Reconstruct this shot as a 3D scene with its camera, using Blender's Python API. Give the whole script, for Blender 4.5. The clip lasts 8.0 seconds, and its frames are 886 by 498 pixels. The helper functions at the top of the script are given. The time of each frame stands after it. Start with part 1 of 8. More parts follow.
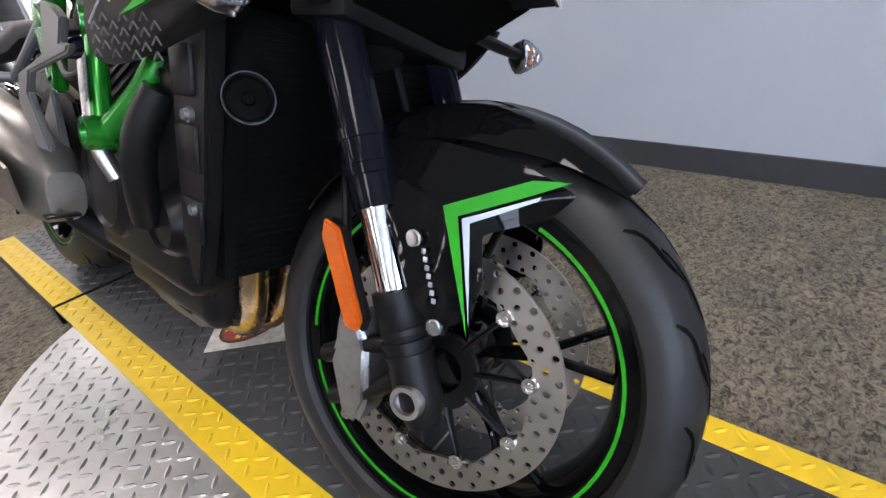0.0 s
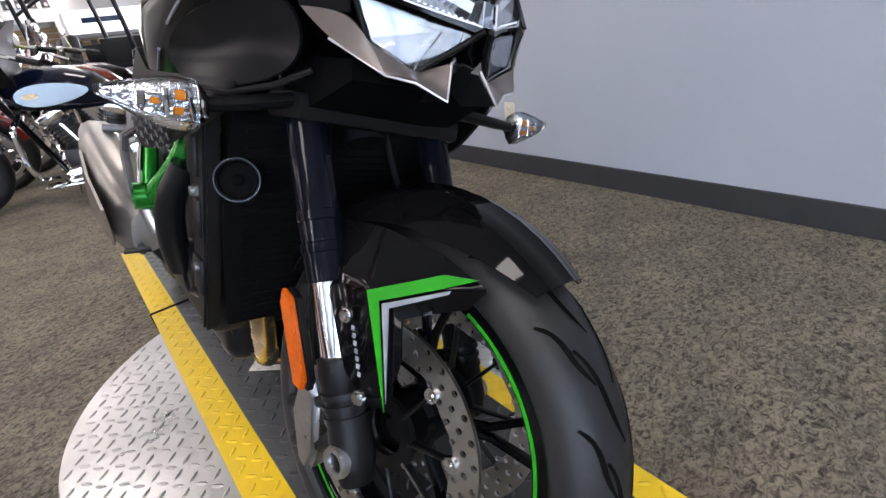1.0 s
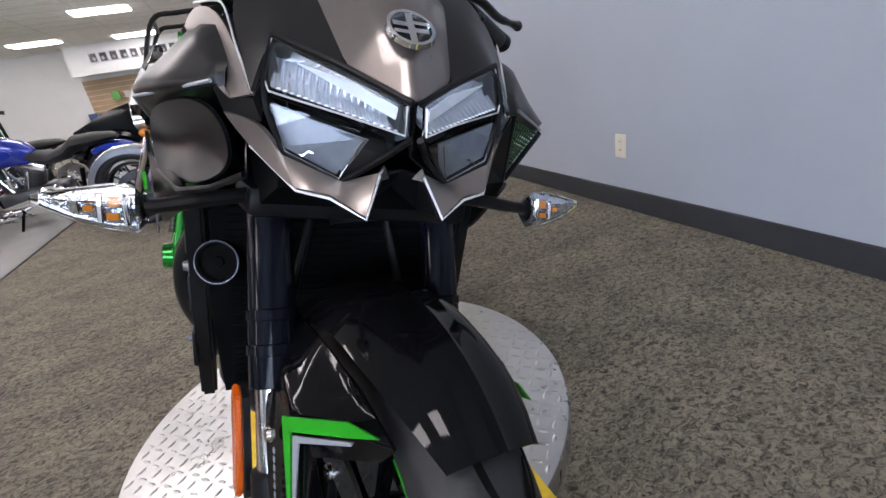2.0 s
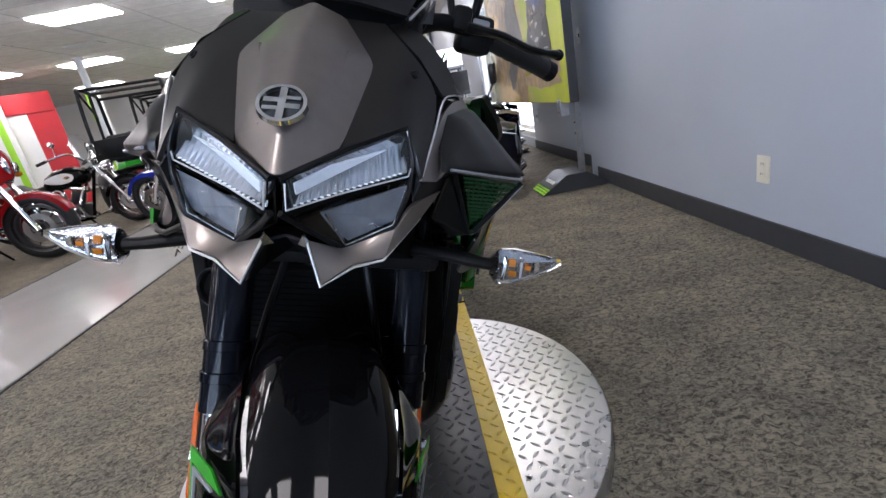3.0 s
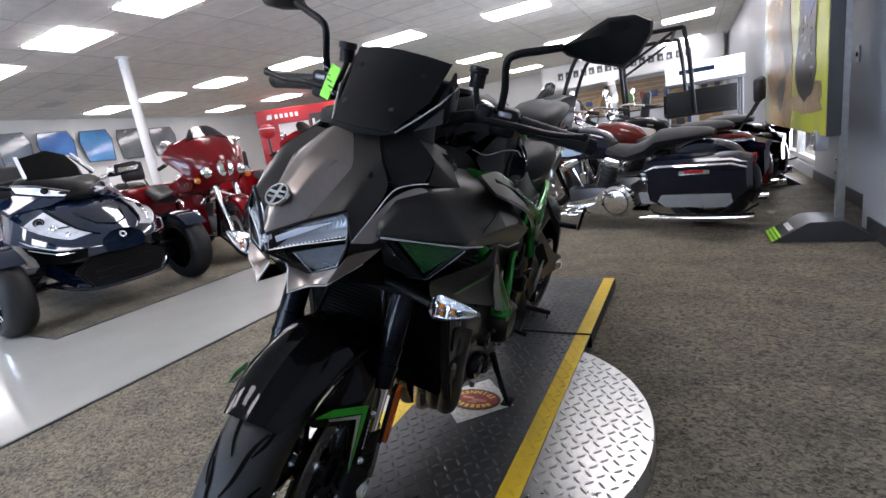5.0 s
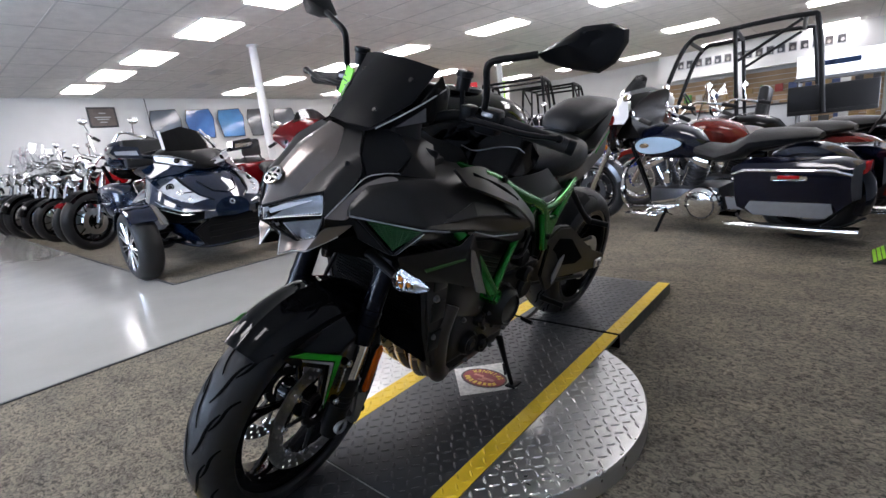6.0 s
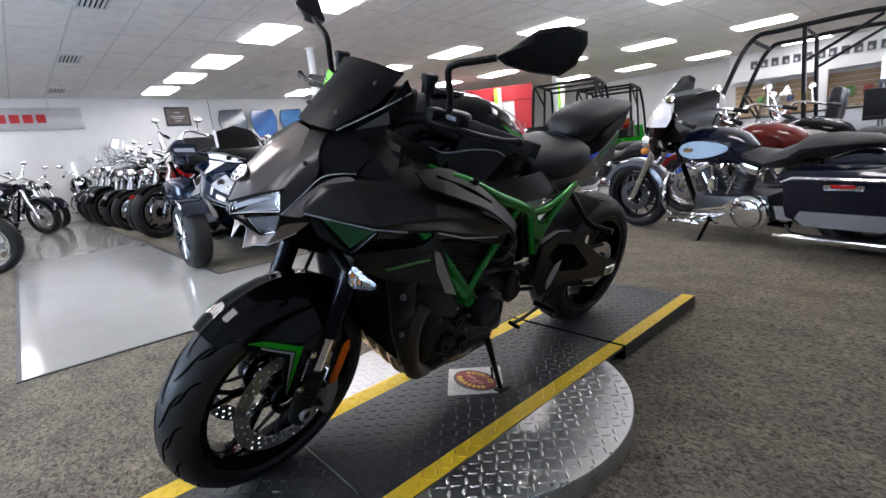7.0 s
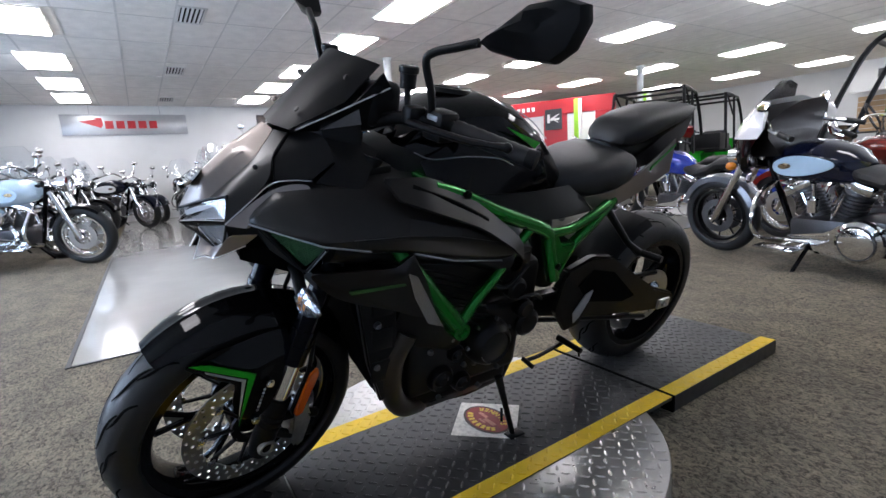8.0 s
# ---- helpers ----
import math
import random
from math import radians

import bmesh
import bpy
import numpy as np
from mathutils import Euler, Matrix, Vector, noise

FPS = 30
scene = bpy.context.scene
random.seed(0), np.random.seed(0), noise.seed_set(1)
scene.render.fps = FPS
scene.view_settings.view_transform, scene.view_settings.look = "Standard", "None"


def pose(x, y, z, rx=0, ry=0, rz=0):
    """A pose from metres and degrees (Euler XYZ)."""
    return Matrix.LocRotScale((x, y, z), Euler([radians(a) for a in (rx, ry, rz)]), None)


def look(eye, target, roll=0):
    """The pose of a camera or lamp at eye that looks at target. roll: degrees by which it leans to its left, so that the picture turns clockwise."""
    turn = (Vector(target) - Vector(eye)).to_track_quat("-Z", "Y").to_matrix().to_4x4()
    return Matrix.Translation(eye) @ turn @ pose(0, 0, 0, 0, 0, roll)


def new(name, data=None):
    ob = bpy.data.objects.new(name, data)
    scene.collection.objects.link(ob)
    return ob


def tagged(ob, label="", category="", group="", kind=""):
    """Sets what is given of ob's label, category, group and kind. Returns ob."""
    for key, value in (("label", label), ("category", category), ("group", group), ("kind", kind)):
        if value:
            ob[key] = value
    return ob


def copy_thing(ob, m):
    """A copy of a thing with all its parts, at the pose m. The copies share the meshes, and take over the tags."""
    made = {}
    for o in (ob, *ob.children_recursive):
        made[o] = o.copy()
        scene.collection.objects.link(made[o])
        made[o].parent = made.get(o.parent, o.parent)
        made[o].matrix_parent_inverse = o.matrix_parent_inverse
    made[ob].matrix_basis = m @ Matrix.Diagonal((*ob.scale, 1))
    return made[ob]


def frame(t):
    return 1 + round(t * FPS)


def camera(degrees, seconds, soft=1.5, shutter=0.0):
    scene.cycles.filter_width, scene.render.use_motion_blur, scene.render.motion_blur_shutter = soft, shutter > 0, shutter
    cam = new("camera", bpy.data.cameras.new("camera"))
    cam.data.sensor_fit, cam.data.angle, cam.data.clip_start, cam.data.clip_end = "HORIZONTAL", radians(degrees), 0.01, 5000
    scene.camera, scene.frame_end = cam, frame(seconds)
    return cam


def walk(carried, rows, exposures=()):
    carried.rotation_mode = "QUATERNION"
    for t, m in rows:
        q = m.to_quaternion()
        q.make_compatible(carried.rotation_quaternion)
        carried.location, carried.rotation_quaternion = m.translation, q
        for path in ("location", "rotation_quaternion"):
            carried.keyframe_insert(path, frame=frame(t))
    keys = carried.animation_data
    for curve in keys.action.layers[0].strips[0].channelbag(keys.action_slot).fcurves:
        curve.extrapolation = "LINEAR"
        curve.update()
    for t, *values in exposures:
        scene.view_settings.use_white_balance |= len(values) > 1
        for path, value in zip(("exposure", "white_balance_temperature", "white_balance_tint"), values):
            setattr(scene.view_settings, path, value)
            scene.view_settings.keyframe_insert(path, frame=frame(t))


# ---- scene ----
cam = camera(87.5, 8.0)
PATH = [
    (0, (0.339, 0.256, 0.748), (-0.995, -0.859, -0.24), -5.5),
    (0.5, (0.285, 0.346, 0.787), (-0.928, -0.93, -0.162), -6.9),
    (1, (0.21, 0.391, 0.807), (-0.862, -1.053, -0.068), -8.0),
    (1.5, (0.109, 0.388, 0.838), (-0.773, -1.214, 0.029), -9.2),
    (3, (-0.26, 0.42, 0.858), (-0.315, -1.479, 0.233), -11.3),
    (3.5, (-0.345, 0.4, 0.892), (-0.119, -1.505, 0.329), -11.7),
    (4, (-0.463, 0.415, 0.898), (0.012, -1.463, 0.4), -11.8),
    (4.5, (-0.581, 0.456, 0.924), (0.114, -1.362, 0.463), -10.5),
    (5, (-0.735, 0.532, 0.914), (0.216, -1.172, 0.473), -8.6),
    (6.5, (-1.117, 0.442, 0.891), (0.272, -0.931, 0.459), -5.6),
    (7, (-1.174, 0.361, 0.881), (0.288, -0.94, 0.468), -5.3),
    (7.5, (-1.173, 0.231, 0.875), (0.378, -0.97, 0.486), -4.7),
    (8, (-1.161, 0.094, 0.859), (0.503, -0.96, 0.512), -3.9),
]
walk(cam, [(t, look(eye, target, roll)) for t, eye, target, roll in PATH], exposures=[(0, 0.27, 6750, 20), (1.5, 0.13, 6650, 20), (3.2, 0.09, 6350, 19), (6.5, 0.07, 6300, 18), (8, 0.07, 6180, 17)])

# ---------------------------------------------------------------- world and light
world = bpy.data.worlds.new("world")
scene.world = world
world.use_nodes = True
_sky = world.node_tree.nodes.new("ShaderNodeTexSky")
_sky.sky_type = "NISHITA"
_sky.sun_disc = False
_sky.sun_elevation, _sky.sun_rotation = radians(35), radians(20)
world.node_tree.links.new(_sky.outputs[0], world.node_tree.nodes["Background"].inputs[0])
world.node_tree.nodes["Background"].inputs[1].default_value = 0.12

CEIL = 2.93          # ceiling height
DECK = 0.06          # top of the turntable
WALL_W = -1.685       # face of the grey wall beside the display
WALL_E = 13.4        # face of the far wall with the sign
WALL_N = -17.6       # back wall
WALL_S = 5.2         # glazed front


def area(name, m, sx, sy, power, colour):
    lamp = bpy.data.lights.new(name, "AREA")
    lamp.shape, lamp.size, lamp.size_y, lamp.energy, lamp.color = "RECTANGLE", sx, sy, power, colour
    ob = new(name, lamp)
    ob.matrix_world = m
    return ob


# bluish daylight through the shop windows of the front, which are unseen and assumed
area("window_daylight", look((4.2, WALL_S - 0.05, 1.55), (4.2, 0, 1.2)), 7.4, 2.0, 235, (0.42, 0.68, 1.0))

# daylight in the glazed side door of the west wall
area("door_daylight", look((-1.84, -7.0, 1.15), (3.0, -7.0, 1.3)), 3.1, 1.85, 170, (0.86, 0.93, 1.0))

# ---------------------------------------------------------------- materials
def mat(name, colour, rough=0.5, metal=0.0, grain=None, bump=0.0, bump_scale=200.0, coat=0.0, vary=0.0, spec=None, rough_var=0.0):
    """A principled surface with variation at two scales. grain: (scale, dark factor)."""
    m = bpy.data.materials.new(name)
    m.use_nodes = True
    nt = m.node_tree
    b = nt.nodes["Principled BSDF"]
    b.inputs["Base Color"].default_value = (*colour, 1)
    b.inputs["Roughness"].default_value = rough
    b.inputs["Metallic"].default_value = metal
    b.inputs["Coat Weight"].default_value = coat
    b.inputs["Coat Roughness"].default_value = 0.04
    if spec is not None:
        b.inputs["Specular IOR Level"].default_value = spec
    tc = nt.nodes.new("ShaderNodeTexCoord")
    if grain:
        n1 = nt.nodes.new("ShaderNodeTexNoise")
        n1.inputs["Scale"].default_value = grain[0]
        n1.inputs["Detail"].default_value = 6
        n2 = nt.nodes.new("ShaderNodeTexNoise")
        n2.inputs["Scale"].default_value = grain[0] * 0.09
        n2.inputs["Detail"].default_value = 3
        add = nt.nodes.new("ShaderNodeMath")
        add.operation = "ADD"
        half = nt.nodes.new("ShaderNodeMath")
        half.operation = "MULTIPLY"
        half.inputs[1].default_value = 0.5
        for n in (n1, n2):
            nt.links.new(tc.outputs["Object"], n.inputs["Vector"])
        nt.links.new(n1.outputs["Fac"], add.inputs[0])
        nt.links.new(n2.outputs["Fac"], add.inputs[1])
        nt.links.new(add.outputs[0], half.inputs[0])
        ramp = nt.nodes.new("ShaderNodeValToRGB")
        ramp.color_ramp.elements[0].position, ramp.color_ramp.elements[1].position = 0.35, 0.65
        ramp.color_ramp.elements[0].color = (*[c * grain[1] for c in colour], 1)
        ramp.color_ramp.elements[1].color = (*[min(1, c * (2 - grain[1])) for c in colour], 1)
        nt.links.new(half.outputs[0], ramp.inputs[0])
        nt.links.new(ramp.outputs[0], b.inputs["Base Color"])
        if rough_var:
            mr = nt.nodes.new("ShaderNodeMapRange")
            mr.inputs[3].default_value, mr.inputs[4].default_value = max(0.02, rough - rough_var), rough + rough_var
            mr.inputs[1].default_value, mr.inputs[2].default_value = 0.35, 0.65
            nt.links.new(half.outputs[0], mr.inputs[0])
            nt.links.new(mr.outputs[0], b.inputs["Roughness"])
    if bump:
        nb = nt.nodes.new("ShaderNodeTexNoise")
        nb.inputs["Scale"].default_value = bump_scale
        nb.inputs["Detail"].default_value = 4
        nt.links.new(tc.outputs["Object"], nb.inputs["Vector"])
        bp = nt.nodes.new("ShaderNodeBump")
        bp.inputs["Strength"].default_value = bump
        bp.inputs["Distance"].default_value = 0.002
        nt.links.new(nb.outputs["Fac"], bp.inputs["Height"])
        nt.links.new(bp.outputs[0], b.inputs["Normal"])
    return m


def glowing(name, colour, strength):
    m = bpy.data.materials.new(name)
    m.use_nodes = True
    b = m.node_tree.nodes["Principled BSDF"]
    b.inputs["Base Color"].default_value = (*colour, 1)
    b.inputs["Emission Color"].default_value = (*colour, 1)
    b.inputs["Emission Strength"].default_value = strength
    return m


def clear(name, colour, rough=0.02, ior=1.45):
    m = bpy.data.materials.new(name)
    m.use_nodes = True
    b = m.node_tree.nodes["Principled BSDF"]
    b.inputs["Base Color"].default_value = (*colour, 1)
    b.inputs["Roughness"].default_value = rough
    b.inputs["Transmission Weight"].default_value = 1
    b.inputs["IOR"].default_value = ior
    return m


def carpet_mat():
    m = mat("carpet", (0.15, 0.135, 0.105), rough=0.95)
    nt = m.node_tree
    b = nt.nodes["Principled BSDF"]
    tc = nt.nodes["Texture Coordinate"]
    mp = nt.nodes.new("ShaderNodeMapping")
    mp.inputs["Scale"].default_value = (1, 1.35, 1)
    nt.links.new(tc.outputs["Object"], mp.inputs[0])
    fine = nt.nodes.new("ShaderNodeTexNoise")
    fine.inputs["Scale"].default_value, fine.inputs["Detail"].default_value, fine.inputs["Roughness"].default_value = 52, 5, 0.72
    fine.inputs["Distortion"].default_value = 1.2
    wide = nt.nodes.new("ShaderNodeTexNoise")
    wide.inputs["Scale"].default_value, wide.inputs["Detail"].default_value = 4.5, 5
    for n in (fine, wide):
        nt.links.new(mp.outputs[0], n.inputs["Vector"])
    ramp = nt.nodes.new("ShaderNodeValToRGB")
    e = ramp.color_ramp.elements
    e[0].position, e[0].color = 0.38, (0.034, 0.030, 0.022, 1)
    e[1].position, e[1].color = 0.60, (0.236, 0.208, 0.157, 1)
    k = ramp.color_ramp.elements.new(0.47)
    k.color = (0.122, 0.107, 0.081, 1)
    nt.links.new(fine.outputs["Fac"], ramp.inputs[0])
    mix = nt.nodes.new("ShaderNodeMix")
    mix.data_type, mix.blend_type = "RGBA", "MULTIPLY"
    mix.inputs[0].default_value = 1
    r2 = nt.nodes.new("ShaderNodeValToRGB")
    r2.color_ramp.elements[0].position, r2.color_ramp.elements[0].color = 0.34, (0.76, 0.755, 0.74, 1)
    r2.color_ramp.elements[1].position, r2.color_ramp.elements[1].color = 0.66, (1.14, 1.11, 1.05, 1)
    nt.links.new(wide.outputs["Fac"], r2.inputs[0])
    nt.links.new(ramp.outputs[0], mix.inputs[6])
    nt.links.new(r2.outputs[0], mix.inputs[7])
    nt.links.new(mix.outputs[2], b.inputs["Base Color"])
    bp = nt.nodes.new("ShaderNodeBump")
    bp.inputs["Strength"].default_value, bp.inputs["Distance"].default_value = 0.9, 0.006
    nt.links.new(fine.outputs["Fac"], bp.inputs["Height"])
    nt.links.new(bp.outputs[0], b.inputs["Normal"])
    return m


M_CARPET = carpet_mat()
M_TILE = mat("pale_polished_floor", (0.34, 0.335, 0.315), rough=0.13, spec=0.5, grain=(3, 0.95), rough_var=0.04, bump=0.03, bump_scale=5)
M_WALLG = mat("grey_blue_paint", (0.375, 0.405, 0.45), rough=0.43, grain=(3, 0.97), bump=0.12, bump_scale=260)
M_WALLW = mat("white_wall_paint", (0.65, 0.655, 0.645), rough=0.7, grain=(2.5, 0.96), bump=0.1, bump_scale=200)
M_CEIL = mat("ceiling_tile", (0.80, 0.78, 0.74), rough=0.9, grain=(60, 0.9), bump=0.5, bump_scale=90)
M_GRID = mat("ceiling_grid", (0.62, 0.61, 0.58), rough=0.6, grain=(20, 0.95))
M_BASE = mat("vinyl_baseboard", (0.03, 0.031, 0.034), rough=0.5, grain=(15, 0.85))
M_LAMP = glowing("lamp_diffuser", (1.0, 0.985, 0.96), 16.0)
M_STEEL = mat("bare_diamond_plate", (0.55, 0.545, 0.535), rough=0.32, metal=0.95, grain=(28, 0.94), rough_var=0.06, bump=0.1, bump_scale=120)
M_DECK = mat("black_deck_paint", (0.035, 0.036, 0.037), rough=0.42, grain=(40, 0.75), rough_var=0.12, bump=0.1, bump_scale=150)
M_YELLOW = mat("yellow_deck_paint", (0.72, 0.47, 0.012), rough=0.45, grain=(30, 0.9), rough_var=0.1, bump=0.08, bump_scale=160)
M_RUBBER = mat("tyre_rubber", (0.010, 0.010, 0.011), rough=0.5, spec=0.33, grain=(60, 0.8), rough_var=0.1, bump=0.12, bump_scale=300)
M_GLOSS = mat("gloss_black_paint", (0.0026, 0.0026, 0.0030), rough=0.05, coat=0.0, grain=(500, 0.9), spec=0.16)
M_SATIN = mat("satin_black_plastic", (0.005, 0.005, 0.0055), rough=0.40, spec=0.14, grain=(300, 0.85), bump=0.06, bump_scale=700)
M_FRAMEBLK = mat("black_engine_paint", (0.004, 0.004, 0.0045), rough=0.32, spec=0.17, grain=(150, 0.9), rough_var=0.02)
M_BRONZE = mat("graphite_metallic_paint", (0.178, 0.153, 0.138), rough=0.39, metal=0.8, grain=(900, 0.95), coat=0.6)
M_MATTE = mat("matte_dark_metallic_paint", (0.011, 0.0100, 0.0096), rough=0.33, spec=0.28, metal=0.15, grain=(900, 0.95))
M_GREEN = mat("green_metallic_paint", (0.003, 0.145, 0.013), rough=0.22, metal=0.6, grain=(600, 0.95), coat=0.1)
M_LIME = mat("lime_decal", (0.006, 0.225, 0.008), rough=0.3, spec=0.2, grain=(300, 0.95))
M_SILVERD = mat("grey_decal_and_highlight", (0.27, 0.28, 0.30), rough=0.35, metal=0.3, grain=(300, 0.95))
M_CHROME = mat("chrome", (0.82, 0.82, 0.83), rough=0.07, metal=1.0, grain=(40, 0.95))
M_ALU = mat("cast_aluminium", (0.48, 0.48, 0.48), rough=0.34, metal=1.0, grain=(120, 0.85), rough_var=0.08)
M_DISC = mat("brake_disc_steel", (0.42, 0.41, 0.395), rough=0.30, metal=1.0, grain=(20, 0.96), rough_var=0.03)
M_EXH = mat("heat_tinted_pipe", (0.50, 0.38, 0.24), rough=0.25, metal=1.0, grain=(25, 0.75), rough_var=0.08)
M_BOLT = mat("zinc_bolt", (0.6, 0.6, 0.6), rough=0.25, metal=1.0, grain=(200, 0.9))
M_ORANGE = mat("orange_reflector", (0.44, 0.075, 0.003), rough=0.18, grain=(200, 0.85), bump=0.4, bump_scale=500)
M_AMBER = mat("amber_bulb", (0.55, 0.17, 0.015), rough=0.15, grain=(200, 0.9))
M_LENS = clear("clear_lens", (0.96, 0.98, 1.0), ior=1.42)
M_SMOKE = clear("smoked_screen", (0.05, 0.05, 0.055), rough=0.05)
M_REFL = mat("lamp_reflector", (0.82, 0.83, 0.85), rough=0.10, metal=1.0, grain=(60, 0.92))
M_GREYLENS = mat("grey_lamp_lens", (0.42, 0.43, 0.45), rough=0.14, metal=0.9, grain=(60, 0.95))
M_FLUTE = mat("fluted_bright_reflector", (0.72, 0.74, 0.78), rough=0.20, metal=0.65, grain=(60, 0.88))
# pale metal of the lens trim and of highlights drawn along panel edges
M_BRIGHT = mat("trim_and_edge_highlight", (0.58, 0.57, 0.56), rough=0.3, metal=0.5, grain=(80, 0.95))
M_BUCKET = mat("bright_lamp_bucket", (0.74, 0.76, 0.80), 0.2, 0.35, grain=(60, 0.8), bump=0.6, bump_scale=60)
# white for the reflected ceiling light in the headlamps, and for their dots
M_MILKY = mat("milky_glint_and_dots", (0.78, 0.80, 0.83), 0.25, grain=(80, 0.97))
M_INDR = mat("indicator_reflector", (0.50, 0.51, 0.54), rough=0.14, metal=1.0, grain=(60, 0.85), bump=1.0, bump_scale=90)
M_FORK = mat("dark_coated_fork_tube", (0.003, 0.0036, 0.006), rough=0.08, spec=0.12, grain=(40, 0.95))
M_LOWBEAM = mat("smoky_lamp_lens", (0.17, 0.18, 0.20), rough=0.18, metal=0.2, spec=0.5, grain=(60, 0.8), bump=0.6, bump_scale=75)
M_WEB = mat("web_decal", (0.055, 0.055, 0.058), rough=0.5, grain=(200, 0.9))
M_CASTG = mat("grey_cast_bracket", (0.13, 0.13, 0.135), rough=0.42, metal=0.6, grain=(120, 0.9))
M_SEAT = mat("black_vinyl_seat", (0.009, 0.009, 0.010), rough=0.5, spec=0.35, grain=(200, 0.8), bump=0.35, bump_scale=420)
M_ENGRING = mat("dark_horn_ring", (0.045, 0.045, 0.048), rough=0.2, metal=0.6, grain=(80, 0.9))
M_HOLE = mat("deep_black", (0.003, 0.003, 0.003), rough=0.9, spec=0.04, grain=(80, 0.8))

# ---------------------------------------------------------------- building kit
def mesh_object(name, bm, material, parent=None, smooth=True, angle=35):
    me = bpy.data.meshes.new(name)
    bmesh.ops.recalc_face_normals(bm, faces=bm.faces)
    if smooth:
        lim = radians(angle)
        for f in bm.faces:
            f.smooth = True
        for e in bm.edges:
            e.smooth = len(e.link_faces) == 2 and e.calc_face_angle(0) < lim
    bm.to_mesh(me)
    bm.free()
    for m in material if isinstance(material, (list, tuple)) else (material,):
        me.materials.append(m)
    ob = new(name, me)
    if parent is not None:
        ob.parent = parent
    return ob


def part(name, bm, material, parent, label="", smooth=True, angle=35):
    """One mesh object under a thing or under a part."""
    ob = mesh_object(name, bm, material, parent, smooth, angle)
    return tagged(ob, label) if label else ob


def thing(name, label, category, m=None, group="", kind=""):
    ob = new(name)
    ob.empty_display_size = 0.1
    if m is not None:
        ob.matrix_world = m
    return tagged(ob, label, category, group, kind)


def structure(name, bm, material, label="", smooth=False):
    return tagged(mesh_object(name, bm, material, None, smooth), label, kind="structure")


def merge(*bms):
    out = bmesh.new()
    for b in bms:
        tmp = bpy.data.meshes.new("tmp")
        b.to_mesh(tmp)
        out.from_mesh(tmp)
        bpy.data.meshes.remove(tmp)
        b.free()
    return out


def moved(bm, m):
    bm.transform(m)
    return bm


def box(cx, cy, cz, sx, sy, sz, bevel=0.0, seg=2):
    bm = bmesh.new()
    bmesh.ops.create_cube(bm, size=1)
    bm.transform(Matrix.Translation((cx, cy, cz)) @ Matrix.Diagonal((sx, sy, sz, 1)))
    if bevel > 0:
        bmesh.ops.bevel(bm, geom=bm.edges[:], offset=bevel, segments=seg, affect="EDGES", profile=0.5)
    return bm


def span(x0, x1, y0, y1, z0, z1, bevel=0.0):
    return box((x0 + x1) / 2, (y0 + y1) / 2, (z0 + z1) / 2, abs(x1 - x0), abs(y1 - y0), abs(z1 - z0), bevel)


def frame_of(d):
    d = Vector(d).normalized()
    up = Vector((0, 0, 1)) if abs(d.z) < 0.95 else Vector((0, 1, 0))
    s = d.cross(up).normalized()
    return s, s.cross(d).normalized(), d


def tube(points, radii, seg=10, cap=True, flat=1.0):
    """A round bar along points; radii one number or one for each point."""
    pts = [Vector(p) for p in points]
    if not isinstance(radii, (list, tuple)):
        radii = [radii] * len(pts)
    bm = bmesh.new()
    rings = []
    s0 = None
    for i, p in enumerate(pts):
        d = pts[min(i + 1, len(pts) - 1)] - pts[max(i - 1, 0)]
        s, u, d = frame_of(d)
        if s0 is not None:
            s = (s0 - d * s0.dot(d)).normalized()
            u = s.cross(d).normalized()
        s0 = s
        rings.append([bm.verts.new(p + radii[i] * (math.cos(a) * s + math.sin(a) * flat * u)) for a in (2 * math.pi * k / seg for k in range(seg))])
    for a, b in zip(rings, rings[1:]):
        for k in range(seg):
            bm.faces.new((a[k], a[(k + 1) % seg], b[(k + 1) % seg], b[k]))
    if cap:
        bm.faces.new(rings[0][::-1])
        bm.faces.new(rings[-1])
    return bm


def smooth_path(points, n=6):
    """Catmull-Rom through the points."""
    p = [Vector(v) for v in points]
    p = [2 * p[0] - p[1]] + p + [2 * p[-1] - p[-2]]
    out = []
    for i in range(1, len(p) - 2):
        for k in range(n):
            t = k / n
            a, b, c, d = p[i - 1:i + 3]
            out.append(0.5 * ((2 * b) + (c - a) * t + (2 * a - 5 * b + 4 * c - d) * t * t + (3 * b - a - 3 * c + d) * t ** 3))
    return out + [p[-2]]


def rod(a, b, r, r2=None, seg=12):
    return tube([a, b], [r, r if r2 is None else r2], seg)


def lathe(profile, seg=32, axis="x"):
    """Spin (along, radius) pairs round an axis through the origin; open profile, closed where the radius is 0."""
    bm = bmesh.new()
    rings = []
    for h, r in profile:
        ring = []
        for k in range(seg):
            a = 2 * math.pi * k / seg
            c, s = r * math.cos(a), r * math.sin(a)
            ring.append(bm.verts.new({"x": (h, c, s), "y": (c, h, s), "z": (c, s, h)}[axis]))
        rings.append(ring)
    for a, b in zip(rings, rings[1:]):
        for k in range(seg):
            bm.faces.new((a[k], a[(k + 1) % seg], b[(k + 1) % seg], b[k]))
    bmesh.ops.remove_doubles(bm, verts=bm.verts, dist=1e-6)
    return bm


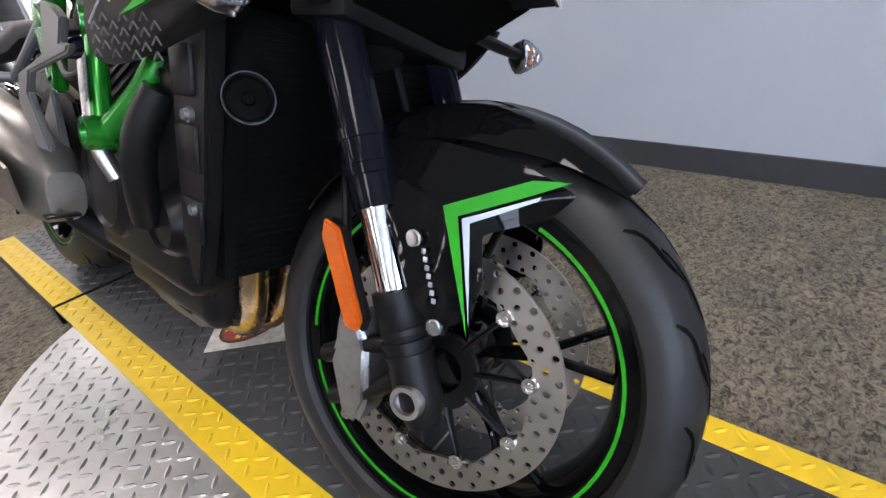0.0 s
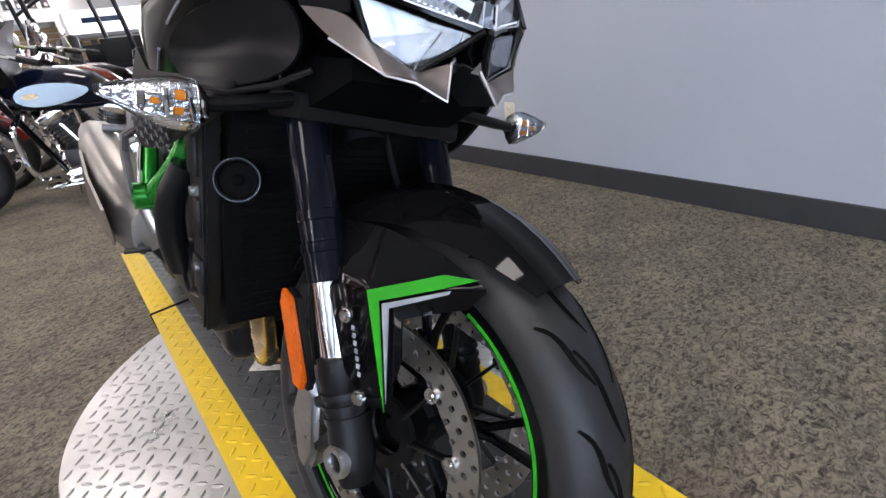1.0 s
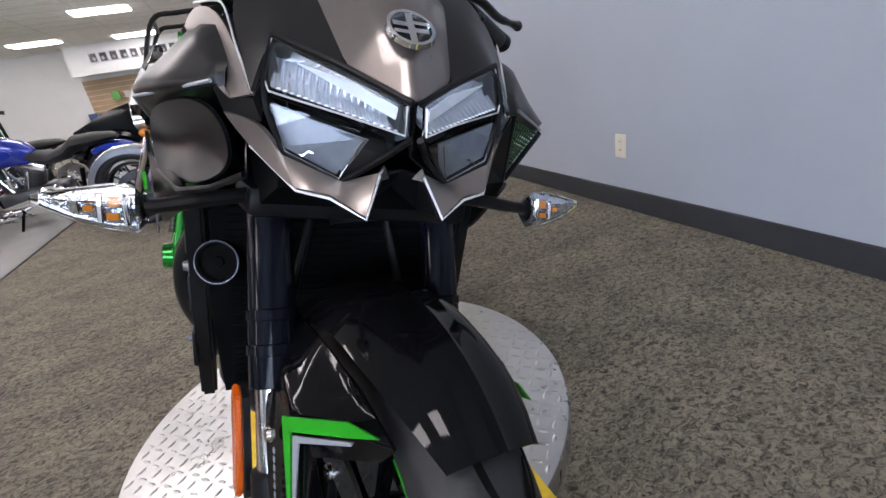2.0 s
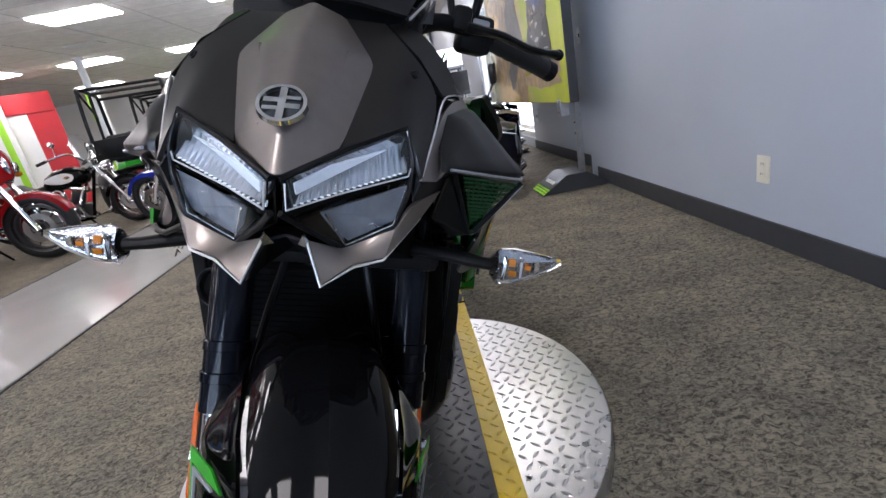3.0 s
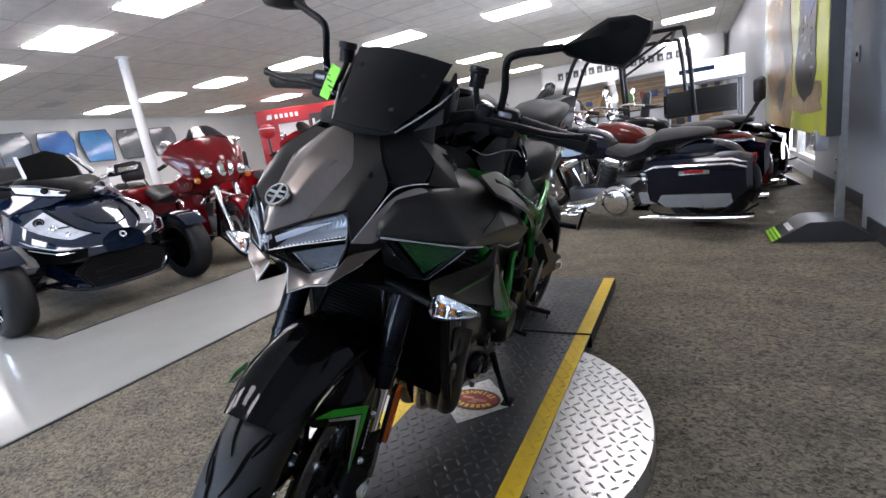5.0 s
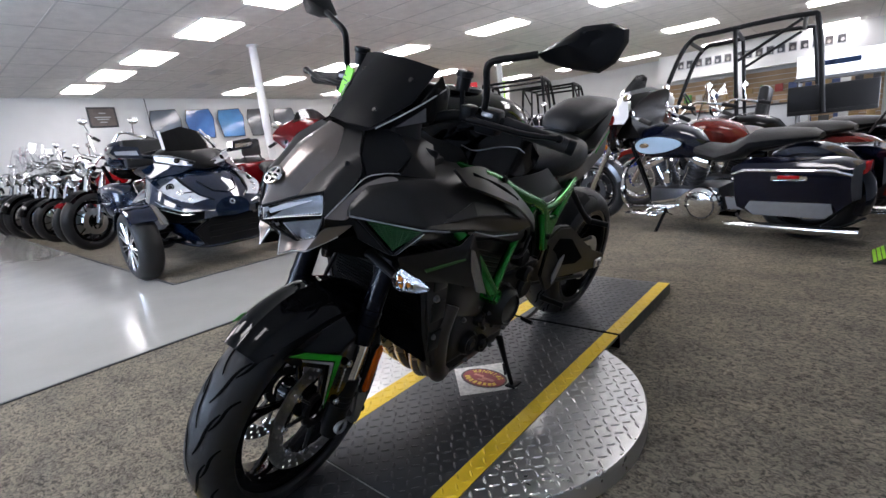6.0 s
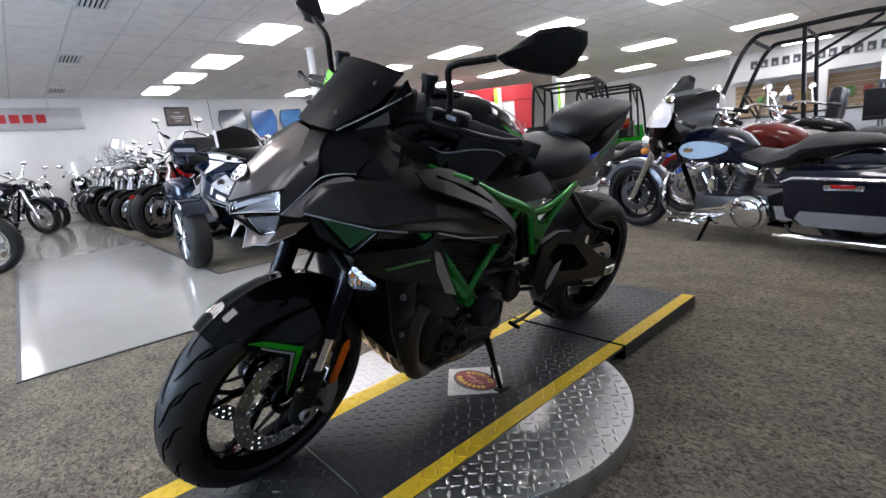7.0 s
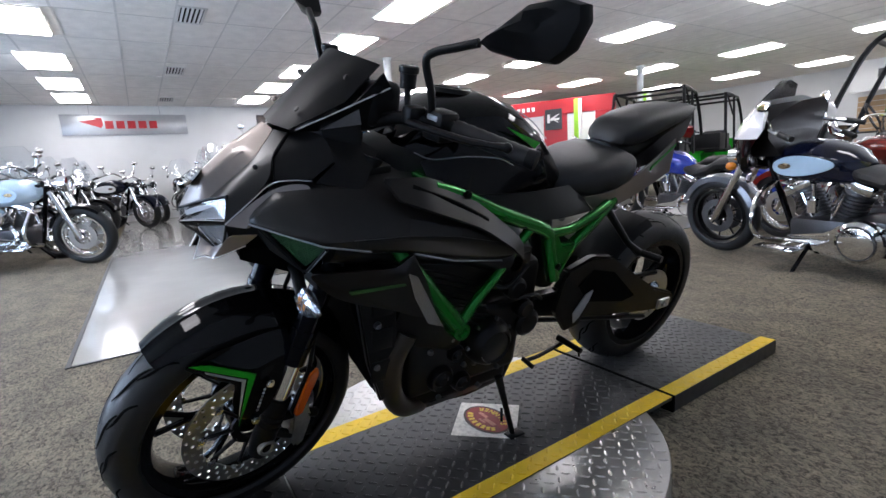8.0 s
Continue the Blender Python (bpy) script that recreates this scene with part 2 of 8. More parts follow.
def plate(outline, thick, axis="x", at=0.0, bevel=0.0):
    """A flat piece with a 2D outline, thick along the axis, centred at the given place on it."""
    bm = bmesh.new()

    def p3(u, v, h):
        return {"x": (h, u, v), "y": (u, h, v), "z": (u, v, h)}[axis]
    lo = [bm.verts.new(p3(u, v, at - thick / 2)) for u, v in outline]
    hi = [bm.verts.new(p3(u, v, at + thick / 2)) for u, v in outline]
    n = len(outline)
    bm.faces.new(lo)
    bm.faces.new(hi)
    for k in range(n):
        bm.faces.new((lo[k], lo[(k + 1) % n], hi[(k + 1) % n], hi[k]))
    bmesh.ops.recalc_face_normals(bm, faces=bm.faces)
    if bevel > 0:
        bmesh.ops.bevel(bm, geom=[e for e in bm.edges if e.calc_face_angle(0) > 0.4], offset=bevel, segments=2, affect="EDGES")
    return bm


def loft(sections, close=True, cap=True):
    """A skin over sections: lists of points of equal length."""
    bm = bmesh.new()
    rings = [[bm.verts.new(p) for p in s] for s in sections]
    n = len(rings[0])
    for a, b in zip(rings, rings[1:]):
        for k in range(n if close else n - 1):
            vs = (a[k], a[(k + 1) % n], b[(k + 1) % n], b[k])
            try:
                bm.faces.new(vs)
            except ValueError:
                pass
    if cap and close:
        bm.faces.new(rings[0][::-1])
        bm.faces.new(rings[-1])
    bmesh.ops.remove_doubles(bm, verts=bm.verts, dist=1e-6)
    return bm


def shell(points_faces, thick, bevel=0.0):
    """A panel of facets (points, faces) given a thickness."""
    pts, faces = points_faces
    bm = bmesh.new()
    vs = [bm.verts.new(p) for p in pts]
    for f in faces:
        bm.faces.new([vs[i] for i in f])
    bmesh.ops.recalc_face_normals(bm, faces=bm.faces)
    if bevel:
        creases = [e for e in bm.edges if len(e.link_faces) == 2 and e.calc_face_angle(0) > radians(3)]
        bmesh.ops.bevel(bm, geom=creases, offset=bevel, offset_type="OFFSET", segments=3, profile=0.5, affect="EDGES", clamp_overlap=True)
    bmesh.ops.solidify(bm, geom=bm.faces[:], thickness=thick)
    return bm


def ball(c, rx, ry, rz, u=16, v=10):
    bm = bmesh.new()
    bmesh.ops.create_uvsphere(bm, u_segments=u, v_segments=v, radius=1)
    bm.transform(Matrix.Translation(c) @ Matrix.Diagonal((rx, ry, rz, 1)))
    return bm


def lettering(name, text, size, m, material, parent=None, depth=0.002, align="CENTER", bold=0.0):
    """Letters as a mesh, lying in the xy plane of m."""
    cu = bpy.data.curves.new(name, "FONT")
    cu.body, cu.size, cu.extrude, cu.align_x, cu.align_y, cu.offset = text, size, depth, align, "CENTER", bold
    tmp = bpy.data.objects.new("tmp", cu)
    scene.collection.objects.link(tmp)
    me = bpy.data.meshes.new_from_object(tmp.evaluated_get(bpy.context.evaluated_depsgraph_get()))
    bpy.data.objects.remove(tmp)
    bpy.data.curves.remove(cu)
    me.materials.clear()
    me.materials.append(material)
    ob = new(name, me)
    if parent is not None:
        ob.parent = parent
    ob.matrix_basis = m
    return ob

# ---------------------------------------------------------------- the room
# floor: carpet with a pale polished aisle laid flush in it
floor = structure("floor", span(-3.2, 14.0, WALL_N - 0.4, WALL_S + 0.4, -0.2, 0), M_CARPET, "brown-grey flecked low-pile carpet floor")
AX0, AX1, AY0, AY1 = 1.715, 3.12, -0.80, 0.52
aisle = structure("aisle_floor", merge(span(AX0, AX1, WALL_N + 1.5, AY1, 0.0005, 0.002), span(AX1, 13.2, AY0, AY1, 0.0005, 0.002)), M_TILE, "pale polished floor of the aisle")
edge_strip = structure("trim", merge(span(AX0 - 0.022, AX0 - 0.002, WALL_N + 1.5, AY1 + 0.022, 0.0005, 0.006), span(AX0 - 0.002, 13.2, AY1 + 0.002, AY1 + 0.022, 0.0005, 0.006),
                                     span(AX1 + 0.002, AX1 + 0.022, WALL_N + 1.5, AY0 - 0.002, 0.0005, 0.006), span(AX1 + 0.022, 13.2, AY0 - 0.022, AY0 - 0.002, 0.0005, 0.006)), M_BASE, "dark rubber edge strip beside the aisle")

# walls
wall_west = structure("wall_west", span(WALL_W - 0.14, WALL_W, -3.1, WALL_S + 0.2, 0, CEIL), M_WALLG, "grey-blue painted plaster wall")
wall_return = structure("wall_return", span(-3.1, WALL_W - 0.001, -3.24, -3.1, 0, CEIL), M_WALLG, "grey-blue painted wall return")
wall_west_rear = structure("wall_west_rear", merge(span(-1.98, -1.84, -5.4, -3.241, 0, CEIL), span(-1.98, -1.84, WALL_N, -8.6, 0, CEIL), span(-1.98, -1.84, -8.6, -5.4, 0, 0.12), span(-1.98, -1.84, -8.6, -5.4, 2.1, CEIL)), M_WALLG, "grey-blue painted plaster wall further back")
wall_east = structure("wall_east", span(WALL_E, WALL_E + 0.15, WALL_N, WALL_S + 0.2, 0, CEIL), M_WALLW, "off-white painted shop wall")
wall_north = structure("wall_north", span(-2, WALL_E + 0.35, WALL_N - 0.15, WALL_N, 0, CEIL), M_WALLW, "off-white back wall of the shop")
wall_south = structure("wall_south", merge(span(-1.86, 0.4, WALL_S, WALL_S + 0.15, 0, CEIL), span(8.0, WALL_E, WALL_S, WALL_S + 0.15, 0, CEIL), span(0.4, 8.0, WALL_S, WALL_S + 0.15, 0, 0.5), span(0.4, 8.0, WALL_S, WALL_S + 0.15, 2.6, CEIL)), M_WALLW, "off-white front wall with shop window openings")
baseboard = structure("baseboard", span(WALL_W, WALL_W + 0.012, -3.1, WALL_S, 0, 0.105, 0.003), M_BASE, "dark grey vinyl cove baseboard")
baseboard_rear = structure("baseboard_rear", span(-1.84, -1.828, -5.4, -3.25, 0, 0.105, 0.003), M_BASE, "dark grey vinyl cove baseboard")

# ceiling with its recessed grid
bm = span(-3.2, 14.0, WALL_N - 0.4, WALL_S + 0.4, CEIL, CEIL + 0.15)
ceiling = structure("ceiling", bm, M_CEIL, "grey-white suspended tile ceiling")
grid_bars = []
gx = -1.45
while gx < WALL_E:
    grid_bars.append(span(gx - 0.012, gx + 0.012, WALL_N, WALL_S, CEIL - 0.004, CEIL - 0.0005))
    gx += 1.22
gy = -14.0
while gy < WALL_S:
    grid_bars.append(span(WALL_W, WALL_E, gy - 0.012, gy + 0.012, CEIL - 0.0038, CEIL - 0.0007))
    gy += 0.61
ceiling_grid = structure("trim_ceiling", merge(*grid_bars), M_GRID, "painted metal ceiling grid")

# fluorescent ceiling lights
lamp0 = thing("ceiling_light", "recessed fluorescent ceiling light with white diffuser", "ceiling light", group="ceiling lights")
part("frame", merge(span(-0.55, 0.55, -0.32, -0.29, -0.012, 0.0), span(-0.55, 0.55, 0.29, 0.32, -0.012, 0), span(-0.55, -0.52, -0.29, 0.29, -0.012, 0), span(0.52, 0.55, -0.29, 0.29, -0.012, 0)), M_GRID, lamp0, "white metal frame", smooth=False)
part("diffuser", span(-0.52, 0.52, -0.29, 0.29, -0.034, -0.002, 0.006), M_LAMP, lamp0, "lit white diffuser", smooth=False)
spots = [(0.35, 1.1), (2.3, 1.1), (4.28, 1.1)]
spots += [(x, 1.06) for x in (6.46, 8.6, 10.5, 12.2)]
spots += [(x, -3.2 + 0.065 * (x - 4.3)) for x in (-0.75, 1.75, 4.38, 6.3, 8.45, 10.22, 11.95)]
spots += [(x, -7.45 + 0.14 * (x - 4.1)) for x in (-0.75, 1.8, 4.08, 6.3, 8.3, 10.1, 11.9)]
spots += [(x, -11.45 + 0.23 * (x - 4.1)) for x in (-0.75, 1.85, 4.05, 6.1, 8.0, 9.85, 11.8)]
spots += [(x, -15.4 + 0.25 * (x - 4.1)) for x in (-0.55, 1.86, 4.05, 6.0, 8.0)]
first = True
for x, y in spots:
    m = pose(x, y, CEIL - 0.005)
    if first:
        lamp0.matrix_world = m
        first = False
    else:
        copy_thing(lamp0, m)

# glazed side door and window in the rear part of the west wall
window_1 = tagged(mesh_object("window_1", merge(*[span(-1.95, -1.87, y - 0.03, y + 0.03, 0.12, 2.1) for y in (-8.57, -7.5, -6.5, -5.43)], span(-1.95, -1.87, -8.6, -5.4, 0.12, 0.18), span(-1.95, -1.87, -8.6, -5.4, 2.04, 2.1)), M_GRID, None, False), "white framed glazed side door and windows", kind="structure")
for y0, y1 in ((-8.54, -7.53), (-7.47, -6.53), (-6.47, -5.46)):
    pane = part("pane", span(-1.915, -1.907, y0, y1, 0.18, 2.04), M_LENS, window_1, "clear glass pane", smooth=False)
    pane.visible_shadow = False
# assumed front glazing, out of view, to account for the bluish reflections
window_2 = tagged(mesh_object("window_2", merge(*[span(x - 0.03, x + 0.03, WALL_S + 0.03, WALL_S + 0.11, 0.5, 2.6) for x in (0.43, 2.3, 4.2, 6.1, 7.97)], span(0.4, 8.0, WALL_S + 0.03, WALL_S + 0.11, 0.5, 0.56), span(0.4, 8.0, WALL_S + 0.03, WALL_S + 0.11, 2.54, 2.6)), M_GRID, None, False), "white framed shop window", kind="structure")
for x0, x1 in ((0.46, 2.27), (2.33, 4.17), (4.23, 6.07), (6.13, 7.94)):
    pane = part("pane", span(x0, x1, WALL_S + 0.066, WALL_S + 0.074, 0.56, 2.54), M_LENS, window_2, "clear glass pane", smooth=False)
    pane.visible_shadow = False
M_DAY = glowing("bright_daylight", (0.84, 0.92, 1.0), 6.0)
backdrop = structure("backdrop", merge(span(-2.62, -2.6, -9.2, -4.9, -0.1, 2.6), span(-0.4, 8.8, WALL_S + 0.9, WALL_S + 0.92, -0.1, 3.2)), M_DAY, "bright daylight outside the windows")

# ---------------------------------------------------------------- the turntable
DCX, DCY, DR = -0.075, -0.655, 0.557
DX0, DX1 = -0.352, 0.203
YJ_R, YJ_F = -1.283, -0.115          # joints between the turning deck and the fixed ends
Y_R, Y_F = -2.03, 0.62               # outer ends of the fixed decks
STRIPE = 0.058
STRIPE_R = 0.076
turntable = thing("turntable", "motorcycle turntable with steel disc, black deck and yellow edges", "turntable", pose(0, 0, 0))
disc = part("disc", moved(lathe([(0.0, 0), (0.0, DR), (DECK - 0.008, DR), (DECK - 0.003, DR - 0.003), (DECK - 0.0025, DR - 0.006), (DECK - 0.0025, 0)], 128, "z"), Matrix.Translation((DCX, DCY, 0))), M_STEEL, turntable, "bare steel diamond plate disc")
deck = part("deck", span(DX0, DX1, YJ_R + 0.004, YJ_F - 0.004, DECK - 0.012, DECK, 0.0015), M_DECK, turntable, "black painted diamond plate deck")


def lugs(x0, x1, y0, y1, z, inside=None, pitch=0.030):
    """Raised lozenges of diamond plate, turned alternately."""
    verts, faces = [], []
    i = 0
    y = y0 + pitch * 0.5
    row = 0
    while y < y1 - pitch * 0.3:
        x = x0 + pitch * (0.5 if row % 2 else 1.0) * 0.5 + pitch * 0.25
        col = 0
        while x < x1 - pitch * 0.3:
            if inside is None or inside(x, y):
                a = radians(45 if (row + col) % 2 else -45)
                c, s = math.cos(a), math.sin(a)
                L, W, h = 0.0145, 0.0047, 0.0025
                ring = [(-L, 0, 0), (-L * 0.4, -W, 0), (L * 0.4, -W, 0), (L, 0, 0), (L * 0.4, W, 0), (-L * 0.4, W, 0), (-L * 0.5, 0, h), (L * 0.5, 0, h)]
                n = len(verts)
                verts += [(x + u * c - v * s, y + u * s + v * c, z + w) for u, v, w in ring]
                faces += [(n, n + 1, n + 6), (n + 1, n + 2, n + 7, n + 6), (n + 2, n + 3, n + 7), (n + 3, n + 4, n + 7), (n + 4, n + 5, n + 6, n + 7), (n + 5, n, n + 6)]
            x += pitch
            col += 1
        y += pitch
        row += 1
    bm = bmesh.new()
    vs = [bm.verts.new(v) for v in verts]
    for f in faces:
        bm.faces.new([vs[k] for k in f])
    return bm


def in_disc(x, y):
    return (x - DCX) ** 2 + (y - DCY) ** 2 < (DR - 0.016) ** 2 and not (DX0 - 0.008 < x < DX1 + 0.008)


tagged(part("disc_tread_plate", lugs(DCX - DR, DCX + DR, DCY - DR, DCY + DR, DECK - 0.0025, in_disc), M_STEEL, turntable, "raised steel lozenges", smooth=False), kind="stuff")
tagged(part("deck_tread_plate", lugs(DX0 + STRIPE, DX1 - STRIPE_R, YJ_R + 0.01, YJ_F - 0.01, DECK), M_DECK, turntable, "raised black lozenges", smooth=False), kind="stuff")
for x0, x1 in ((DX0, DX0 + STRIPE), (DX1 - STRIPE_R, DX1)):
    st = part("yellow_edge", span(x0 + 0.0005, x1, YJ_R + 0.005, YJ_F - 0.005, DECK + 0.0002, DECK + 0.0008), M_YELLOW, turntable, "yellow painted edge stripe", smooth=False)
    tagged(part("edge_tread_plate", lugs(x0 + 0.002, x1, YJ_R + 0.012, YJ_F - 0.012, DECK + 0.0006), M_YELLOW, st, "raised yellow lozenges", smooth=False), kind="stuff")

# the fixed decks before and behind the disc
for y0, y1, word in ((Y_R, YJ_R, "rear"), (YJ_F, Y_F, "front")):
    ramp = thing("ramp_deck", "fixed black ramp deck with yellow edges, beside the turntable disc", "ramp", pose(0, 0, 0), group="ramp decks")
    # low end falls to the floor over the last stretch
    out_y = y0 if word == "rear" else y1
    in_y = y1 if word == "rear" else y0
    knee_y = out_y + (0.02 if word == "rear" else -0.10)
    drop = 0.003 if word == "rear" else 0.03
    prof = [(in_y, 0.002), (out_y, 0.002), (out_y, DECK - drop), (knee_y, DECK - 0.001), (in_y, DECK - 0.001)]
    part("deck", plate(prof, DX1 - DX0, "x", (DX0 + DX1) / 2, 0.0015), M_DECK, ramp, "black painted steel deck")
    for x0, x1 in ((DX0, DX0 + STRIPE), (DX1 - STRIPE_R, DX1)):
        es = part("yellow_edge", plate([(in_y, DECK - 0.0008), (knee_y, DECK - 0.0008), (out_y, DECK - drop + 0.0002), (out_y, DECK - drop + 0.0012), (knee_y, DECK + 0.0004), (in_y, DECK + 0.0004)], x1 - x0 - 0.001, "x", (x0 + x1) / 2), M_YELLOW, ramp, "yellow painted edge stripe", smooth=False)
        a, b = min(in_y, knee_y), max(in_y, knee_y)
        tagged(part("edge_tread_plate", lugs(x0 + 0.002, x1, a + 0.006, b - 0.006, DECK + 0.0003), M_YELLOW, es, "raised yellow lozenges", smooth=False), kind="stuff")
    a, b = min(in_y, knee_y), max(in_y, knee_y)
    tagged(part("deck_tread_plate", lugs(DX0 + STRIPE, DX1 - STRIPE_R, a + 0.006, b - 0.006, DECK - 0.001), M_DECK, ramp, "raised black lozenges", smooth=False), kind="stuff")

# dark gap between the turning deck and the rear deck, laid on as a black strip
part("joint_lip", span(DX0 - 0.003, DX1 + 0.003, YJ_R - 0.006, YJ_R + 0.007, 0.004, DECK + 0.0032, 0.002), M_HOLE, turntable, "black strip for the dark gap of the joint", smooth=False)

# maker's sticker on the deck: worn silver plate with a red and yellow oval
sticker = thing("sticker_plate", "worn silver sticker plate with a red and yellow oval print", "sticker", pose(-0.072, -0.716, DECK + 0.0016, 0, 0, 45))
part("plate", box(0, 0, 0.0005, 0.195, 0.195, 0.001), mat("worn_silver_plate", (0.52, 0.50, 0.47), 0.45, 0.4, grain=(70, 0.6), rough_var=0.15), sticker, "scuffed silver plate", smooth=False)


def oval(rx, ry, z, n=48):
    return plate([(rx * math.cos(2 * math.pi * k / n), ry * math.sin(2 * math.pi * k / n)) for k in range(n)], 0.0006, "z", z)


ov = Matrix.Rotation(radians(-45), 4, "Z")
part("border", moved(oval(0.092, 0.062, 0.0016), ov), mat("brown_print", (0.05, 0.02, 0.012), 0.5, grain=(60, 0.7)), sticker, "dark oval border")
part("oval", moved(oval(0.084, 0.054, 0.0023), ov), mat("red_print", (0.24, 0.018, 0.012), 0.5, grain=(50, 0.7)), sticker, "dark red oval print")
M_PRINTY = mat("yellow_print", (0.70, 0.42, 0.03), 0.5, grain=(60, 0.85))
word = "SPINNER"
for k, ch in enumerate(word):
    a = radians(-90 + (k - 3) * 19)
    lettering("letter", ch, 0.026, ov @ Matrix.Translation((0.068 * math.cos(a), 0.043 * math.sin(a), 0.0028)) @ Matrix.Rotation(math.atan2(0.068 * math.sin(a), 0.043 * math.cos(a)) + math.pi / 2, 4, "Z"), M_PRINTY, sticker, 0.0002, bold=0.0008)
for k in range(8):
    a = radians(30 + k * 17)
    part("print_bar", moved(box(0, 0, 0, 0.012, 0.018, 0.0005), ov @ Matrix.Translation((0.068 * math.cos(a), 0.040 * math.sin(a), 0.0028)) @ Matrix.Rotation(a - math.pi / 2, 4, "Z")), M_PRINTY, sticker, "yellow print bar", smooth=False)
for k, (dx, dy, sx, sy) in enumerate(((-0.02, 0.004, 0.05, 0.014), (0.025, -0.006, 0.04, 0.012), (0.0, 0.018, 0.03, 0.008))):
    part("print_bar", moved(box(dx, dy, 0.0028, sx, sy, 0.0005), ov), mat("light_print", (0.5, 0.16, 0.10), 0.5, grain=(80, 0.6)), sticker, "pale red print shape", smooth=False)

# ---------------------------------------------------------------- the motorcycle on the turntable
LEAN = 15.5
_y, _l = radians(-1.3), radians(LEAN)
_r = Vector((math.cos(_y) * math.cos(_l), math.sin(_y) * math.cos(_l), math.sin(_l)))
_f = Vector((-math.sin(_y), math.cos(_y), 0))
_u = _r.cross(_f)
BIKE = Matrix(((_r.x, _f.x, _u.x, 0.0605), (_r.y, _f.y, _u.y, 0.0), (_r.z, _f.z, _u.z, DECK), (0, 0, 0, 1)))
bike = thing("motorcycle", "black and graphite sport motorcycle with green frame on its side stand", "motorcycle", BIKE)
# steering: the front end turned to the left about the steering head
STEER = Matrix.Translation((0, -0.065, 0.283)) @ Matrix.Rotation(radians(12), 4, Vector((0, -0.407, 0.913)).normalized()) @ Matrix.Translation((0, 0.065, -0.283))
FWC, FR = Vector((0, -0.032, 0.283)), 0.283
RWC, RR = Vector((0.004, -1.469, 0.302)), 0.305


def B(name, bm, material, label="", parent=None, angle=35):
    return part(name, bm, material, parent or bike, label, angle=angle)


def S(name, bm, material, label="", parent=None, angle=35):
    """A part of the steered front end."""
    return part(name, moved(bm, STEER), material, parent or bike, label, angle=angle)


def pts_of(s, *pts):
    return [(s * x, y, z) for x, y, z in pts]


def body_round(cx, cy, cz, sx, sy, sz):
    return box(cx, cy, cz, sx, sy, sz, 0.016, 4)


def curved(ob, crease, levels=2, limit=8):
    """Rounds a coarse panel into a curved one; its edges stay, its bends become soft lines."""
    me = ob.data
    bm = bmesh.new()
    bm.from_mesh(me)
    layer = bm.edges.layers.float.new("crease_edge")
    for e in bm.edges:
        rim = len(e.link_faces) != 2 or e.calc_face_angle(0) > radians(70)
        e[layer] = 1.0 if rim else (crease if e.calc_face_angle(0) > radians(limit) else 0.0)
        e.smooth = not rim
    for f in bm.faces:
        f.smooth = True
    bm.to_mesh(me)
    bm.free()
    sub = ob.modifiers.new("curve", "SUBSURF")
    sub.levels = sub.render_levels = levels
    return ob


def panel(name, points_faces, thick, material, label="", parent=None, crease=0.45, levels=3, steered=False):
    """A curved body panel over a coarse cage."""
    bm = bmesh.new()
    vs = [bm.verts.new(p) for p in points_faces[0]]
    for f in points_faces[1]:
        bm.faces.new([vs[i] for i in f])
    ob = curved(B(name, moved(bm, STEER) if steered else bm, material, label, parent, angle=180), crease, levels)
    sol = ob.modifiers.new("thickness", "SOLIDIFY")
    sol.thickness, sol.offset = thick, 0.0
    return ob


def tyre_bm(R, w, seg=72, bead=0.0):
    h = w / 2
    prof = [(-h * 0.86, max(bead, R - w * 0.60)), (-h * 0.97, max(bead + 0.003, R - w * 0.48)), (-h, R - w * 0.36), (-h * 0.93, R - w * 0.24), (-h * 0.76, R - w * 0.125), (-h * 0.5, R - w * 0.045), (-h * 0.2, R - w * 0.006), (0, R)]
    prof = prof + [(-a, b) for a, b in prof[:-1]][::-1]
    prof += [(h * 0.7, max(bead, R - w * 0.58)), (-h * 0.7, max(bead, R - w * 0.58)), prof[0]]
    return lathe(prof, seg)


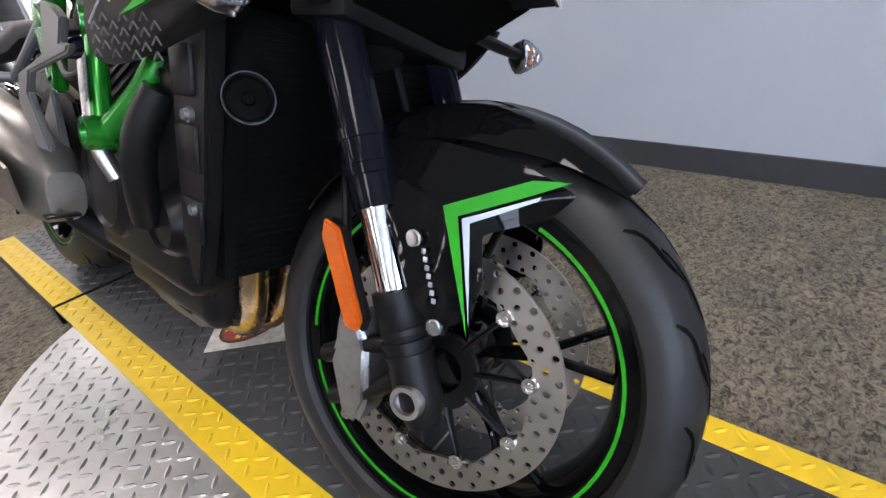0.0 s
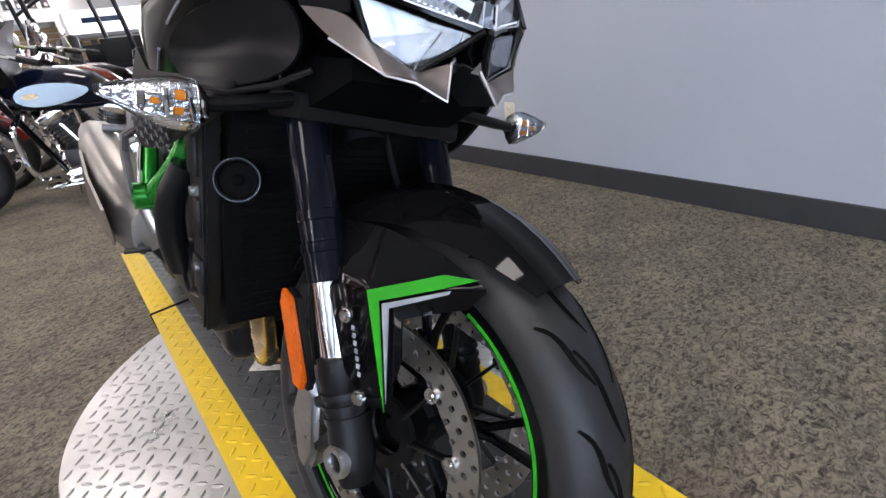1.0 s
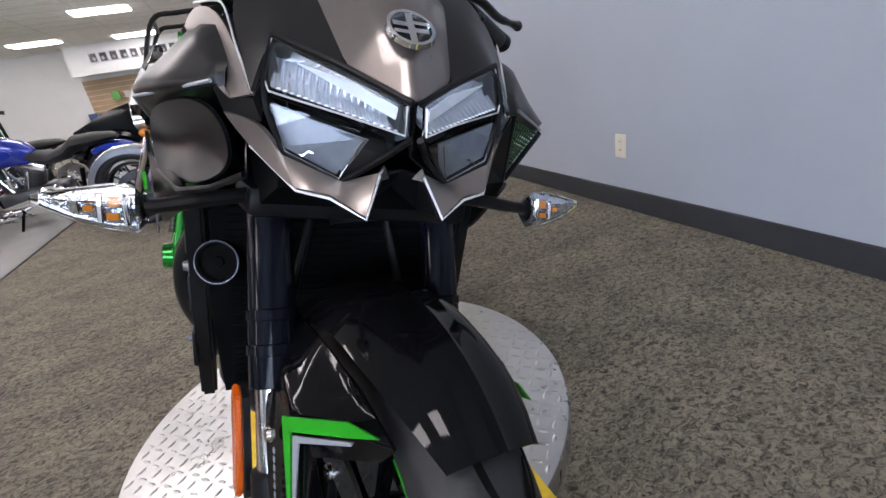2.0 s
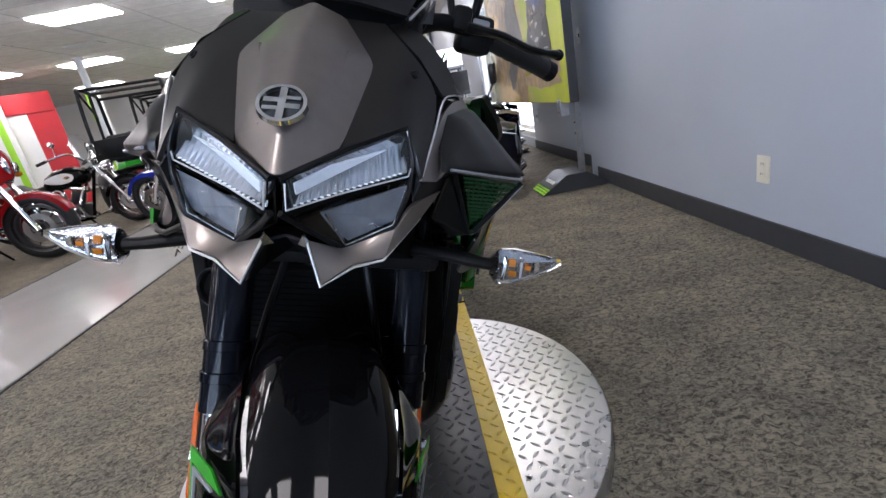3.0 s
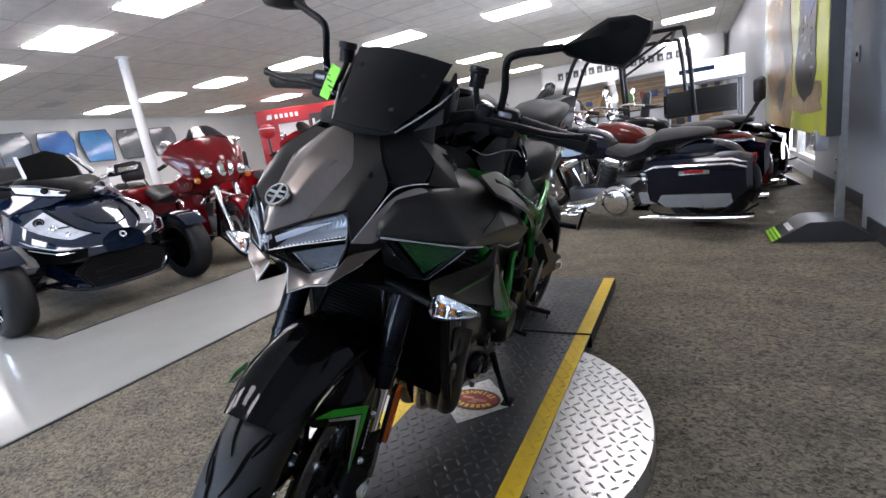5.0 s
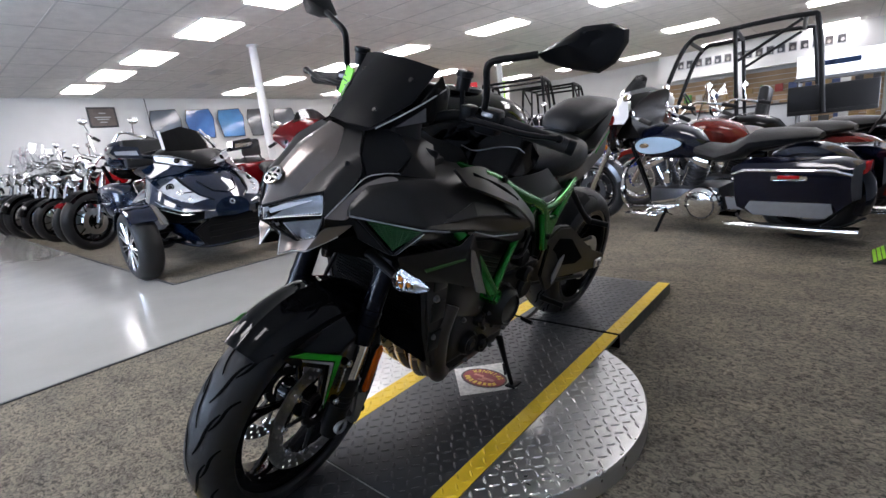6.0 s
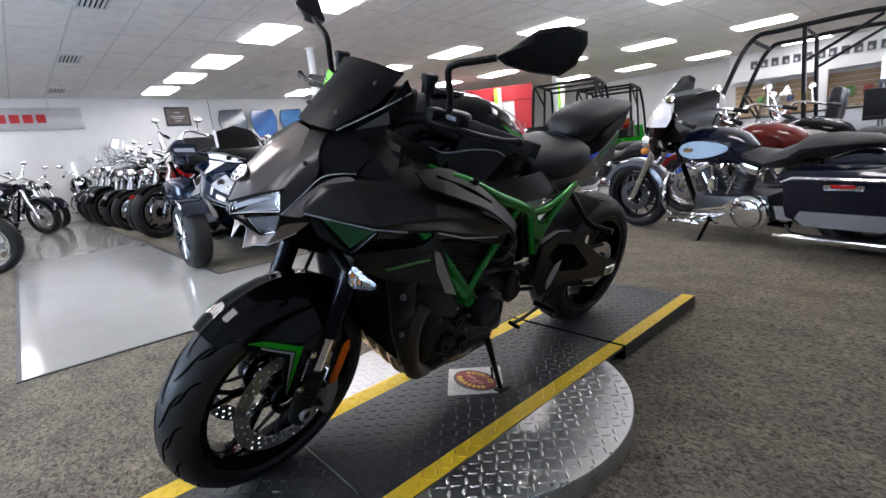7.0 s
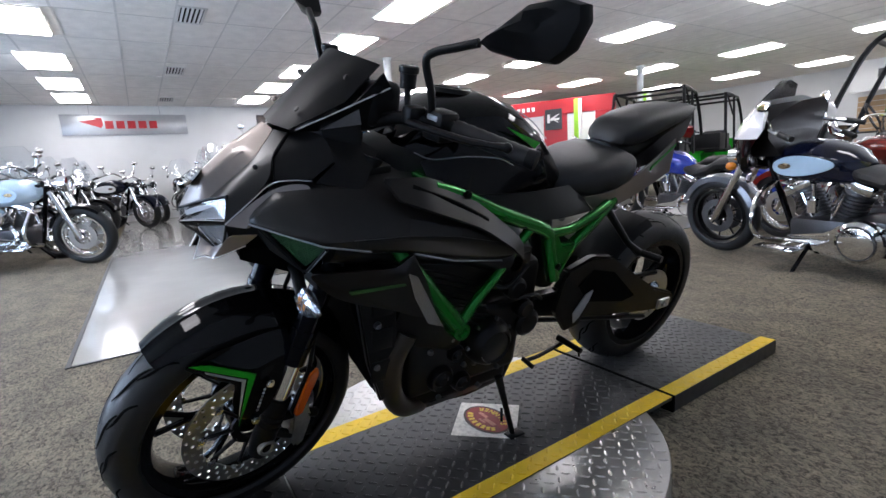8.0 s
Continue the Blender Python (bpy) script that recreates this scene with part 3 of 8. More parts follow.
def tread_bm(R, w, n, sweep, seed):
    """Thin dark grooves that lie on the crown of a tyre, in slanted pairs."""
    bm = bmesh.new()
    h = w / 2

    def surf(u, a):
        steps = ((0, 0), (0.2, 0.006), (0.5, 0.045), (0.76, 0.125), (0.93, 0.24))
        v = abs(u)
        for (u0, d0), (u1, d1) in zip(steps, steps[1:]):
            if v <= u1:
                break
        r = R - w * (d0 + (d1 - d0) * (v - u0) / (u1 - u0)) + 0.0012
        return Vector((u * h, r * math.cos(a), r * math.sin(a)))
    for k in range(n):
        for side in (1, -1):
            a0 = 2 * math.pi * (k + (0.5 if side < 0 else 0)) / n
            for c, (u0, u1, da, wd) in enumerate(((0.05, 0.56, sweep, 0.0036), (0.42, 0.86, sweep * 0.75, 0.0028))):
                pts = []
                for i in range(11):
                    t = i / 10
                    pts.append(((u0 + (u1 - u0) * (t + 0.10 * math.sin(2 * math.pi * t))) * side, a0 + c * sweep * 0.62 + da * t))
                prev = None
                for i, (u, a) in enumerate(pts):
                    (ua, aa), (ub, ab) = pts[max(0, i - 1)], pts[min(10, i + 1)]
                    d = Vector(((ub - ua) * h, (ab - aa) * R)).normalized()
                    ww = wd * (0.25 + 0.75 * math.sin(math.pi * (0.08 + 0.84 * i / 10)))
                    p, q = bm.verts.new(surf(u - d.y * ww / h, a + d.x * ww / R)), bm.verts.new(surf(u + d.y * ww / h, a - d.x * ww / R))
                    if prev:
                        bm.faces.new((prev[0], prev[1], q, p))
                    prev = (p, q)
    return bm


def disc_bm(r0, r1, thick, cells, at):
    """A brake disc drilled with staggered rows of round holes, its inner edge scalloped."""
    bm = bmesh.new()
    rows = 3
    xs = (at - thick / 2, at + thick / 2)

    def at_polar(side, i, k):
        a = 2 * math.pi * k / cells
        inner = r0 + (0.006 * (0.5 - 0.5 * math.cos(9 * a)) if i < 0.01 else 0)
        r = inner + (r1 - r0) * i / rows
        return bm.verts.new((xs[side], r * math.cos(a), r * math.sin(a)))
    for k in range(cells):
        for i in range(rows):
            hole = (k + i) % 2 == 0
            rims = []
            for side in (0, 1):
                edge = [at_polar(side, i + di, k + dk) for di, dk in ((0, 0), (0, 0.5), (0, 1), (0.5, 1), (1, 1), (1, 0.5), (1, 0), (0.5, 0))]
                if not hole:
                    bm.faces.new(edge)
                    continue
                ring = [at_polar(side, i + 0.5 - 0.33 * math.cos(w), k + 0.5 + 0.33 * math.sin(w)) for w in (2 * math.pi * (j - 1) / 8 for j in range(8))]
                for j in range(8):
                    bm.faces.new((edge[j], edge[(j + 1) % 8], ring[(j + 1) % 8], ring[j]))
                rims.append(ring)
            if hole:
                for j in range(8):
                    bm.faces.new((rims[0][j], rims[0][(j + 1) % 8], rims[1][(j + 1) % 8], rims[1][j]))
        for i in (0, rows):
            bm.faces.new([at_polar(0, i, k), at_polar(0, i, k + 1), at_polar(1, i, k + 1), at_polar(1, i, k)])
    bmesh.ops.remove_doubles(bm, verts=bm.verts[:], dist=0.00005)
    return bm


def rim_bm(R, w, hub):
    h = w / 2
    barrel = lathe([(-h, R), (-h, R - 0.022), (-h * 0.8, R - 0.027), (-h * 0.3, R - 0.032), (h * 0.3, R - 0.032), (h * 0.8, R - 0.027), (h, R - 0.022), (h, R), (h * 0.85, R - 0.005), (-h * 0.85, R - 0.005), (-h, R)], 72)
    bits = [barrel, lathe([(-0.05, 0), (-0.05, hub * 0.8), (-0.03, hub), (0.03, hub), (0.05, hub * 0.8), (0.05, 0)], 28)]
    return merge(*bits)


def spoke_bms(R, hub, spokes, spoke_w):
    bits = []
    for k in range(spokes):
        a = 2 * math.pi * k / spokes + 0.3
        for d in (-0.16, 0.16):
            p0 = Vector((0, hub * 0.8 * math.cos(a), hub * 0.8 * math.sin(a)))
            p1 = Vector((0, 0.55 * R * math.cos(a + d * 0.35), 0.55 * R * math.sin(a + d * 0.35)))
            p2 = Vector((0, (R - 0.026) * math.cos(a + d), (R - 0.026) * math.sin(a + d)))
            bits.append(tube([p0, p1, p2], [spoke_w, spoke_w * 0.8, spoke_w * 0.9], 8, flat=0.7))
    return bits


def bolt_bm(p, n, r=0.007, h=0.006):
    n = Vector(n).normalized()
    p = Vector(p)
    return merge(rod(p, p + n * h * 0.5, r * 1.25, seg=14), rod(p + n * h * 0.5, p + n * h, r, r * 0.85, seg=14))


FW = Matrix.Translation(FWC)
front_wheel = S("front_wheel", moved(rim_bm(0.222, 0.09, 0.042), FW), M_GLOSS, "gloss black cast front wheel with slim spokes")
for bm in spoke_bms(0.222, 0.042, 5, 0.0095):
    S("spoke", moved(bm, FW), M_GLOSS, "", front_wheel)
S("tyre", moved(tyre_bm(FR, 0.118, bead=0.2205), FW), M_RUBBER, "black grooved rubber tyre", front_wheel)
S("tread", moved(tread_bm(FR, 0.118, 16, 0.36, 1), FW), M_HOLE, "dark tread grooves", front_wheel)


def stripe_arc(r, x, a0, a1, wd):
    bm = bmesh.new()
    prev = None
    n = 40
    for i in range(n + 1):
        a = a0 + (a1 - a0) * i / n
        v = [bm.verts.new((x, rr * math.cos(a), rr * math.sin(a))) for rr in (r - wd / 2, r + wd / 2)]
        if prev:
            bm.faces.new((prev[0], prev[1], v[1], v[0]))
        prev = v
    bmesh.ops.recalc_face_normals(bm, faces=bm.faces)
    bmesh.ops.solidify(bm, geom=bm.faces[:], thickness=0.0012)
    return bm


for side in (1, -1):
    for a0, a1 in ((-1.0, 1.15), (1.35, 3.2), (3.45, 5.0)) if side > 0 else ():
        S("rim_stripe", moved(stripe_arc(0.2045, side * 0.0470, a0, a1, 0.0042), FW), M_LIME, "green rim stripe", front_wheel)
    rot = S("brake_disc", moved(disc_bm(0.110, 0.150, 0.005, 66, side * 0.066), FW), M_DISC, "drilled steel brake disc", front_wheel)
    arms = [lathe([(side * 0.058, 0.03), (side * 0.058, 0.05), (side * 0.066, 0.05), (side * 0.066, 0.03), (side * 0.058, 0.03)], 24)]
    for k in range(9):
        a = 2 * math.pi * k / 9 + 0.2
        S("carrier_arm", moved(tube([(side * 0.063, 0.045 * math.cos(a), 0.045 * math.sin(a)), (side * 0.064, 0.110 * math.cos(a), 0.110 * math.sin(a))], [0.007, 0.005], 8, flat=0.5), FW), M_FRAMEBLK, "", rot)
    S("disc_carrier", moved(merge(*arms), FW), M_FRAMEBLK, "black disc carrier", front_wheel)
    for k in range(9):
        a = 2 * math.pi * k / 9 + 0.2
        S("disc_bolt", moved(merge(lathe([(side * 0.070, 0), (side * 0.0725, 0.0045), (side * 0.0725, 0.009), (side * 0.0680, 0.010)], 16), lathe([(side * 0.0735, 0), (side * 0.0735, 0.0032), (side * 0.070, 0.0036)], 10)), Matrix.Translation(FWC + Vector((0, 0.112 * math.cos(a), 0.112 * math.sin(a))))), M_BOLT, "", front_wheel)


def fork(z, off=0.0):
    return -0.034 - 0.4 * (z - 0.283) + off


def fk(side, z, dy=0.0, dx=0.0):
    return Vector((side * (0.114 + dx), fork(z) + dy, z))


for side in (1, -1):
    leg = S("fork_leg", merge(tube([fk(side, 0.468), fk(side, 0.50), fk(side, 0.501), fk(side, 0.511), fk(side, 0.512), fk(side, 0.535), fk(side, 0.536), fk(side, 0.546), fk(side, 0.547), fk(side, 0.78)], [0.0265, 0.0265, 0.0285, 0.0285, 0.0265, 0.0265, 0.0280, 0.0280, 0.0255, 0.0255], 48)), M_FORK, "gloss black upside-down fork leg", angle=11)
    S("fork_slider", tube([fk(side, 0.36), fk(side, 0.47)], 0.0205, 48), M_CHROME, "polished fork slider", leg)
    S("fork_foot", merge(tube([fk(side, 0.245), fk(side, 0.27), fk(side, 0.30), fk(side, 0.345), fk(side, 0.35), fk(side, 0.384), fk(side, 0.386)], [0.020, 0.027, 0.026, 0.0245, 0.027, 0.027, 0.022], 24)), M_SATIN, "black cast axle clamp", leg)
    S("caliper_arm", tube([fk(side, 0.33), (side * 0.108, -0.125, 0.30), (side * 0.106, -0.165, 0.275)], [0.012, 0.010, 0.012], 12), M_SATIN, "", leg)
    S("caliper_arm", tube([fk(side, 0.30), (side * 0.108, -0.10, 0.245), (side * 0.106, -0.150, 0.225)], [0.013, 0.010, 0.012], 12), M_SATIN, "", leg)
    for z in (0.315, 0.328, 0.341):
        S("foot_rib", tube([fk(side, z), fk(side, z + 0.006)], 0.0275, 24), M_SATIN, "", leg)
    S("axle_cap", moved(merge(lathe([(side * 0.100, 0.0), (side * 0.139, 0.0), (side * 0.139, 0.012), (side * 0.1435, 0.013), (side * 0.1435, 0.018), (side * 0.138, 0.0195), (side * 0.100, 0.0195)], 28)), Matrix.Translation((0, fork(0.276), 0.276))), M_ALU, "machined hollow axle end", leg)
    # radial brake caliper behind the leg
    cal = S("brake_caliper", merge(plate([(-0.128, 0.215), (-0.105, 0.205), (-0.092, 0.24), (-0.098, 0.31), (-0.118, 0.345), (-0.138, 0.335), (-0.15, 0.28)], 0.056, at=side * 0.096, bevel=0.007),
                                   moved(lathe([(side * 0.108, 0), (side * 0.118, 0.017), (side * 0.104, 0.019)], 20), Matrix.Translation((0, -0.119, 0.305))), moved(lathe([(side * 0.108, 0), (side * 0.118, 0.017), (side * 0.104, 0.019)], 20), Matrix.Translation((0, -0.121, 0.253)))), M_ALU, "silver radial brake caliper", leg)
    for p in ((side * 0.112, -0.137, 0.337), (side * 0.112, -0.124, 0.212)):
        S("caliper_bolt", bolt_bm(p, (side, 0, 0), 0.006), M_BOLT, "", cal)
    for k in range(5):
        S("maker_mark", box(side * 0.1135, -0.112 - 0.002 * k, 0.248 + 0.014 * k, 0.0015, 0.006, 0.009), M_HOLE, "dark lettering bar", cal)
    S("brake_hose", tube(smooth_path([(side * 0.095, -0.14, 0.34), (side * 0.10, -0.155, 0.42), (side * 0.075, -0.19, 0.55), (side * 0.05, -0.22, 0.66), (side * 0.04, -0.25, 0.80)]), 0.0055, 8), M_SATIN, "black brake hose")
    # amber reflector on the leg
    refl = [(-0.150, 0.452), (-0.132, 0.444), (-0.092, 0.352), (-0.096, 0.338), (-0.112, 0.341), (-0.152, 0.432)]
    S("side_reflector", moved(plate(refl, 0.008, at=side * 0.146, bevel=0.002), Matrix.Identity(4)), M_ORANGE, "orange reflector", leg)
    S("reflector_bracket", plate([(u + 0.004, v) for u, v in refl], 0.008, at=side * 0.138), M_SATIN, "", leg)

# front mudguard: arch with side blades
rings = []
for i in range(17):
    a = radians(-52 + i * (52 + 35) / 16)
    t = i / 16
    rr = 0.300 + 0.012 * math.sin(math.pi * t)
    wid = 0.082 - 0.018 * t ** 2 - 0.014 * max(0, (t - 0.75) / 0.25) ** 2
    ring = []
    for k in range(13):
        u = -1 + k / 6
        drop = (0.012 * u * u + 0.032 * abs(u) ** 5) * (1 - 0.65 * max(0, (t - 0.7) / 0.3))
        r = rr - drop + (0.004 if abs(u) < 0.1 else 0)
        ring.append((u * wid, FWC.y + r * math.sin(a), FWC.z + r * math.cos(a)))
    rings.append(ring)
bm = loft(rings, close=False)
bmesh.ops.recalc_face_normals(bm, faces=bm.faces)
bmesh.ops.solidify(bm, geom=bm.faces[:], thickness=0.003)
guard = S("front_mudguard", bm, M_GLOSS, "gloss black front mudguard")
for side in (1, -1):
    s = side
    blade = ([(s * 0.083, -0.165, 0.535), (s * 0.085, -0.06, 0.545), (s * 0.079, 0.03, 0.535), (s * 0.070, 0.088, 0.512), (s * 0.119, -0.030, 0.488), (s * 0.1205, -0.018, 0.43), (s * 0.114, 0.017, 0.370),
              (s * 0.124, -0.018, 0.362), (s * 0.128, -0.045, 0.385), (s * 0.128, -0.085, 0.46), (s * 0.112, -0.115, 0.50), (s * 0.106, -0.040, 0.508), (s * 0.070, 0.066, 0.486), (s * 0.108, 0.012, 0.462), (s * 0.112, 0.022, 0.420)],
             [(0, 1, 11, 4, 10), (1, 2, 3, 4, 11), (4, 5, 8, 9, 10), (5, 6, 7, 8), (4, 3, 12, 13), (4, 13, 14, 6, 5)])
    panel("mudguard_blade", blade, 0.004, M_GLOSS, "gloss black mudguard side blade", guard, crease=0.55, steered=True)
    # green angular stripe with a grey line inside it
    e = s * 0.004
    g1 = (pts_of(s, (0.1300, -0.0235, 0.4865), (0.0985, 0.0505, 0.5215), (0.0850, 0.0841, 0.5240), (0.0980, 0.0545, 0.5085), (0.1255, -0.0085, 0.4785), (0.1240, 0.0180, 0.3600)),
          [(0, 1, 2, 3, 4), (0, 4, 5)])
    S("green_stripe", shell(g1, 0.002), M_LIME, "bright green stripe", guard)
    g2 = (pts_of(s, (0.1245, -0.0045, 0.4765), (0.0962, 0.0605, 0.5075), (0.0966, 0.0590, 0.5032), (0.1213, 0.0030, 0.4733), (0.1232, 0.0185, 0.3700)), [(0, 1, 2, 3), (0, 3, 4)])
    S("grey_stripe", shell(g2, 0.002), M_SILVERD, "grey stripe", guard)
    for p in ((s * 0.1285, -0.050, 0.449), (s * 0.1285, -0.015, 0.364)):
        S("mudguard_bolt", bolt_bm(p, (s, 0, 0), 0.007, 0.008), M_BOLT, "", guard)
    for k, z in enumerate((0.438, 0.430, 0.422, 0.414, 0.406, 0.398, 0.390)):
        S("lettering_bar", box(s * 0.1300, -0.038 + 0.0030 * k, z, 0.001, 0.005, 0.0055, 0.0004), M_SILVERD, "small grey lettering bar", guard)

# steering yokes, bars, controls
S("lower_yoke", merge(box(0, fork(0.66) + 0.0, 0.665, 0.29, 0.075, 0.035, 0.01), tube([(0, fork(0.60) - 0.04, 0.63), (0, fork(0.9) - 0.04, 0.90)], 0.03, 16)), M_SATIN, "black lower fork yoke")
S("upper_yoke", box(0, -0.275, 0.88, 0.28, 0.085, 0.025, 0.008), M_SATIN, "black upper fork yoke")
for side in (1, -1):
    S("fork_cap", tube([fk(side, 0.78), fk(side, 0.905)], 0.024, 20), M_FRAMEBLK, "black anodised fork cap")
bar = S("handlebar", merge(tube(smooth_path([(-0.375, -0.435, 0.965), (-0.25, -0.385, 0.985), (-0.14, -0.325, 0.985), (-0.07, -0.290, 0.955), (0, -0.285, 0.95), (0.07, -0.290, 0.955), (0.14, -0.325, 0.985), (0.25, -0.385, 0.985), (0.375, -0.435, 0.965)]), 0.0125, 14),
                           box(0, -0.285, 0.93, 0.09, 0.05, 0.05, 0.008)), M_SATIN, "black tapered handlebar")
for side in (1, -1):
    s = side
    gp = [Vector((s * 0.235, -0.381, 0.985)), Vector((s * 0.372, -0.434, 0.965))]
    ribs = []
    for k in range(15):
        t = k / 14
        p = gp[0].lerp(gp[1], t)
        ribs.append(p)
    S("grip", tube(ribs, [0.0165 + (0.0012 if k % 2 else 0) for k in range(15)], 16), M_RUBBER, "black rubber grip", bar)
    S("bar_end", tube([gp[1], gp[1].lerp(gp[0], -0.12)], [0.0175, 0.0185], 16), M_SATIN, "black bar end weight", bar)
    S("switchgear", merge(box(s * 0.205, -0.372, 0.984, 0.055, 0.05, 0.058, 0.010), box(s * 0.168, -0.335, 0.996, 0.030, 0.042, 0.036, 0.008)), M_SATIN, "black switch housing", bar)
    S("switch_button", box(s * 0.207, -0.347, 1.000, 0.028, 0.006, 0.010, 0.003), M_SILVERD, "grey switch button", bar)
    lev = tube(smooth_path([(s * 0.175, -0.320, 0.985), (s * 0.235, -0.325, 0.985), (s * 0.30, -0.355, 0.98), (s * 0.365, -0.378, 0.985)]), [0.010] * 3 + [0.0085] * 12 + [0.007] * 2 + [0.009, 0.009][:2], 10, flat=0.8)
    S("lever", merge(lev, ball((s * 0.367, -0.379, 0.985), 0.0095, 0.0095, 0.0095)), M_FRAMEBLK, "black hand lever", bar)
    # fluid reservoir
    S("reservoir", merge(moved(lathe([(-0.018, 0), (-0.018, 0.015), (0.008, 0.016), (0.010, 0.019), (0.020, 0.019), (0.022, 0.015), (0.022, 0)], 20, "z"), Matrix.Translation((s * 0.142, -0.335, 1.058))), tube([(s * 0.142, -0.335, 1.04), (s * 0.155, -0.33, 0.995)], 0.006, 8)), M_SATIN, "black fluid reservoir", bar)
    # mirror
    stalk = smooth_path([(s * 0.195, -0.355, 1.005), (s * 0.197, -0.345, 1.045), (s * 0.193, -0.330, 1.095), (s * 0.210, -0.333, 1.112), (s * 0.245, -0.345, 1.124), (s * 0.285, -0.36, 1.138)])
    mir = S("mirror", tube(stalk, 0.0075, 12), M_SATIN, "black mirror on a bent stalk")
    house = []
    outline = [(0.276, 1.136), (0.310, 1.166), (0.350, 1.203), (0.398, 1.217), (0.430, 1.212), (0.436, 1.190), (0.424, 1.148), (0.400, 1.124), (0.345, 1.121), (0.295, 1.126)]
    cx, cz = 0.36, 1.172
    for d, k in ((-0.012, 0.98), (0.0, 1.0), (0.016, 0.92), (0.030, 0.62), (0.036, 0.2)):
        house.append([(s * (cx + (x - cx) * k), -0.385 - 0.30 * (x - 0.3) + d, cz + (z - cz) * k) for x, z in outline])
    S("mirror_shell", loft(house), M_SATIN, "black faceted mirror shell", mir)
    S("mirror_glass", loft([[(s * (cx + (x - cx) * k), -0.385 - 0.30 * (x - 0.3) - 0.0135 - d, cz + (z - cz) * k) for x, z in outline] for k, d in ((0.93, 0.0), (0.92, 0.002))]), M_REFL, "mirror glass", mir)
S("warning_tag", moved(box(0, 0, 0, 0.022, 0.004, 0.072), Matrix.Translation((0.160, -0.306, 0.997)) @ pose(0, 0, 0, 0, -20, 0)), mat("lime_tag", (0.25, 0.80, 0.03), 0.5, grain=(60, 0.9)), "lime green paper tag")
for k in range(5):
    S("tag_print", moved(box(0, 0, 0, 0.012, 0.001, 0.0025), Matrix.Translation((0.1523 + 0.0044 * k, -0.3035, 0.976 + k * 0.012)) @ pose(0, 0, 0, 0, -20, 0)), M_DECK, "dark print bar")

# flyscreen with dash behind it
scr = ([(0, -0.125, 0.952), (0.055, -0.140, 0.952), (0.086, -0.235, 1.004), (0.098, -0.300, 1.074), (0.05, -0.285, 1.082), (0, -0.280, 1.083), (-0.05, -0.285, 1.080), (-0.098, -0.300, 1.074), (-0.086, -0.235, 1.004), (-0.055, -0.140, 0.952), (0, -0.200, 1.030), (0.06, -0.212, 1.018), (-0.06, -0.212, 1.018)],
       [(0, 1, 11, 10), (1, 2, 11), (2, 3, 4, 11), (4, 5, 10, 11), (5, 6, 12, 10), (6, 7, 8, 12), (8, 9, 12), (9, 0, 10, 12)])
screen = S("flyscreen", shell(scr, 0.004), M_SATIN, "black flyscreen over the dash")
for p in ((0.045, -0.160, 0.985), (-0.045, -0.160, 0.985), (0.062, -0.250, 1.045), (-0.062, -0.250, 1.045)):
    S("screen_bolt", bolt_bm(p, (0, 0.75, 0.6), 0.0045, 0.002), M_FRAMEBLK, "", screen)
for s in (1, -1):
    S("screen_side", shell(([(s * 0.058, -0.150, 0.948), (s * 0.100, -0.240, 0.998), (s * 0.107, -0.305, 1.060), (s * 0.112, -0.330, 1.02), (s * 0.10, -0.30, 0.955), (s * 0.06, -0.21, 0.945)], [(0, 1, 4, 5), (1, 2, 3, 4)]), 0.004), M_SATIN, "black screen side cover", screen)
# highlight on the screen's lower edge drawn as a thin pale tube
for s in (1, -1):
    S("screen_edge", tube(pts_of(s, (0.060, -0.150, 0.951), (0.082, -0.195, 0.976), (0.103, -0.245, 1.004), (0.111, -0.318, 1.034)), 0.0016, 6), M_BRIGHT, "highlight line on the lower screen edge", screen)
    S("screen_wing", shell((pts_of(s, (0.082, -0.188, 0.955), (0.109, -0.252, 0.996), (0.110, -0.258, 0.968)), [(0, 1, 2)]), 0.003), M_CASTG, "grey wing under the screen", screen)
    S("dash_cheek", body_round(s * 0.085, -0.315, 1.0, 0.05, 0.075, 0.085), M_SATIN, "black rounded dash side", screen)
S("dash", box(0, -0.285, 1.005, 0.15, 0.03, 0.09, 0.008), M_SATIN, "black instrument dash")
S("dash_display", moved(box(0, -0.302, 1.005, 0.125, 0.003, 0.07), Matrix.Identity(4)), M_GLOSS, "dark glass dash display")

# nose: centre hood, side hoods, lamps, chin
H_TOP, H_TIP = (0, -0.128, 0.944), (0, 0.033, 0.789)
hood = ([H_TOP, (0.030, -0.142, 0.934), (0.066, -0.096, 0.887), (0.044, -0.011, 0.809), H_TIP, (-0.044, -0.011, 0.809), (-0.066, -0.096, 0.887), (-0.030, -0.142, 0.934),
         (0, -0.060, 0.899), (0, 0.001, 0.842), (0.030, -0.072, 0.897), (0.024, -0.008, 0.842), (-0.030, -0.072, 0.897), (-0.024, -0.008, 0.842)],
        [(0, 1, 10, 8), (8, 10, 11, 9), (1, 2, 10), (10, 2, 3, 11), (11, 3, 4, 9), (0, 8, 12, 7), (8, 9, 13, 12), (7, 12, 6), (12, 13, 5, 6), (13, 9, 4, 5)])
nose = panel("nose_cowl", hood, 0.004, M_BRONZE, "graphite metallic nose cowl", crease=0.5)
for s in (1, -1):
    B("hood_ridge", shell((pts_of(s, (0.034, -0.083, 0.8955), (0.050, -0.088, 0.8910), (0.0215, 0.002, 0.8275), (0.0425, -0.080, 0.8985)), [(0, 3, 2), (3, 1, 2), (0, 1, 3)]), 0.001), M_BRONZE, "raised hood ridge", nose, angle=10)
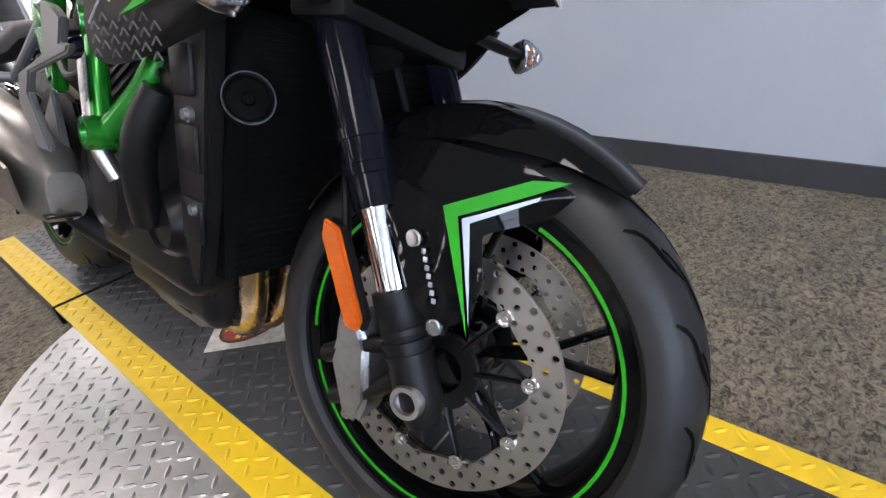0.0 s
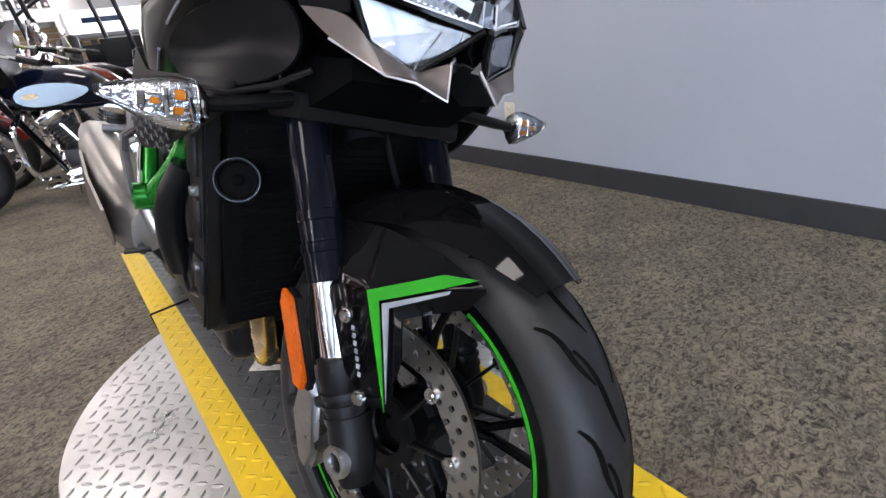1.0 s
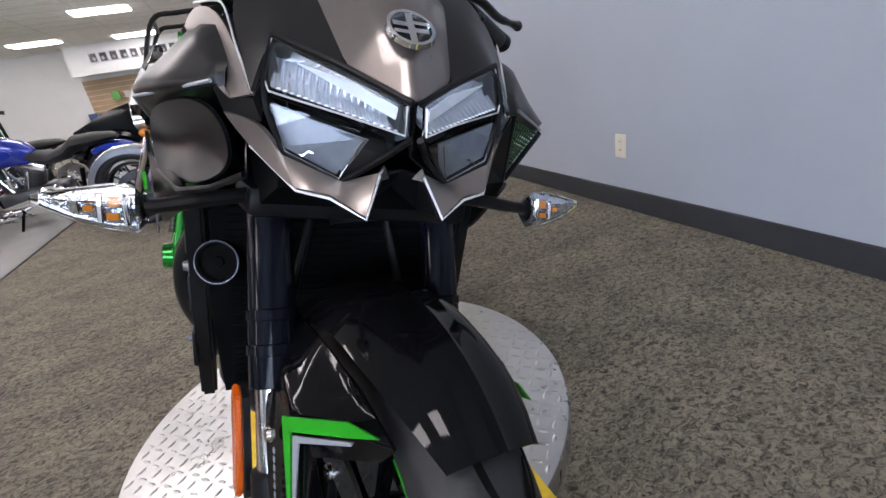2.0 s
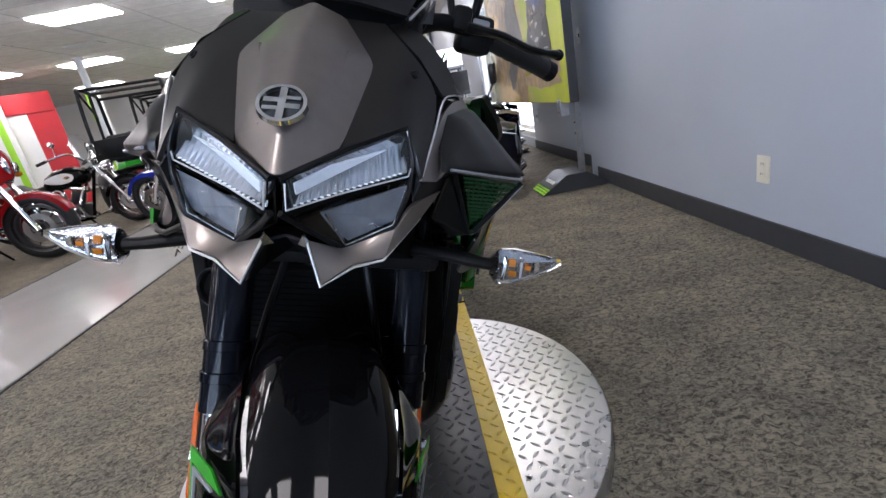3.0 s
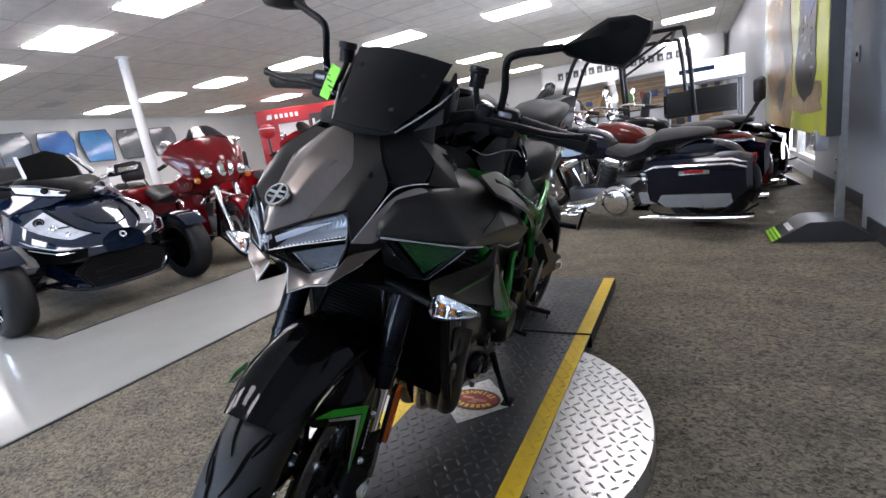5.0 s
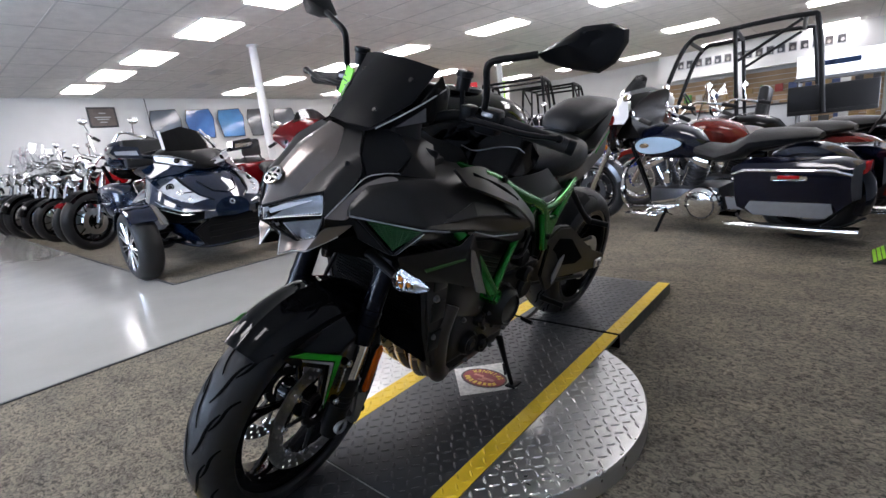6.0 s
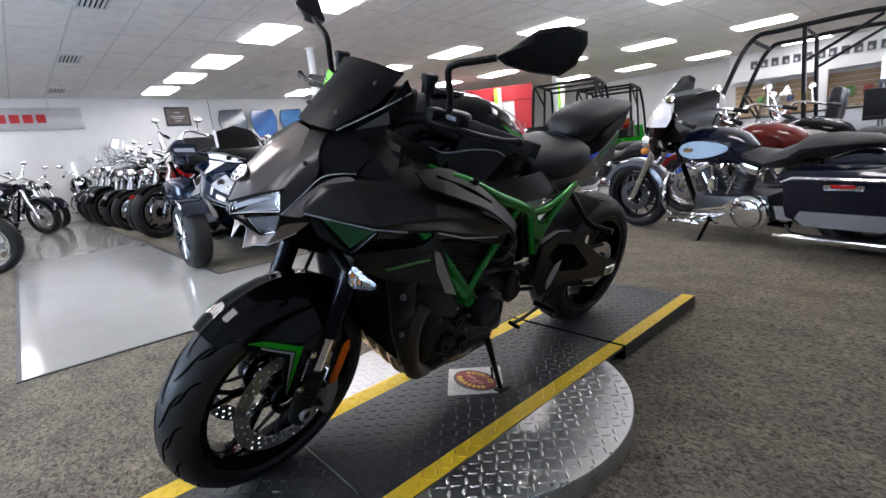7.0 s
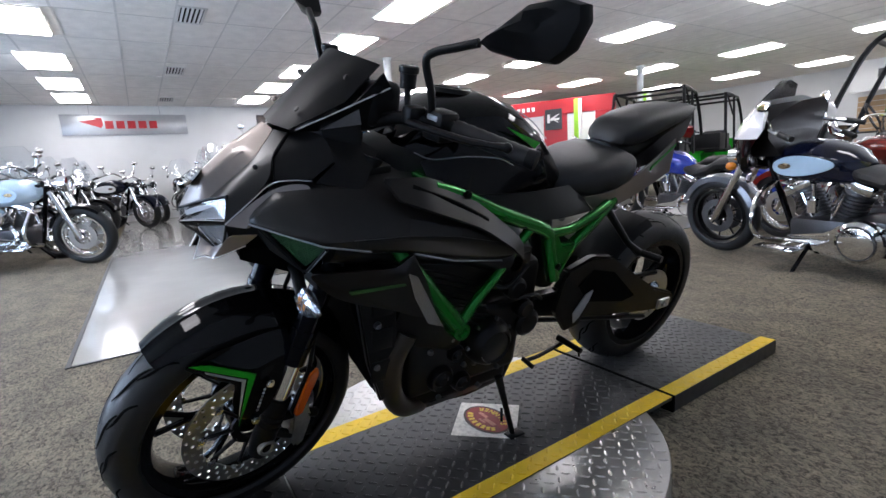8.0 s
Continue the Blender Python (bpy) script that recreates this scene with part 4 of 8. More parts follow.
for s in (1, -1):
    # dark side hood between the centre hood, the lamp and the cheek blade
    sh = (pts_of(s, (0.031, -0.1435, 0.9335), (0.072, -0.158, 0.934), (0.108, -0.117, 0.899), (0.136, -0.110, 0.863), (0.119, -0.028, 0.786), (0.104, -0.040, 0.833), (0.046, -0.0125, 0.809), (0.067, -0.0965, 0.887), (0.094, -0.083, 0.873)),
          [(0, 1, 2, 8, 7), (2, 3, 8), (3, 4, 5, 8), (8, 5, 6, 7)])
    panel("side_cowl", sh, 0.004, M_MATTE, "dark grey side cowl", nose, crease=0.25)
    B("cowl_screw", bolt_bm((s * 0.107, -0.090, 0.882), (s * 0.6, 0.5, 0.5), 0.004, 0.004), M_SATIN, "", nose)
    knee = (pts_of(s, (0.072, -0.161, 0.933), (0.109, -0.121, 0.898), (0.137, -0.114, 0.862), (0.160, -0.172, 0.866), (0.152, -0.22, 0.895), (0.118, -0.215, 0.935), (0.085, -0.19, 0.940)), [(0, 1, 5, 6), (1, 2, 3, 4, 5)])
    panel("inner_cowl", knee, 0.004, M_SATIN, "matte black inner cowl", nose, crease=0.2)
    B("cowl_seam", tube(pts_of(s, (0.074, -0.160, 0.9345), (0.111, -0.120, 0.8985), (0.139, -0.113, 0.862), (0.161, -0.172, 0.867)), 0.0022, 6), M_HOLE, "dark panel gap", nose)
    # polished blade that runs from the lamp's corner back over the shroud
    cheek = (pts_of(s, (0.119, -0.030, 0.784), (0.139, -0.108, 0.857), (0.168, -0.173, 0.865), (0.176, -0.165, 0.842), (0.152, -0.072, 0.800), (0.136, -0.062, 0.779), (0.152, -0.118, 0.838)),
             [(0, 1, 6, 5), (1, 2, 6), (2, 3, 6), (6, 3, 4, 5)])
    panel("cheek_blade", cheek, 0.004, M_BRONZE, "graphite metallic cheek blade", nose, crease=0.5)
    # light caught by the cheek's edge, drawn as a thin pale tube
    B("cheek_edge", tube(smooth_path(pts_of(s, (0.1195, -0.029, 0.7855), (0.131, -0.070, 0.825), (0.140, -0.107, 0.8585), (0.152, -0.140, 0.866), (0.168, -0.173, 0.8665))), 0.0011, 6), M_BRIGHT, "highlight line on the cheek edge", nose)
    # lamp pod: dark bucket behind fluted reflectors, a lower lens and clear covers
    pod = (pts_of(s, (0.004, 0.016, 0.788), (0.104, -0.046, 0.830), (0.110, -0.040, 0.790), (0.094, -0.034, 0.738), (0.050, -0.026, 0.716), (0.008, 0.000, 0.742), (0.012, -0.040, 0.784), (0.095, -0.085, 0.822), (0.085, -0.075, 0.750), (0.03, -0.06, 0.745)),
           [(0, 1, 7, 6), (1, 2, 8, 7), (2, 3, 8), (3, 4, 9, 8), (4, 5, 9), (5, 0, 6, 9), (6, 7, 8, 9)])
    lamp = B("headlamp", shell(pod, 0.002), M_FRAMEBLK, "twin headlamp with clear lens and chrome reflectors", nose, angle=10)
    # flutes: a folded sheet that falls from the roof of the bucket to its lower front edge
    n_fl, cols = 17, []
    for i in range(2 * n_fl + 1):
        t = i / (2 * n_fl)
        x = 0.011 + 0.092 * t
        fold = 0.0035 if i % 2 else -0.0035
        top = Vector((x, 0.008 - 0.052 * t - 0.016, 0.783 + 0.040 * t))
        mid = Vector((x + 0.001, 0.014 - 0.050 * t - 0.016 + fold, 0.774 + 0.032 * t))
        low = Vector((x + 0.002, 0.026 - 0.055 * t - 0.003, 0.7655 + 0.026 * t))
        cols.append([(s * p.x, p.y, p.z) for p in (top, mid, low)])
    B("reflector", loft(cols, close=False), M_FLUTE, "fluted chrome reflector", lamp, angle=8)
    roof = pts_of(s, (0.006, 0.013, 0.787), (0.101, -0.045, 0.828), (0.099, -0.055, 0.818), (0.008, -0.004, 0.780))
    B("lamp_roof", shell((roof, [(0, 1, 2, 3)]), 0.001), M_REFL, "chrome lamp roof", lamp)
    # reflection of the ceiling light, put in as a white shape
    brow = pts_of(s, (0.012, 0.024, 0.784), (0.040, 0.004, 0.799), (0.084, -0.026, 0.812), (0.056, -0.012, 0.798), (0.013, 0.022, 0.775))
    B("light_guide", shell((brow, [(0, 1, 2, 3, 4)]), 0.002), M_MILKY, "milky light guide", lamp)
    for i in range(18):
        t = (i + 0.5) / 18
        B("guide_dot", box(s * (0.012 + 0.090 * t), 0.0295 - 0.057 * t, 0.7655 + 0.026 * t, 0.003, 0.001, 0.0014), M_MILKY, "", lamp)
    low_l = pts_of(s, (0.034, 0.004, 0.757), (0.106, -0.036, 0.778), (0.096, -0.031, 0.744), (0.052, -0.022, 0.723))
    B("low_reflector", shell((low_l, [(0, 1, 2, 3)]), 0.002), M_LOWBEAM, "smooth grey low beam lens", lamp, angle=10)
    # stripes reflected in the lower cell, drawn as rippled chrome lines
    waves = []
    for k in range(4):
        w = [(0.060 + 0.004 * k + 0.004 * j, -0.0185 - 0.0022 * j - 0.0004 * k, 0.7605 - 0.0065 * k - 0.0016 * j + (0.0026 if j % 2 else 0)) for j in range(7)]
        waves.append(tube(pts_of(s, *w), 0.0008, 5))
    B("projector", merge(*waves), M_REFL, "rippled chrome lines for reflected stripes", lamp)
    B("lamp_facet", shell((pts_of(s, (0.030, 0.006, 0.757), (0.056, -0.010, 0.763), (0.048, -0.018, 0.726), (0.040, -0.012, 0.736)), [(0, 1, 2, 3)]), 0.002), M_LOWBEAM, "grey inner lamp facet", lamp)
    B("low_trim", tube(pts_of(s, (0.036, 0.008, 0.756), (0.051, -0.015, 0.7205), (0.095, -0.024, 0.741), (0.107, -0.033, 0.776)), 0.0012, 6), M_CHROME, "thin bright lens edge", lamp)
    B("divider", shell((pts_of(s, (0.004, 0.032, 0.762), (0.047, 0.002, 0.7735), (0.108, -0.034, 0.790), (0.109, -0.036, 0.786), (0.047, 0.000, 0.770), (0.012, 0.028, 0.758)), [(0, 1, 4, 5), (1, 2, 3, 4)]), 0.003), M_GLOSS, "black lamp divider", lamp)
    B("lens_trim", tube(pts_of(s, (0.008, 0.0345, 0.785), (0.009, 0.0355, 0.763), (0.047, 0.0055, 0.7735), (0.107, -0.0295, 0.788), (0.111, -0.033, 0.800), (0.104, -0.0375, 0.829)), 0.0009, 6), M_BRIGHT, "thin bright lens edge", lamp)
    B("lamp_surround", tube(pts_of(s, (0.0035, 0.033, 0.788), (0.052, -0.004, 0.812), (0.103, -0.039, 0.832), (0.111, -0.034, 0.800), (0.109, -0.031, 0.775), (0.096, -0.025, 0.738), (0.051, -0.017, 0.7155), (0.020, 0.012, 0.742), (0.004, 0.035, 0.760)), 0.0030, 8), M_SATIN, "black lamp surround", lamp)
    upper = pts_of(s, (0.006, 0.0350, 0.786), (0.052, -0.0035, 0.811), (0.103, -0.038, 0.831), (0.110, -0.033, 0.800), (0.107, -0.031, 0.789), (0.047, 0.005, 0.7745), (0.007, 0.036, 0.763))
    ln = B("lens", shell((upper, [(0, 1, 5, 6), (1, 2, 3, 4, 5)]), 0.002), M_LENS, "clear headlamp lens", lamp, angle=40)
    ln.visible_shadow = False
    lower = pts_of(s, (0.014, 0.027, 0.755), (0.047, 0.000, 0.7645), (0.108, -0.033, 0.780), (0.097, -0.024, 0.7405), (0.052, -0.015, 0.719))
    ll = B("lower_lens", shell((lower, [(0, 1, 4), (1, 2, 3, 4)]), 0.002), M_LENS, "clear lower lens", lamp, angle=40)
    ll.visible_shadow = False
    # chin: fang under the lamp that sweeps back into a side blade
    chin = (pts_of(s, (0.0345, 0.021, 0.693), (0.0195, 0.004, 0.728), (0.049, -0.013, 0.7155), (0.097, -0.022, 0.737), (0.113, -0.032, 0.765), (0.141, -0.078, 0.768), (0.122, -0.060, 0.742), (0.088, -0.008, 0.712), (0.062, 0.004, 0.708)),
            [(0, 1, 2, 8), (8, 2, 3, 7), (3, 4, 6, 7), (4, 5, 6)])
    ch = panel("chin", chin, 0.0045, M_BRONZE, "graphite metallic chin cowl", nose, crease=0.5)
    # bevel highlight of the chin, drawn as a thin pale tube
    B("chin_edge", tube(pts_of(s, (0.0195, 0.0065, 0.7285), (0.0345, 0.0235, 0.692), (0.062, 0.0065, 0.7065), (0.088, -0.006, 0.7105), (0.122, -0.0585, 0.741)), 0.0013, 6), M_BRIGHT, "highlight line on the chin edge", ch)
    B("chin_inner", shell((pts_of(s, (0.034, 0.0195, 0.694), (0.019, 0.003, 0.728), (0.0, 0.0, 0.733), (0.0, -0.03, 0.716), (0.03, -0.03, 0.692)), [(0, 1, 4), (1, 2, 3, 4)]), 0.003), M_SATIN, "black duct under the lamp", nose)
    B("chin_fin", shell((pts_of(s, (0.0165, 0.010, 0.735), (0.0225, 0.008, 0.722), (0.0105, 0.002, 0.724)), [(0, 1, 2)]), 0.003), M_GREYLENS, "small bright fin", nose)
    B("cheek_inner", shell((pts_of(s, (0.111, -0.040, 0.800), (0.118, -0.034, 0.782), (0.112, -0.036, 0.764), (0.140, -0.082, 0.768), (0.150, -0.074, 0.795), (0.134, -0.066, 0.781)), [(0, 1, 2), (2, 1, 5), (2, 5, 4, 3)]), 0.003), M_SATIN, "black gap between the blades", nose)
    # indicator
    ind = B("indicator", tube(smooth_path(pts_of(s, (0.07, -0.155, 0.684), (0.13, -0.145, 0.680), (0.20, -0.134, 0.671), (0.222, -0.131, 0.669))), [0.015] * 6 + [0.012] * 6 + [0.011] * 6 + [0.016], 12, flat=0.7), M_SATIN, "clear-lens indicator on a black stalk")
    secs = []
    for x, hy, hz, dz in ((0.217, 0.010, 0.013, 0), (0.228, 0.018, 0.026, 0), (0.246, 0.018, 0.026, 0.001), (0.278, 0.013, 0.017, 0.004), (0.308, 0.003, 0.004, 0.009)):
        secs.append([(s * x, -0.131 - 0.02 * (x - 0.222) + hy * math.cos(a), 0.667 + dz + hz * math.sin(a)) for a in (2 * math.pi * k / 6 + 0.3 for k in range(6))])
    cov = B("indicator_lens", loft(secs), M_LENS, "clear faceted indicator lens", ind, angle=15)
    cov.visible_shadow = False
    B("indicator_bulb", loft([[(s * (0.222 + 0.93 * (x - 0.222)), -0.137 + 0.72 * (y + 0.131), 0.667 + 0.82 * (z - 0.667)) for x, y, z in ((abs(q[0]), q[1], q[2]) for q in sec)] for sec in secs[1:]]), M_INDR, "bright reflector", ind, angle=10)
    for k, (dx, w, h, dz, m) in enumerate(((0.009, 0.005, 0.030, 0.0, M_REFL), (0.018, 0.009, 0.008, 0.008, M_AMBER), (0.020, 0.010, 0.007, -0.006, M_AMBER), (0.030, 0.005, 0.026, 0.0, M_REFL), (0.039, 0.008, 0.006, 0.002, M_AMBER), (0.050, 0.008, 0.012, 0.003, M_REFL))):
        B("facet", moved(box(0, 0, 0, w, 0.003, h, 0.001), Matrix.Translation((s * (0.224 + dx), -0.1215 - 0.08 * dx, 0.668 + dz)) @ pose(0, 0, 0, 14 - 11 * (k % 3), 0, s * (26 - 26 * (k % 2)))), m, "amber and chrome facet", ind, angle=10)
# round maker badge: ring with a plain cross
bm = merge(lathe([(0.001, 0.0165), (0.0045, 0.0175), (0.0045, 0.0205), (0.0, 0.0215), (0.001, 0.0165)], 40, "y"), box(0, 0.002, 0.0, 0.006, 0.004, 0.034), box(0.009, 0.002, 0.003, 0.012, 0.004, 0.005), box(-0.009, 0.002, -0.003, 0.012, 0.004, 0.005), box(0.009, 0.002, -0.006, 0.012, 0.004, 0.004), box(-0.009, 0.002, 0.006, 0.012, 0.004, 0.004))
badge = B("badge", moved(bm, Matrix.Translation((0, 0.0040, 0.844)) @ pose(0, 0, 0, 45)), M_CHROME, "round chrome badge", nose)
B("badge_ground", moved(lathe([(-0.003, 0), (-0.003, 0.018), (0.0006, 0.018), (0.0006, 0)], 32, "y"), Matrix.Translation((0, 0.0040, 0.844)) @ pose(0, 0, 0, 45)), M_SATIN, "", badge)
B("lamp_underside", loft([[(x, y, z) for x, y, z in ((-0.10, -0.05, 0.725), (0.10, -0.05, 0.725), (0.10, -0.05, 0.705), (-0.10, -0.05, 0.705))], [(-0.12, -0.16, 0.73), (0.12, -0.16, 0.73), (0.12, -0.16, 0.66), (-0.12, -0.16, 0.66)], [(-0.11, -0.24, 0.80), (0.11, -0.24, 0.80), (0.09, -0.22, 0.66), (-0.09, -0.22, 0.66)]]), M_HOLE, "black lamp bracket")

# side shrouds
SEC = [(-0.066, [(0.140, 0.801), (0.147, 0.801), (0.150, 0.795), (0.148, 0.790), (0.140, 0.788)]),
       (-0.110, [(0.128, 0.852), (0.166, 0.838), (0.203, 0.789), (0.200, 0.781), (0.150, 0.781)]),
       (-0.165, [(0.110, 0.872), (0.182, 0.852), (0.253, 0.781), (0.247, 0.771), (0.165, 0.765)]),
       (-0.25, [(0.10, 0.880), (0.194, 0.850), (0.264, 0.777), (0.252, 0.752), (0.165, 0.705)]),
       (-0.34, [(0.09, 0.886), (0.202, 0.844), (0.266, 0.774), (0.246, 0.731), (0.160, 0.70)]),
       (-0.45, [(0.095, 0.880), (0.203, 0.818), (0.250, 0.748), (0.234, 0.692), (0.150, 0.68)]),
       (-0.60, [(0.120, 0.800), (0.192, 0.742), (0.222, 0.702), (0.214, 0.658), (0.150, 0.640)]),
       (-0.70, [(0.150, 0.700), (0.190, 0.682), (0.205, 0.670), (0.200, 0.655), (0.160, 0.650)])]
for s in (-1, 1):
    nar = 1.0 if s < 0 else 0.90
    secs = []
    for y, sec in SEC:
        k = 1 - (1 - nar) * min(1, max(0, (-0.066 - y) / 0.1))
        secs.append([(s * x * k, y, z) for x, z in sec])
    shroud = B("side_shroud", loft(secs), M_MATTE, "dark graphite side shroud with sharp creases", angle=14)
    curved(shroud, 0.62, 2, 10)
    B("shroud_flash", shell(([(s * nar * 0.262, -0.215, 0.782), (s * nar * 0.268, -0.32, 0.778), (s * nar * 0.252, -0.45, 0.752), (s * nar * 0.226, -0.585, 0.708), (s * nar * 0.245, -0.46, 0.768), (s * nar * 0.246, -0.33, 0.803)], [(0, 1, 5), (1, 2, 4, 5), (2, 3, 4)]), 0.003), M_MATTE if s < 0 else M_BRONZE, "raised shroud facet", shroud, angle=10)
    B("shroud_lip", tube([(s * 0.151, -0.063, 0.7925), (s * nar * 0.250, -0.163, 0.773), (s * nar * 0.252, -0.25, 0.751)], 0.0018, 6), M_SILVERD, "silver lip line", shroud)
    B("shroud_lower_lip", tube([(s * nar * 0.247, -0.345, 0.729), (s * nar * 0.235, -0.45, 0.690), (s * nar * 0.214, -0.60, 0.656)], 0.002, 6), M_SILVERD, "silver lip line", shroud)
    if s < 0:
        # triangular air intake with green mesh
        B("air_intake", shell((pts_of(s, (0.150, -0.16, 0.785), (0.235, -0.23, 0.768), (0.19, -0.22, 0.700), (0.15, -0.19, 0.72)), [(0, 1, 2, 3)]), 0.004), M_HOLE, "dark air intake mouth", shroud)
        bars = []
        c0, c1, c2 = Vector((0.168, -0.092, 0.781)), Vector((0.246, -0.166, 0.766)), Vector((0.188, -0.148, 0.712))
        for i in range(13):
            t = i / 13
            bars.append(rod(pts_of(s, c0.lerp(c2, t))[0], pts_of(s, c1.lerp(c2, t))[0], 0.0014, seg=6))
        for i in range(7):
            t = (i + 0.5) / 8
            bars.append(rod(pts_of(s, c0.lerp(c1, t))[0], pts_of(s, c2.lerp(c1, max(0, t - 0.35) * 0.6))[0], 0.0010, seg=6))
        B("intake_mesh", merge(*bars), mat("dark_green_mesh", (0.004, 0.050, 0.010), 0.4, 0.3, grain=(300, 0.8)), "green intake mesh", shroud)
        B("intake_rim", tube(pts_of(s, (0.156, -0.080, 0.787), (0.186, -0.142, 0.705), (0.194, -0.150, 0.705), (0.252, -0.168, 0.768)), 0.0036, 8), M_SATIN, "black intake rim", shroud)
        B("intake_edge", tube(pts_of(s, (0.190, -0.144, 0.703), (0.196, -0.150, 0.7035), (0.254, -0.166, 0.766)), 0.0012, 6), M_SILVERD, "bright rim edge", shroud)
        B("intake_side", shell((pts_of(s, (0.145, -0.072, 0.785), (0.150, -0.078, 0.786), (0.184, -0.142, 0.706), (0.165, -0.150, 0.700), (0.135, -0.10, 0.735)), [(0, 1, 2, 3, 4)]), 0.004), M_SATIN, "black duct side", shroud)
    else:
        # closed side with a hollow scoop
        hollow = (pts_of(s, (0.150, -0.070, 0.787), (0.214, -0.165, 0.769), (0.228, -0.27, 0.735), (0.222, -0.24, 0.690), (0.190, -0.150, 0.684), (0.128, -0.085, 0.712), (0.168, -0.150, 0.735), (0.190, -0.215, 0.722)),
                  [(0, 1, 7, 6), (1, 2, 7), (2, 3, 7), (3, 4, 6, 7), (4, 5, 6), (5, 0, 6)])
        panel("side_scoop", hollow, 0.004, M_FRAMEBLK, "satin black hollow side scoop", shroud, crease=0.1)
        B("scoop_edge", tube(pts_of(s, (0.128, -0.083, 0.711), (0.158, -0.105, 0.694), (0.190, -0.149, 0.683), (0.222, -0.24, 0.689)), 0.0035, 8), M_SATIN, "rounded black scoop edge", shroud)
    # lower flank below the shroud
    if s < 0:
        low = (pts_of(s, (0.200, -0.150, 0.700), (0.212, -0.22, 0.652), (0.238, -0.31, 0.700), (0.244, -0.345, 0.726), (0.250, -0.375, 0.664), (0.250, -0.420, 0.548), (0.222, -0.31, 0.600), (0.175, -0.20, 0.62), (0.240, -0.335, 0.660), (0.252, -0.325, 0.690)),
               [(0, 1, 2), (1, 8, 9, 2), (2, 9, 3), (9, 8, 4, 3), (1, 6, 5, 8), (8, 5, 4), (1, 7, 6), (0, 7, 1)])
    else:
        low = ([(0.185, -0.14, 0.695), (0.222, -0.22, 0.655), (0.240, -0.31, 0.700), (0.246, -0.34, 0.728), (0.250, -0.43, 0.664), (0.247, -0.42, 0.586), (0.228, -0.31, 0.610), (0.186, -0.185, 0.662), (0.240, -0.35, 0.652)],
               [(0, 1, 2), (1, 8, 2), (2, 8, 4, 3), (1, 6, 5, 8), (8, 5, 4), (1, 7, 6), (0, 7, 1)])
    flank = panel("lower_flank", low, 0.004, M_SATIN if s > 0 else M_MATTE, "faceted lower flank panel", crease=0.6)
    if s > 0:
        B("flank_flash", shell(([(0.2475, -0.325, 0.646), (0.236, -0.225, 0.690), (0.233, -0.215, 0.672)], [(0, 1, 2)]), 0.004), M_LIME, "green flash", flank)
        for a, b in (((0.249, -0.345, 0.665), (0.243, -0.42, 0.715)), ((0.2435, -0.345, 0.690), (0.252, -0.40, 0.640)), ((0.243, -0.36, 0.705), (0.248, -0.345, 0.660)), ((0.247, -0.37, 0.690), (0.252, -0.43, 0.675))):
            B("flash_line", rod(a, b, 0.0011, seg=5), M_SILVERD, "fine grey decal line", flank)
        continue
    B("flank_stripe", shell((pts_of(s, (0.214, -0.222, 0.656), (0.238, -0.330, 0.666), (0.239, -0.333, 0.660), (0.214, -0.226, 0.650)), [(0, 1, 2, 3)]), 0.006), mat("dim_green_decal", (0.03, 0.10, 0.02), 0.4, grain=(200, 0.9)), "thin dark green stripe", flank)
    # lit look of the flank's corner, put in as a brighter grey piece
    B("flank_tip", shell((pts_of(s, (0.257, -0.328, 0.694), (0.253, -0.352, 0.680), (0.2545, -0.422, 0.545), (0.250, -0.385, 0.560), (0.250, -0.350, 0.630)), [(0, 1, 4), (1, 2, 3, 4)]), 0.004), M_GREYLENS, "flank tip with the lit look in its grey", flank)
    # a rear blade laid over the shroud
    w = nar
    rear = ([(s * w * 0.212, -0.29, 0.872), (s * w * 0.205, -0.40, 0.868), (s * w * 0.222, -0.51, 0.806), (s * w * 0.232, -0.64, 0.707), (s * w * 0.236, -0.645, 0.660), (s * w * 0.250, -0.60, 0.699), (s * w * 0.262, -0.49, 0.769), (s * w * 0.262, -0.38, 0.812), (s * w * 0.240, -0.31, 0.838)],
            [(0, 1, 7, 8), (1, 2, 6, 7), (2, 3, 5, 6), (3, 4, 5)])
    panel("shroud_blade", rear, 0.007, M_MATTE, "matte dark blade over the shroud", shroud, crease=0.3)
    B("blade_slot", tube(smooth_path([(s * w * 0.222, -0.345, 0.856), (s * w * 0.238, -0.44, 0.818), (s * w * 0.240, -0.52, 0.775)]), 0.006, 8), M_HOLE, "dark slot", shroud)
# dark fillers added to close the gaps between the lamp, the shrouds and the frame
B("headstock_cover", box(0, -0.25, 0.905, 0.23, 0.09, 0.13, 0.02), M_SATIN, "black filler in the gap behind the nose")
for s in (1, -1):
    B("cowl_filler", shell((pts_of(s, (0.085, -0.19, 0.938), (0.118, -0.215, 0.933), (0.152, -0.22, 0.893), (0.165, -0.18, 0.862), (0.190, -0.26, 0.848), (0.12, -0.32, 0.905), (0.09, -0.28, 0.93)), [(0, 1, 5, 6), (1, 2, 4, 5), (2, 3, 4)]), 0.004), M_SATIN, "matte black cowl filler", angle=30)
B("airbox_cover", loft([[(hw * math.cos(2 * math.pi * k / 14), y, (z0 + z1) / 2 + (z1 - z0) / 2 * math.sin(2 * math.pi * k / 14)) for k in range(14)] for y, hw, z0, z1 in ((-0.24, 0.10, 0.76, 0.87), (-0.30, 0.145, 0.74, 0.90), (-0.42, 0.155, 0.74, 0.93))]), M_SATIN, "black filler in the gap before the tank")
